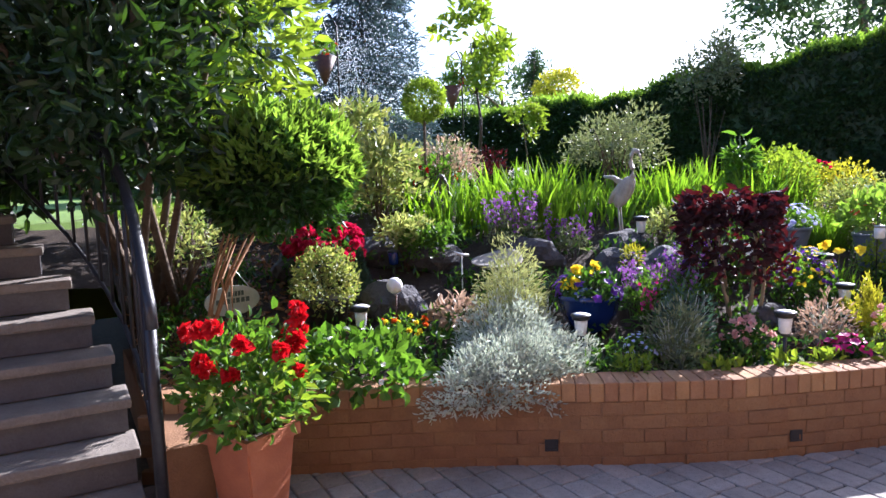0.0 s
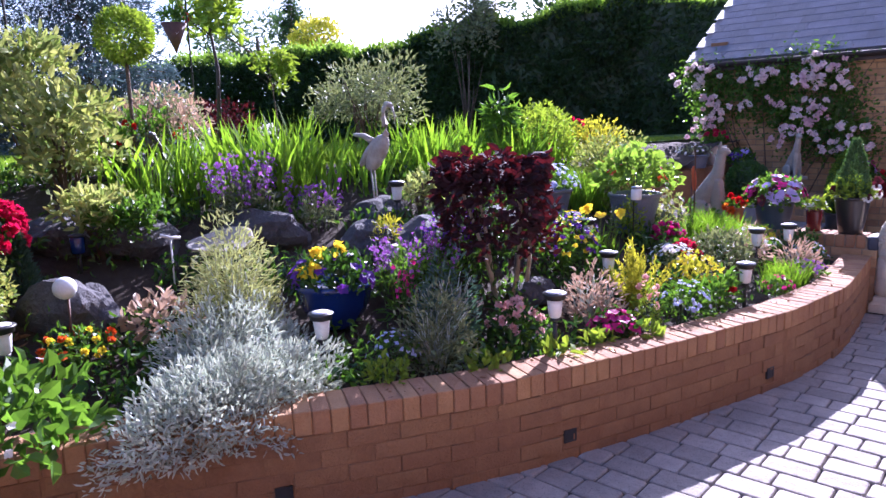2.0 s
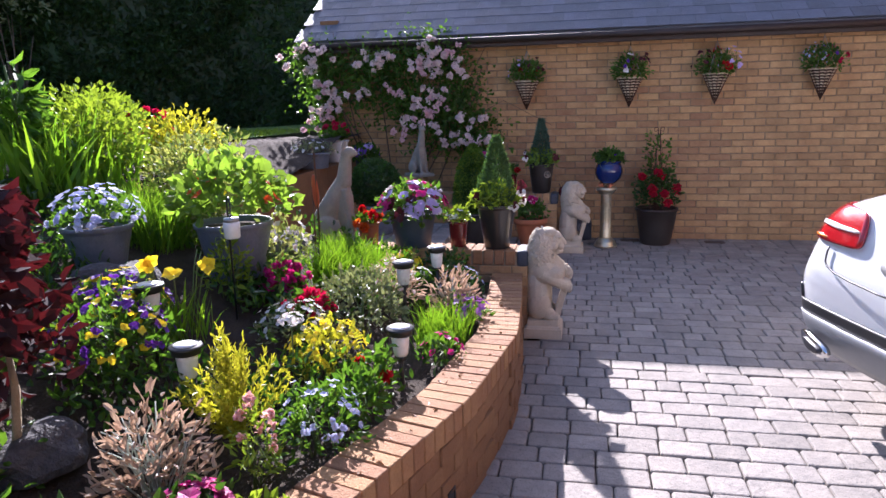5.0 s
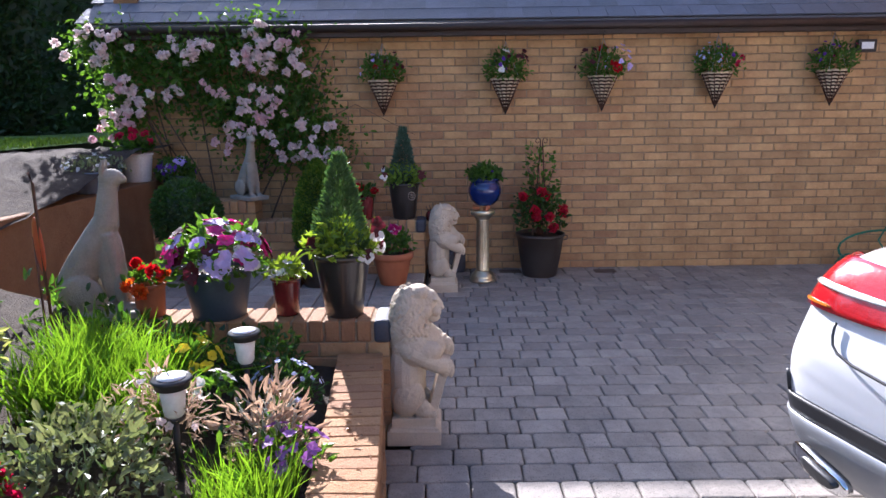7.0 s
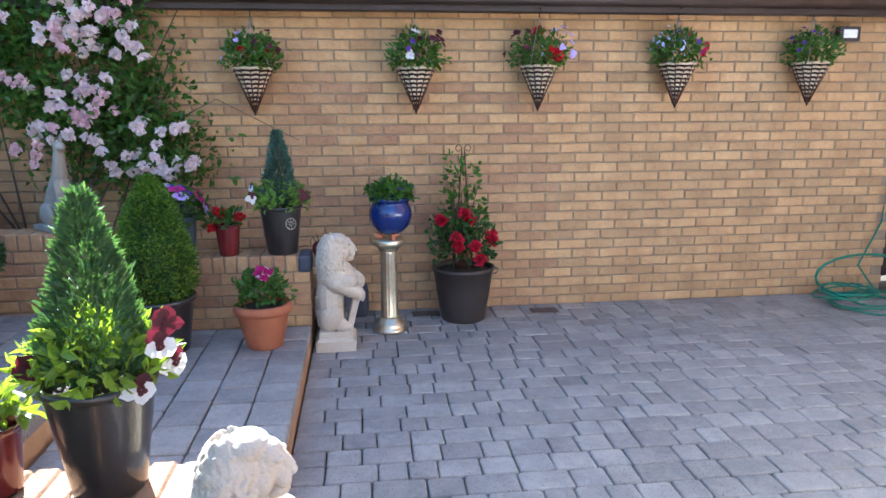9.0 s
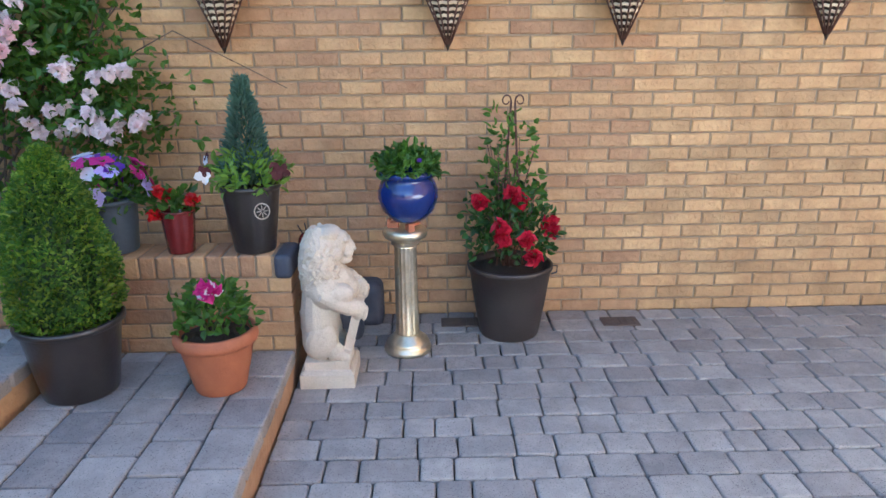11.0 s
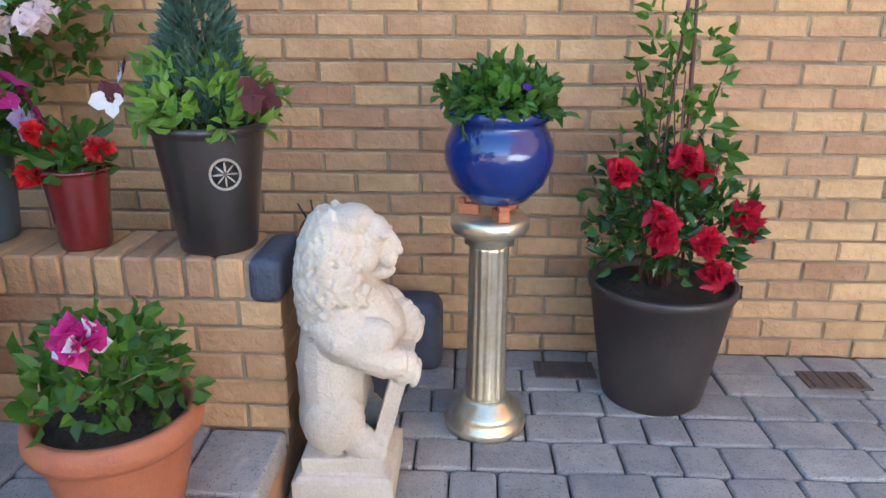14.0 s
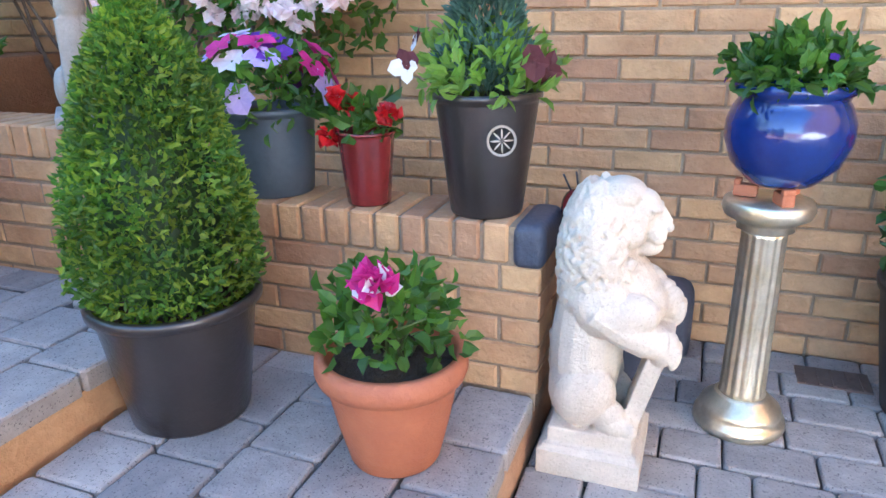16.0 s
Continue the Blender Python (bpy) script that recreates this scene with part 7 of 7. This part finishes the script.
x, y = r.uniform(-2, 10, n), r.uniform(4.5, 16, n)
ok = (inside(x, y) > 3.25) & (x > -1.2)
x, y = x[ok], y[ok]
q = np.stack([x, y, np.full(len(x), 1.26)], 1)
tagged(put("lawn_grass", leaves("lawn_grass", q, r.normal(size=q.shape) * 0.4 + np.array([[0, 0, 1]]), r, 0.05, 0.012, M["grass"])), "short sunlit blades of the lawn", "grass", "", "stuff")

# ---- hedge and distance ----
HEDGE = ((16.0, 4.6, 4.1), (11.6, 6.2, 3.75), (10.2, 8.6, 3.45), (9.2, 12.0, 3.15), (8.4, 15.5, 3.25), (6.5, 21.0, 3.4), (1.0, 26.0, 4.2), (-8.0, 27.0, 4.3))
r = rng(190)
P, W, T, cores = [], [], [], []
for (x0, y0, h0), (x1, y1, h1) in zip(HEDGE, HEDGE[1:]):
    L = math.hypot(x1 - x0, y1 - y0)
    tx, ty = (x1 - x0) / L, (y1 - y0) / L
    nx, ny = -ty, tx
    if nx * (0 - x0) + ny * (0 - y0) < 0:
        nx, ny = -nx, -ny
    far = math.hypot(x0, y0) > 16
    m = int(L * (1500 if far else 3600))
    s, z = r.random(m), r.random(m)
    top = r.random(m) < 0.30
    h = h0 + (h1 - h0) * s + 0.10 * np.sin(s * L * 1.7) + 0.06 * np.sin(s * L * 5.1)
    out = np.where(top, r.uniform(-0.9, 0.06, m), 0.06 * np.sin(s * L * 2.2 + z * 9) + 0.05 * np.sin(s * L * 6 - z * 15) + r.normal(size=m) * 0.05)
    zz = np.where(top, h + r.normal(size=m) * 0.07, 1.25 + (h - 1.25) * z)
    P.append(np.stack([x0 + tx * L * s + nx * out, y0 + ty * L * s + ny * out, zz], 1))
    W.append(np.stack([np.full(m, nx), np.full(m, ny), np.where(top, 1.5, 0.2)], 1) + 0.8 * r.normal(size=(m, 3)))
    T.append(top)
    cores.append(((x0, y0, h0), (x1, y1, h1), (nx, ny)))
hedge = thing("hedge", "tall dark clipped hedge behind the lawn", "hedge")
P, W, T = np.concatenate(P), np.concatenate(W), np.concatenate(T)
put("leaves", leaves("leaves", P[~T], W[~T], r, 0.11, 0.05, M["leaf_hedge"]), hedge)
# Top leaves get a paler green, which paints in the sunlit rim.
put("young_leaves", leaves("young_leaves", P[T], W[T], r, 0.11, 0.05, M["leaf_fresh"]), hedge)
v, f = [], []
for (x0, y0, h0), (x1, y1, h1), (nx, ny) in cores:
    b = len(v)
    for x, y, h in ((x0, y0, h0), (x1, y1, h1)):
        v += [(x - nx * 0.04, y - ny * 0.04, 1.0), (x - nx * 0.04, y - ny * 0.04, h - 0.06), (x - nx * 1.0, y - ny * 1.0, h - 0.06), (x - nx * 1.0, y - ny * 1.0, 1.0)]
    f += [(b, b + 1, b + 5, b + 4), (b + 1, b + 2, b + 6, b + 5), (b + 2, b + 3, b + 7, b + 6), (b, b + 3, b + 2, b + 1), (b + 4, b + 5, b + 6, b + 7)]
# Solid core in the dark leaf tone, for the shade inside the hedge.
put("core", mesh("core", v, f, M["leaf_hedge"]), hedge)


def tree(name, label, at, h, crown, n, ll, lw, mat, seed, trunk=0.12, lift=0.35, limbs=9, clumps=26, bark="bark"):
    """A tapered trunk with limbs, and a crown of leafy clumps with gaps."""
    r = rng(seed)
    t = thing(name, label, "tree", at)
    top = Vector((r.normal() * 0.05 * h, r.normal() * 0.05 * h, h * 0.8))
    put("trunk", tubes_mesh("trunk", [([(0, 0, -0.2), tuple(top * 0.5 + Vector((r.normal() * 0.03 * h, 0, 0))), tuple(top)], trunk, 0.25)], M[bark], 10), t)
    runs, P, W = [], [], []
    for k in range(limbs):
        a, z = r.uniform(0, 6.3), h * r.uniform(lift, 0.75)
        runs.append(([(0, 0, z), (crown * 0.35 * math.cos(a), crown * 0.35 * math.sin(a), z + 0.08 * h), (crown * 0.8 * math.cos(a), crown * 0.8 * math.sin(a), z + 0.14 * h)], trunk * 0.35, 0.2))
    each_tube("limb", runs, M[bark], 6, t)
    for k in range(clumps):
        d = unit(r.normal(size=(1, 3)))[0]
        c = np.array([d[0] * crown * 0.72, d[1] * crown * 0.72, h * (lift + (1 - lift) * 0.5) + d[2] * h * (1 - lift) * 0.42])
        q, w = shell(r, n // clumps, (crown * 0.34, crown * 0.34, h * (1 - lift) * 0.17), -0.8, 0.2, 0.25, r.random() * 6)
        P.append(q + c)
        W.append(w + 0.7 * r.normal(size=w.shape))
    put("crown", leaves("crown", np.concatenate(P), np.concatenate(W), r, ll, lw, M[mat]), t)
    return t


def spruce(at, h, wide, n, seed, mat="leaf_spruce", label="tall blue spruce behind the garden"):
    r = rng(seed)
    t = thing("spruce_tree", label, "tree", at)
    put("trunk", tubes_mesh("trunk", [([(0, 0, -0.2), (0, 0, h * 0.97)], 0.16, 0.1)], M["bark"], 8), t)
    P, W, runs = [], [], []
    tiers = int(h * 4.5)
    for k in range(tiers):
        s = k / tiers
        for j in range(7):
            a = r.uniform(0, 6.3)
            L = wide * (1 - s) ** 0.85 * r.uniform(0.75, 1.1) + 0.1
            z = 0.4 + (h - 0.5) * s + r.normal() * 0.06
            e = np.array([L * math.cos(a), L * math.sin(a), z - 0.18 * L])
            runs.append(([(0, 0, z), tuple(e)], 0.018, 0.3))
            m = max(6, int(n / tiers / 7))
            u = r.random(m) ** 0.7
            q = np.array([0, 0, z]) * (1 - u[:, None]) + e * u[:, None] + r.normal(size=(m, 3)) * 0.09
            P.append(q)
            W.append(np.array([math.cos(a), math.sin(a), -0.15]) + 0.6 * r.normal(size=(m, 3)))
    put("branches", tubes_mesh("branches", runs, M["bark"], 4), t)
    put("needles", leaves("needles", np.concatenate(P), np.concatenate(W), r, 0.17, 0.04, M[mat], 0.2, 0.15), t)


spruce((5.0, 15.0, 1.2), 8.5, 2.1, 34000, 191)
spruce((2.6, 16.5, 1.2), 8.0, 1.9, 24000, 192, label="second blue spruce behind the garden")
spruce((0.9, 15.5, 1.2), 7.2, 1.8, 20000, 193, "leaf_hedge", "dark conifer behind the garden")
spruce((14.5, 21.0, 1.2), 5.2, 1.1, 4000, 194, "leaf_hedge", "small dark conifer beyond the hedge")
tree("birch_tree", "light green tree among the conifers", (0.6, 9.5, 1.25), 5.2, 1.3, 5200, 0.10, 0.045, "leaf_lime", 195, 0.09, 0.45)
tree("cherry_tree", "slender young tree with light green leaves", (3.70, 8.0, 1.25), 2.75, 0.62, 620, 0.14, 0.075, "leaf_lime", 196, 0.035, 0.52, 8, 16, "dark_wood")
tree("ash_tree", "tall leafy tree beyond the hedge", (17.5, 10.5, 1.2), 8.0, 3.2, 9000, 0.20, 0.09, "leaf_far", 197, 0.2, 0.3)
tree("ash_tree", "round leafy tree far beyond the hedge", (15.0, 24.0, 1.2), 5.0, 3.0, 4000, 0.20, 0.09, "leaf_far", 198, 0.2, 0.2)
tree("golden_tree", "golden yellow tree top behind the hedge", (12.1, 16.65, 1.2), 3.55, 0.8, 1800, 0.10, 0.05, "leaf_gold", 199, 0.1, 0.75)
shrub("climbing_shrub", "pale green leafy shrub growing up the hedge", 9.8, 9.1, 0, 1.2, 1.2, 2.7, 1700, 0.10, 0.045, "leaf_olive", 200, lift=0.6)
shrub("maroon_shrub", "small dark red shrub on the lawn", 4.6, 9.3, 0, 1.1, 1.0, 0.75, 1200, 0.06, 0.035, "leaf_purple", 201)
shrub("bronze_shrub", "bronze shrub at the lawn's edge", 2.35, 6.6, 0, 0.7, 0.6, 0.7, 900, 0.05, 0.02, "leaf_olive", 202)
tree("standard_tree", "small lime green standard tree on the lawn", (4.56, 8.0, 1.25), 1.42, 0.28, 420, 0.09, 0.045, "leaf_lime", 222, 0.018, 0.5, 6, 10)
r = rng(203)
p = thing("topiary_ball", "bright golden-green topiary ball on a bare stem", "topiary", (1.60, 5.62, 1.27))
put("trunk", tubes_mesh("trunk", [([(0, 0, -0.05), (0.01, 0, 1.0)], 0.018, 0.8)], M["bark"], 8), p)
q, w = shell(r, 2600, (0.20, 0.20, 0.20), -1.0, 0.72, 0.05, 1.0)
put("crown", leaves("crown", q + np.array([[0.01, 0, 1.05]]), w + 0.6 * r.normal(size=w.shape), r, 0.035, 0.018, M["leaf_lime"]), p)
p = strap("cordyline", "arching green strap leaves in a dark pot", 1.62, 5.95, 0.16, 0.16, 90, 0.62, 0.022, "blade", 204, 0.8, 0.15)
put("pot", lathe_mesh("pot", [(0.0, -0.2), (0.13, -0.2), (0.17, 0.1), (0.16, 0.12), (0.0, 0.1)], M["black_glaze"], 28), p)
mound("geranium", "red flowered plant by the topiary", 1.75, 5.75, 0.6, 0.55, "leaf", 420, 0.05, 0.03, 205, (("flowers", "red", 8, 0.05, True),))
for k, (x, y, z, pole) in enumerate(((0.95, 6.55, 2.72, 1.9), (2.85, 7.2, 2.75, 1.75))):
    r = rng(206 + k)
    b = thing("hanging_basket", "cone basket of flowers hung on a tall crook", "hanging basket", (x, y, 1.27), 0, "")
    put("pole", tubes_mesh("pole", [([(0.15, 0, -0.1), (0.15, 0, pole), (0.08, 0, pole + 0.12), (0.0, 0, pole + 0.06)], 0.010, 1.0)], M["black_iron"], 6), b)
    put("cone", lathe_mesh("cone", [(0.004, pole - 0.62), (0.13, pole - 0.32), (0.0, pole - 0.32)], M["rust"], 20), b)
    put("chain", tubes_mesh("chain", [([(s * 0.12, 0, pole - 0.32), (0, 0, pole + 0.06)], 0.003, 1.0) for s in (-1, 1)], M["chain"], 4), b)
    greens(b, r, 160, (0, 0, pole - 0.27), (0.16, 0.16, 0.12), 0.05, 0.03, M["leaf"], inner=0.3)
    bloom_on(b, r, 8, (0, 0, pole - 0.27), (0.16, 0.16, 0.12), 0.05, M["red"])
for k, (x, y) in enumerate(((3.9, 8.8), (5.1, 9.0))):
    r = rng(210 + k)
    p = pot("planter", "small white pot of white flowers on the lawn", (x, y, 1.27), tapered(0.09, 0.12, 0.20, 0.01, 0.02), M["white_plastic"], 0.10, "planter")
    greens(p, r, 80, (0, 0, 0.24), (0.14, 0.14, 0.12), 0.05, 0.03, M["leaf"])
    bloom_on(p, r, 14, (0, 0, 0.26), (0.15, 0.15, 0.13), 0.07, M["white"], full=True)


# drain covers at the foot of the garage wall
def drain_cover(x, y):
    d = thing("drain_cover", "flat rusty brown drain cover set in the paving", "drain cover", (x, y, 0.0), 0, "drain covers by the garage")
    part("plate", block(-0.062, -0.105, -0.02, 0.062, 0.105, 0.004, 0.003), M["rusty_plate"], d)
    for k in range(5):
        part("rib", block(-0.055, -0.084 + 0.04 * k, 0.003, 0.055, -0.076 + 0.04 * k, 0.007, 0.001), M["rusty_plate"], d)


for x, y in ((8.84, 0.36), (8.81, -0.55)):
    drain_cover(x, y)

# lawn sprinkler with its fan of drops
r = rng(230)
b = thing("lawn_sprinkler", "small lawn sprinkler throwing a fan of fine drops", "sprinkler", (1.48, 7.52, 1.27))
part("base", block(-0.10, -0.06, 0.0, 0.10, 0.06, 0.03, 0.008, 2), M["black_plastic"], b)
put("spout", tubes_mesh("spout", [([(0, 0, 0.02), (0, 0, 0.10)], 0.014, 0.7)], M["orange"], 8), b)
n = 5200
az, lean, s = r.uniform(0, 2 * math.pi, n), np.abs(r.normal(size=n)) * 0.20, r.random(n) ** 0.75 * 1.25
speed = 5.9 + 0.6 * r.normal(size=n)
out = speed * np.sin(lean) * s
q = np.stack([out * np.cos(az) + 0.25 * s, out * np.sin(az), np.maximum(0.1 + speed * np.cos(lean) * s - 4.9 * s * s, 0.01)], 1) + 0.02 * r.normal(size=(n, 3))
size = 0.0035 + 0.004 * r.random(n)[:, None, None]
tip = np.array([(1, 0, 0), (-0.5, 0.87, 0), (-0.5, -0.87, 0), (0, 0, 1.6), (0, 0, -1.2)])
v = (q[:, None, :] + tip[None] * size).reshape(-1, 3)
f = (np.arange(n)[:, None, None] * 5 + np.array([(0, 1, 3), (1, 2, 3), (2, 0, 3), (1, 0, 4), (2, 1, 4), (0, 2, 4)])[None]).reshape(-1, 3)
put("spray", mesh("spray", v, f, M["water_drop"]), b)["kind"] = "stuff"


# ---- bricks, slates and paving blocks ----
full = brick_mesh("brick", 0.215, 0.065, 0.05, M["brick"])
r = rng(5)
V, F = [], []
for row in range(30):
    z = 1.075 - 0.075 * 14 + 0.075 * row
    y = 4.05 - 0.1075 - (0.1125 if row % 2 else 0.0) - 0.03
    while y > -3.45:
        jx, jr = r.normal() * 0.002, r.normal() * 0.4
        if -0.65 < y < 1.75 and z < 1.75:
            put("brick", full, garage, at=(WALL_X + jx, y, z), turn=(0, jr, -90))
        else:
            m = pose(WALL_X + jx, y, z, 0, jr, -90)
            F += [tuple(i + len(V) for i in p.vertices) for p in full.polygons]
            V += [tuple(m @ q.co) for q in full.vertices]
        y -= 0.225
tagged(put("bricks", mesh("bricks", V, F, M["brick"]), garage), "", "", "", "stuff")

red = brick_mesh("brick", 0.221, 0.071, 0.05, M["red_brick"], 0.003)
for row in range(5):
    runs = smooth_turns(along(0.225))
    for p, a in runs:
        off = 0.1125 if row % 2 else 0.0
        c, s = math.cos(radians(a)), math.sin(radians(a))
        put("brick", red, retaining, at=(p[0] + c * off, p[1] + s * off, 0.0075 + 0.075 * row), turn=(0, 0, a + r.normal() * 0.3))
head = bpy.data.meshes.new("coping_brick")
bm = block(-0.0355, -0.004, 0, 0.0355, 0.205, 0.1025, 0.004)
bm.to_mesh(head)
bm.free()
head.materials.append(M["coping"])
for p, a in smooth_turns(along(0.0755)):
    put("coping_brick", head, retaining, at=(p[0], p[1], 0.3465 + r.normal() * 0.001), turn=(0, 0, a + r.normal() * 0.5))


def slate_mesh(w):
    v = [(-w / 2, 0, 0), (w / 2, 0, 0), (w / 2, 0.3, 0), (-w / 2, 0.3, 0), (-w / 2, 0, 0.009), (w / 2, 0, 0.009), (w / 2, 0.3, 0.004), (-w / 2, 0.3, 0.004)]
    return mesh("slate", v, [(0, 1, 5, 4), (1, 2, 6, 5), (3, 0, 4, 7), (4, 5, 6, 7)], M["slate"])


sl = slate_mesh(0.246)
V, F = [], []
up = Vector((math.cos(PITCH), 0, math.sin(PITCH)))
for row in range(11):
    o = Vector((8.78, 0, EAVE_Z + 0.034)) + up * (0.2 * row) + Vector((-math.sin(PITCH), 0, math.cos(PITCH))) * 0.006
    y = 4.26 - 0.125 - (0.125 if row % 2 else 0)
    while y > -5.2:
        m = Matrix.Translation((o.x, y, o.z)) @ Matrix(((0, up.x, -up.z, 0), (-1, 0, 0, 0), (0, up.z, up.x, 0), (0, 0, 0, 1)))
        if row < 8 and y > -4.5:
            ob = put("slate", sl, roof)
            ob.matrix_basis = m
        else:
            F += [tuple(i + len(V) for i in p.vertices) for p in sl.polygons]
            V += [tuple(m @ q.co) for q in sl.vertices]
        y -= 0.25
tagged(put("slates", mesh("slates", V, F, M["slate"]), roof), "", "", "", "stuff")

pavement = tagged(new("driveway"), "grey-brown tumbled block paving of the driveway", "paving", "", "structure")
WIDE = (0.13, 0.16, 0.19, 0.23)


def paver_mesh(w, d, seed, h=0.06):
    """A tumbled block: worn corners, an uneven outline and a rounded edge."""
    q = rng(900 + seed)
    a, b = w / 2 - 0.002, d / 2 - 0.002
    c = 0.010
    ring = [(-a + c, -b), (0, -b), (a - c, -b), (a, -b + c), (a, b - c), (a - c, b), (0, b), (-a + c, b), (-a, b - c), (-a, -b + c)]
    n = len(ring)
    ring = [(x * (1 - abs(q.normal()) * 0.014), y * (1 - abs(q.normal()) * 0.014)) for x, y in ring]
    v = [(x, y, -h) for x, y in ring] + [(x, y, -0.007 - 0.003 * q.random()) for x, y in ring]
    v += [(x * (1 - 0.004 / a), y * (1 - 0.004 / b), -0.0015 - 0.001 * q.random()) for x, y in ring]
    v += [(x * (1 - 0.010 / a), y * (1 - 0.010 / b), 0.0) for x, y in ring]
    f = [(k * n + m, k * n + (m + 1) % n, (k + 1) * n + (m + 1) % n, (k + 1) * n + m) for k in (1, 2) for m in range(n)]
    f += [(m, (m + 1) % n, n + (m + 1) % n, n + m) for m in range(n)] + [tuple(3 * n + m for m in range(n))]
    return mesh("paving_block", v, f, M["paver"])


PM = [[paver_mesh(w, 0.146, 10 * k + q) for q in range(5)] for k, w in enumerate(WIDE)]
V, F = [], []
for row in range(110):
    x = 8.92 - 0.146 * row
    y = 1.165 if x > 5.36 else 3.4
    y -= 0.03 * (row % 2) if x <= 5.36 else 0.0
    while y > -5.25:
        k = int(r.integers(0, 4))
        yc = y - WIDE[k] / 2
        y -= WIDE[k]
        if x < 5.36 and float(inside(x, yc)) > 0.12:
            continue
        m = pose(x, yc, r.normal() * 0.0014, r.normal() * 0.35, r.normal() * 0.35, 90 + r.normal() * 0.8)
        block_mesh = PM[k][int(r.integers(0, 5))]
        if x > 6.5 and -1.45 < yc:
            ob = put("paving_block", block_mesh, pavement)
            ob.matrix_basis = m
        else:
            F += [tuple(i + len(V) for i in p.vertices) for p in block_mesh.polygons]
            V += [tuple(m @ q.co) for q in block_mesh.vertices]
tagged(put("paving_blocks", mesh("paving_blocks", V, F, M["paver"]), pavement), "", "", "", "stuff")


def pave(owner, x0, x1, y0, y1, z):
    """Blocks of a landing: a long edging course along y0, and courses behind it."""
    y = y0
    while y < y1 - 0.05:
        d = 0.20
        x = x0
        while x < x1 - 0.04:
            k = int(r.integers(1, 4))
            w = min(WIDE[k] * 1.15, x1 - x)
            ob = put("paving_block", PAVES[k] if w > WIDE[k] else PAVES[0], owner)
            ob.matrix_basis = pose(x + w / 2, y + d / 2, z + r.normal() * 0.001, r.normal() * 0.3, r.normal() * 0.3, 0)
            x += WIDE[k] * 1.15 if w > WIDE[k] else w
        y += d


PAVES = [paver_mesh(w * 1.15, 0.20, 60 + k) for k, w in enumerate(WIDE)]
pave(landing, 5.67, 8.2, 1.165, 2.18, LANDING)
pave(upper, 5.67, 8.2, 2.18, 3.49, UPPER)
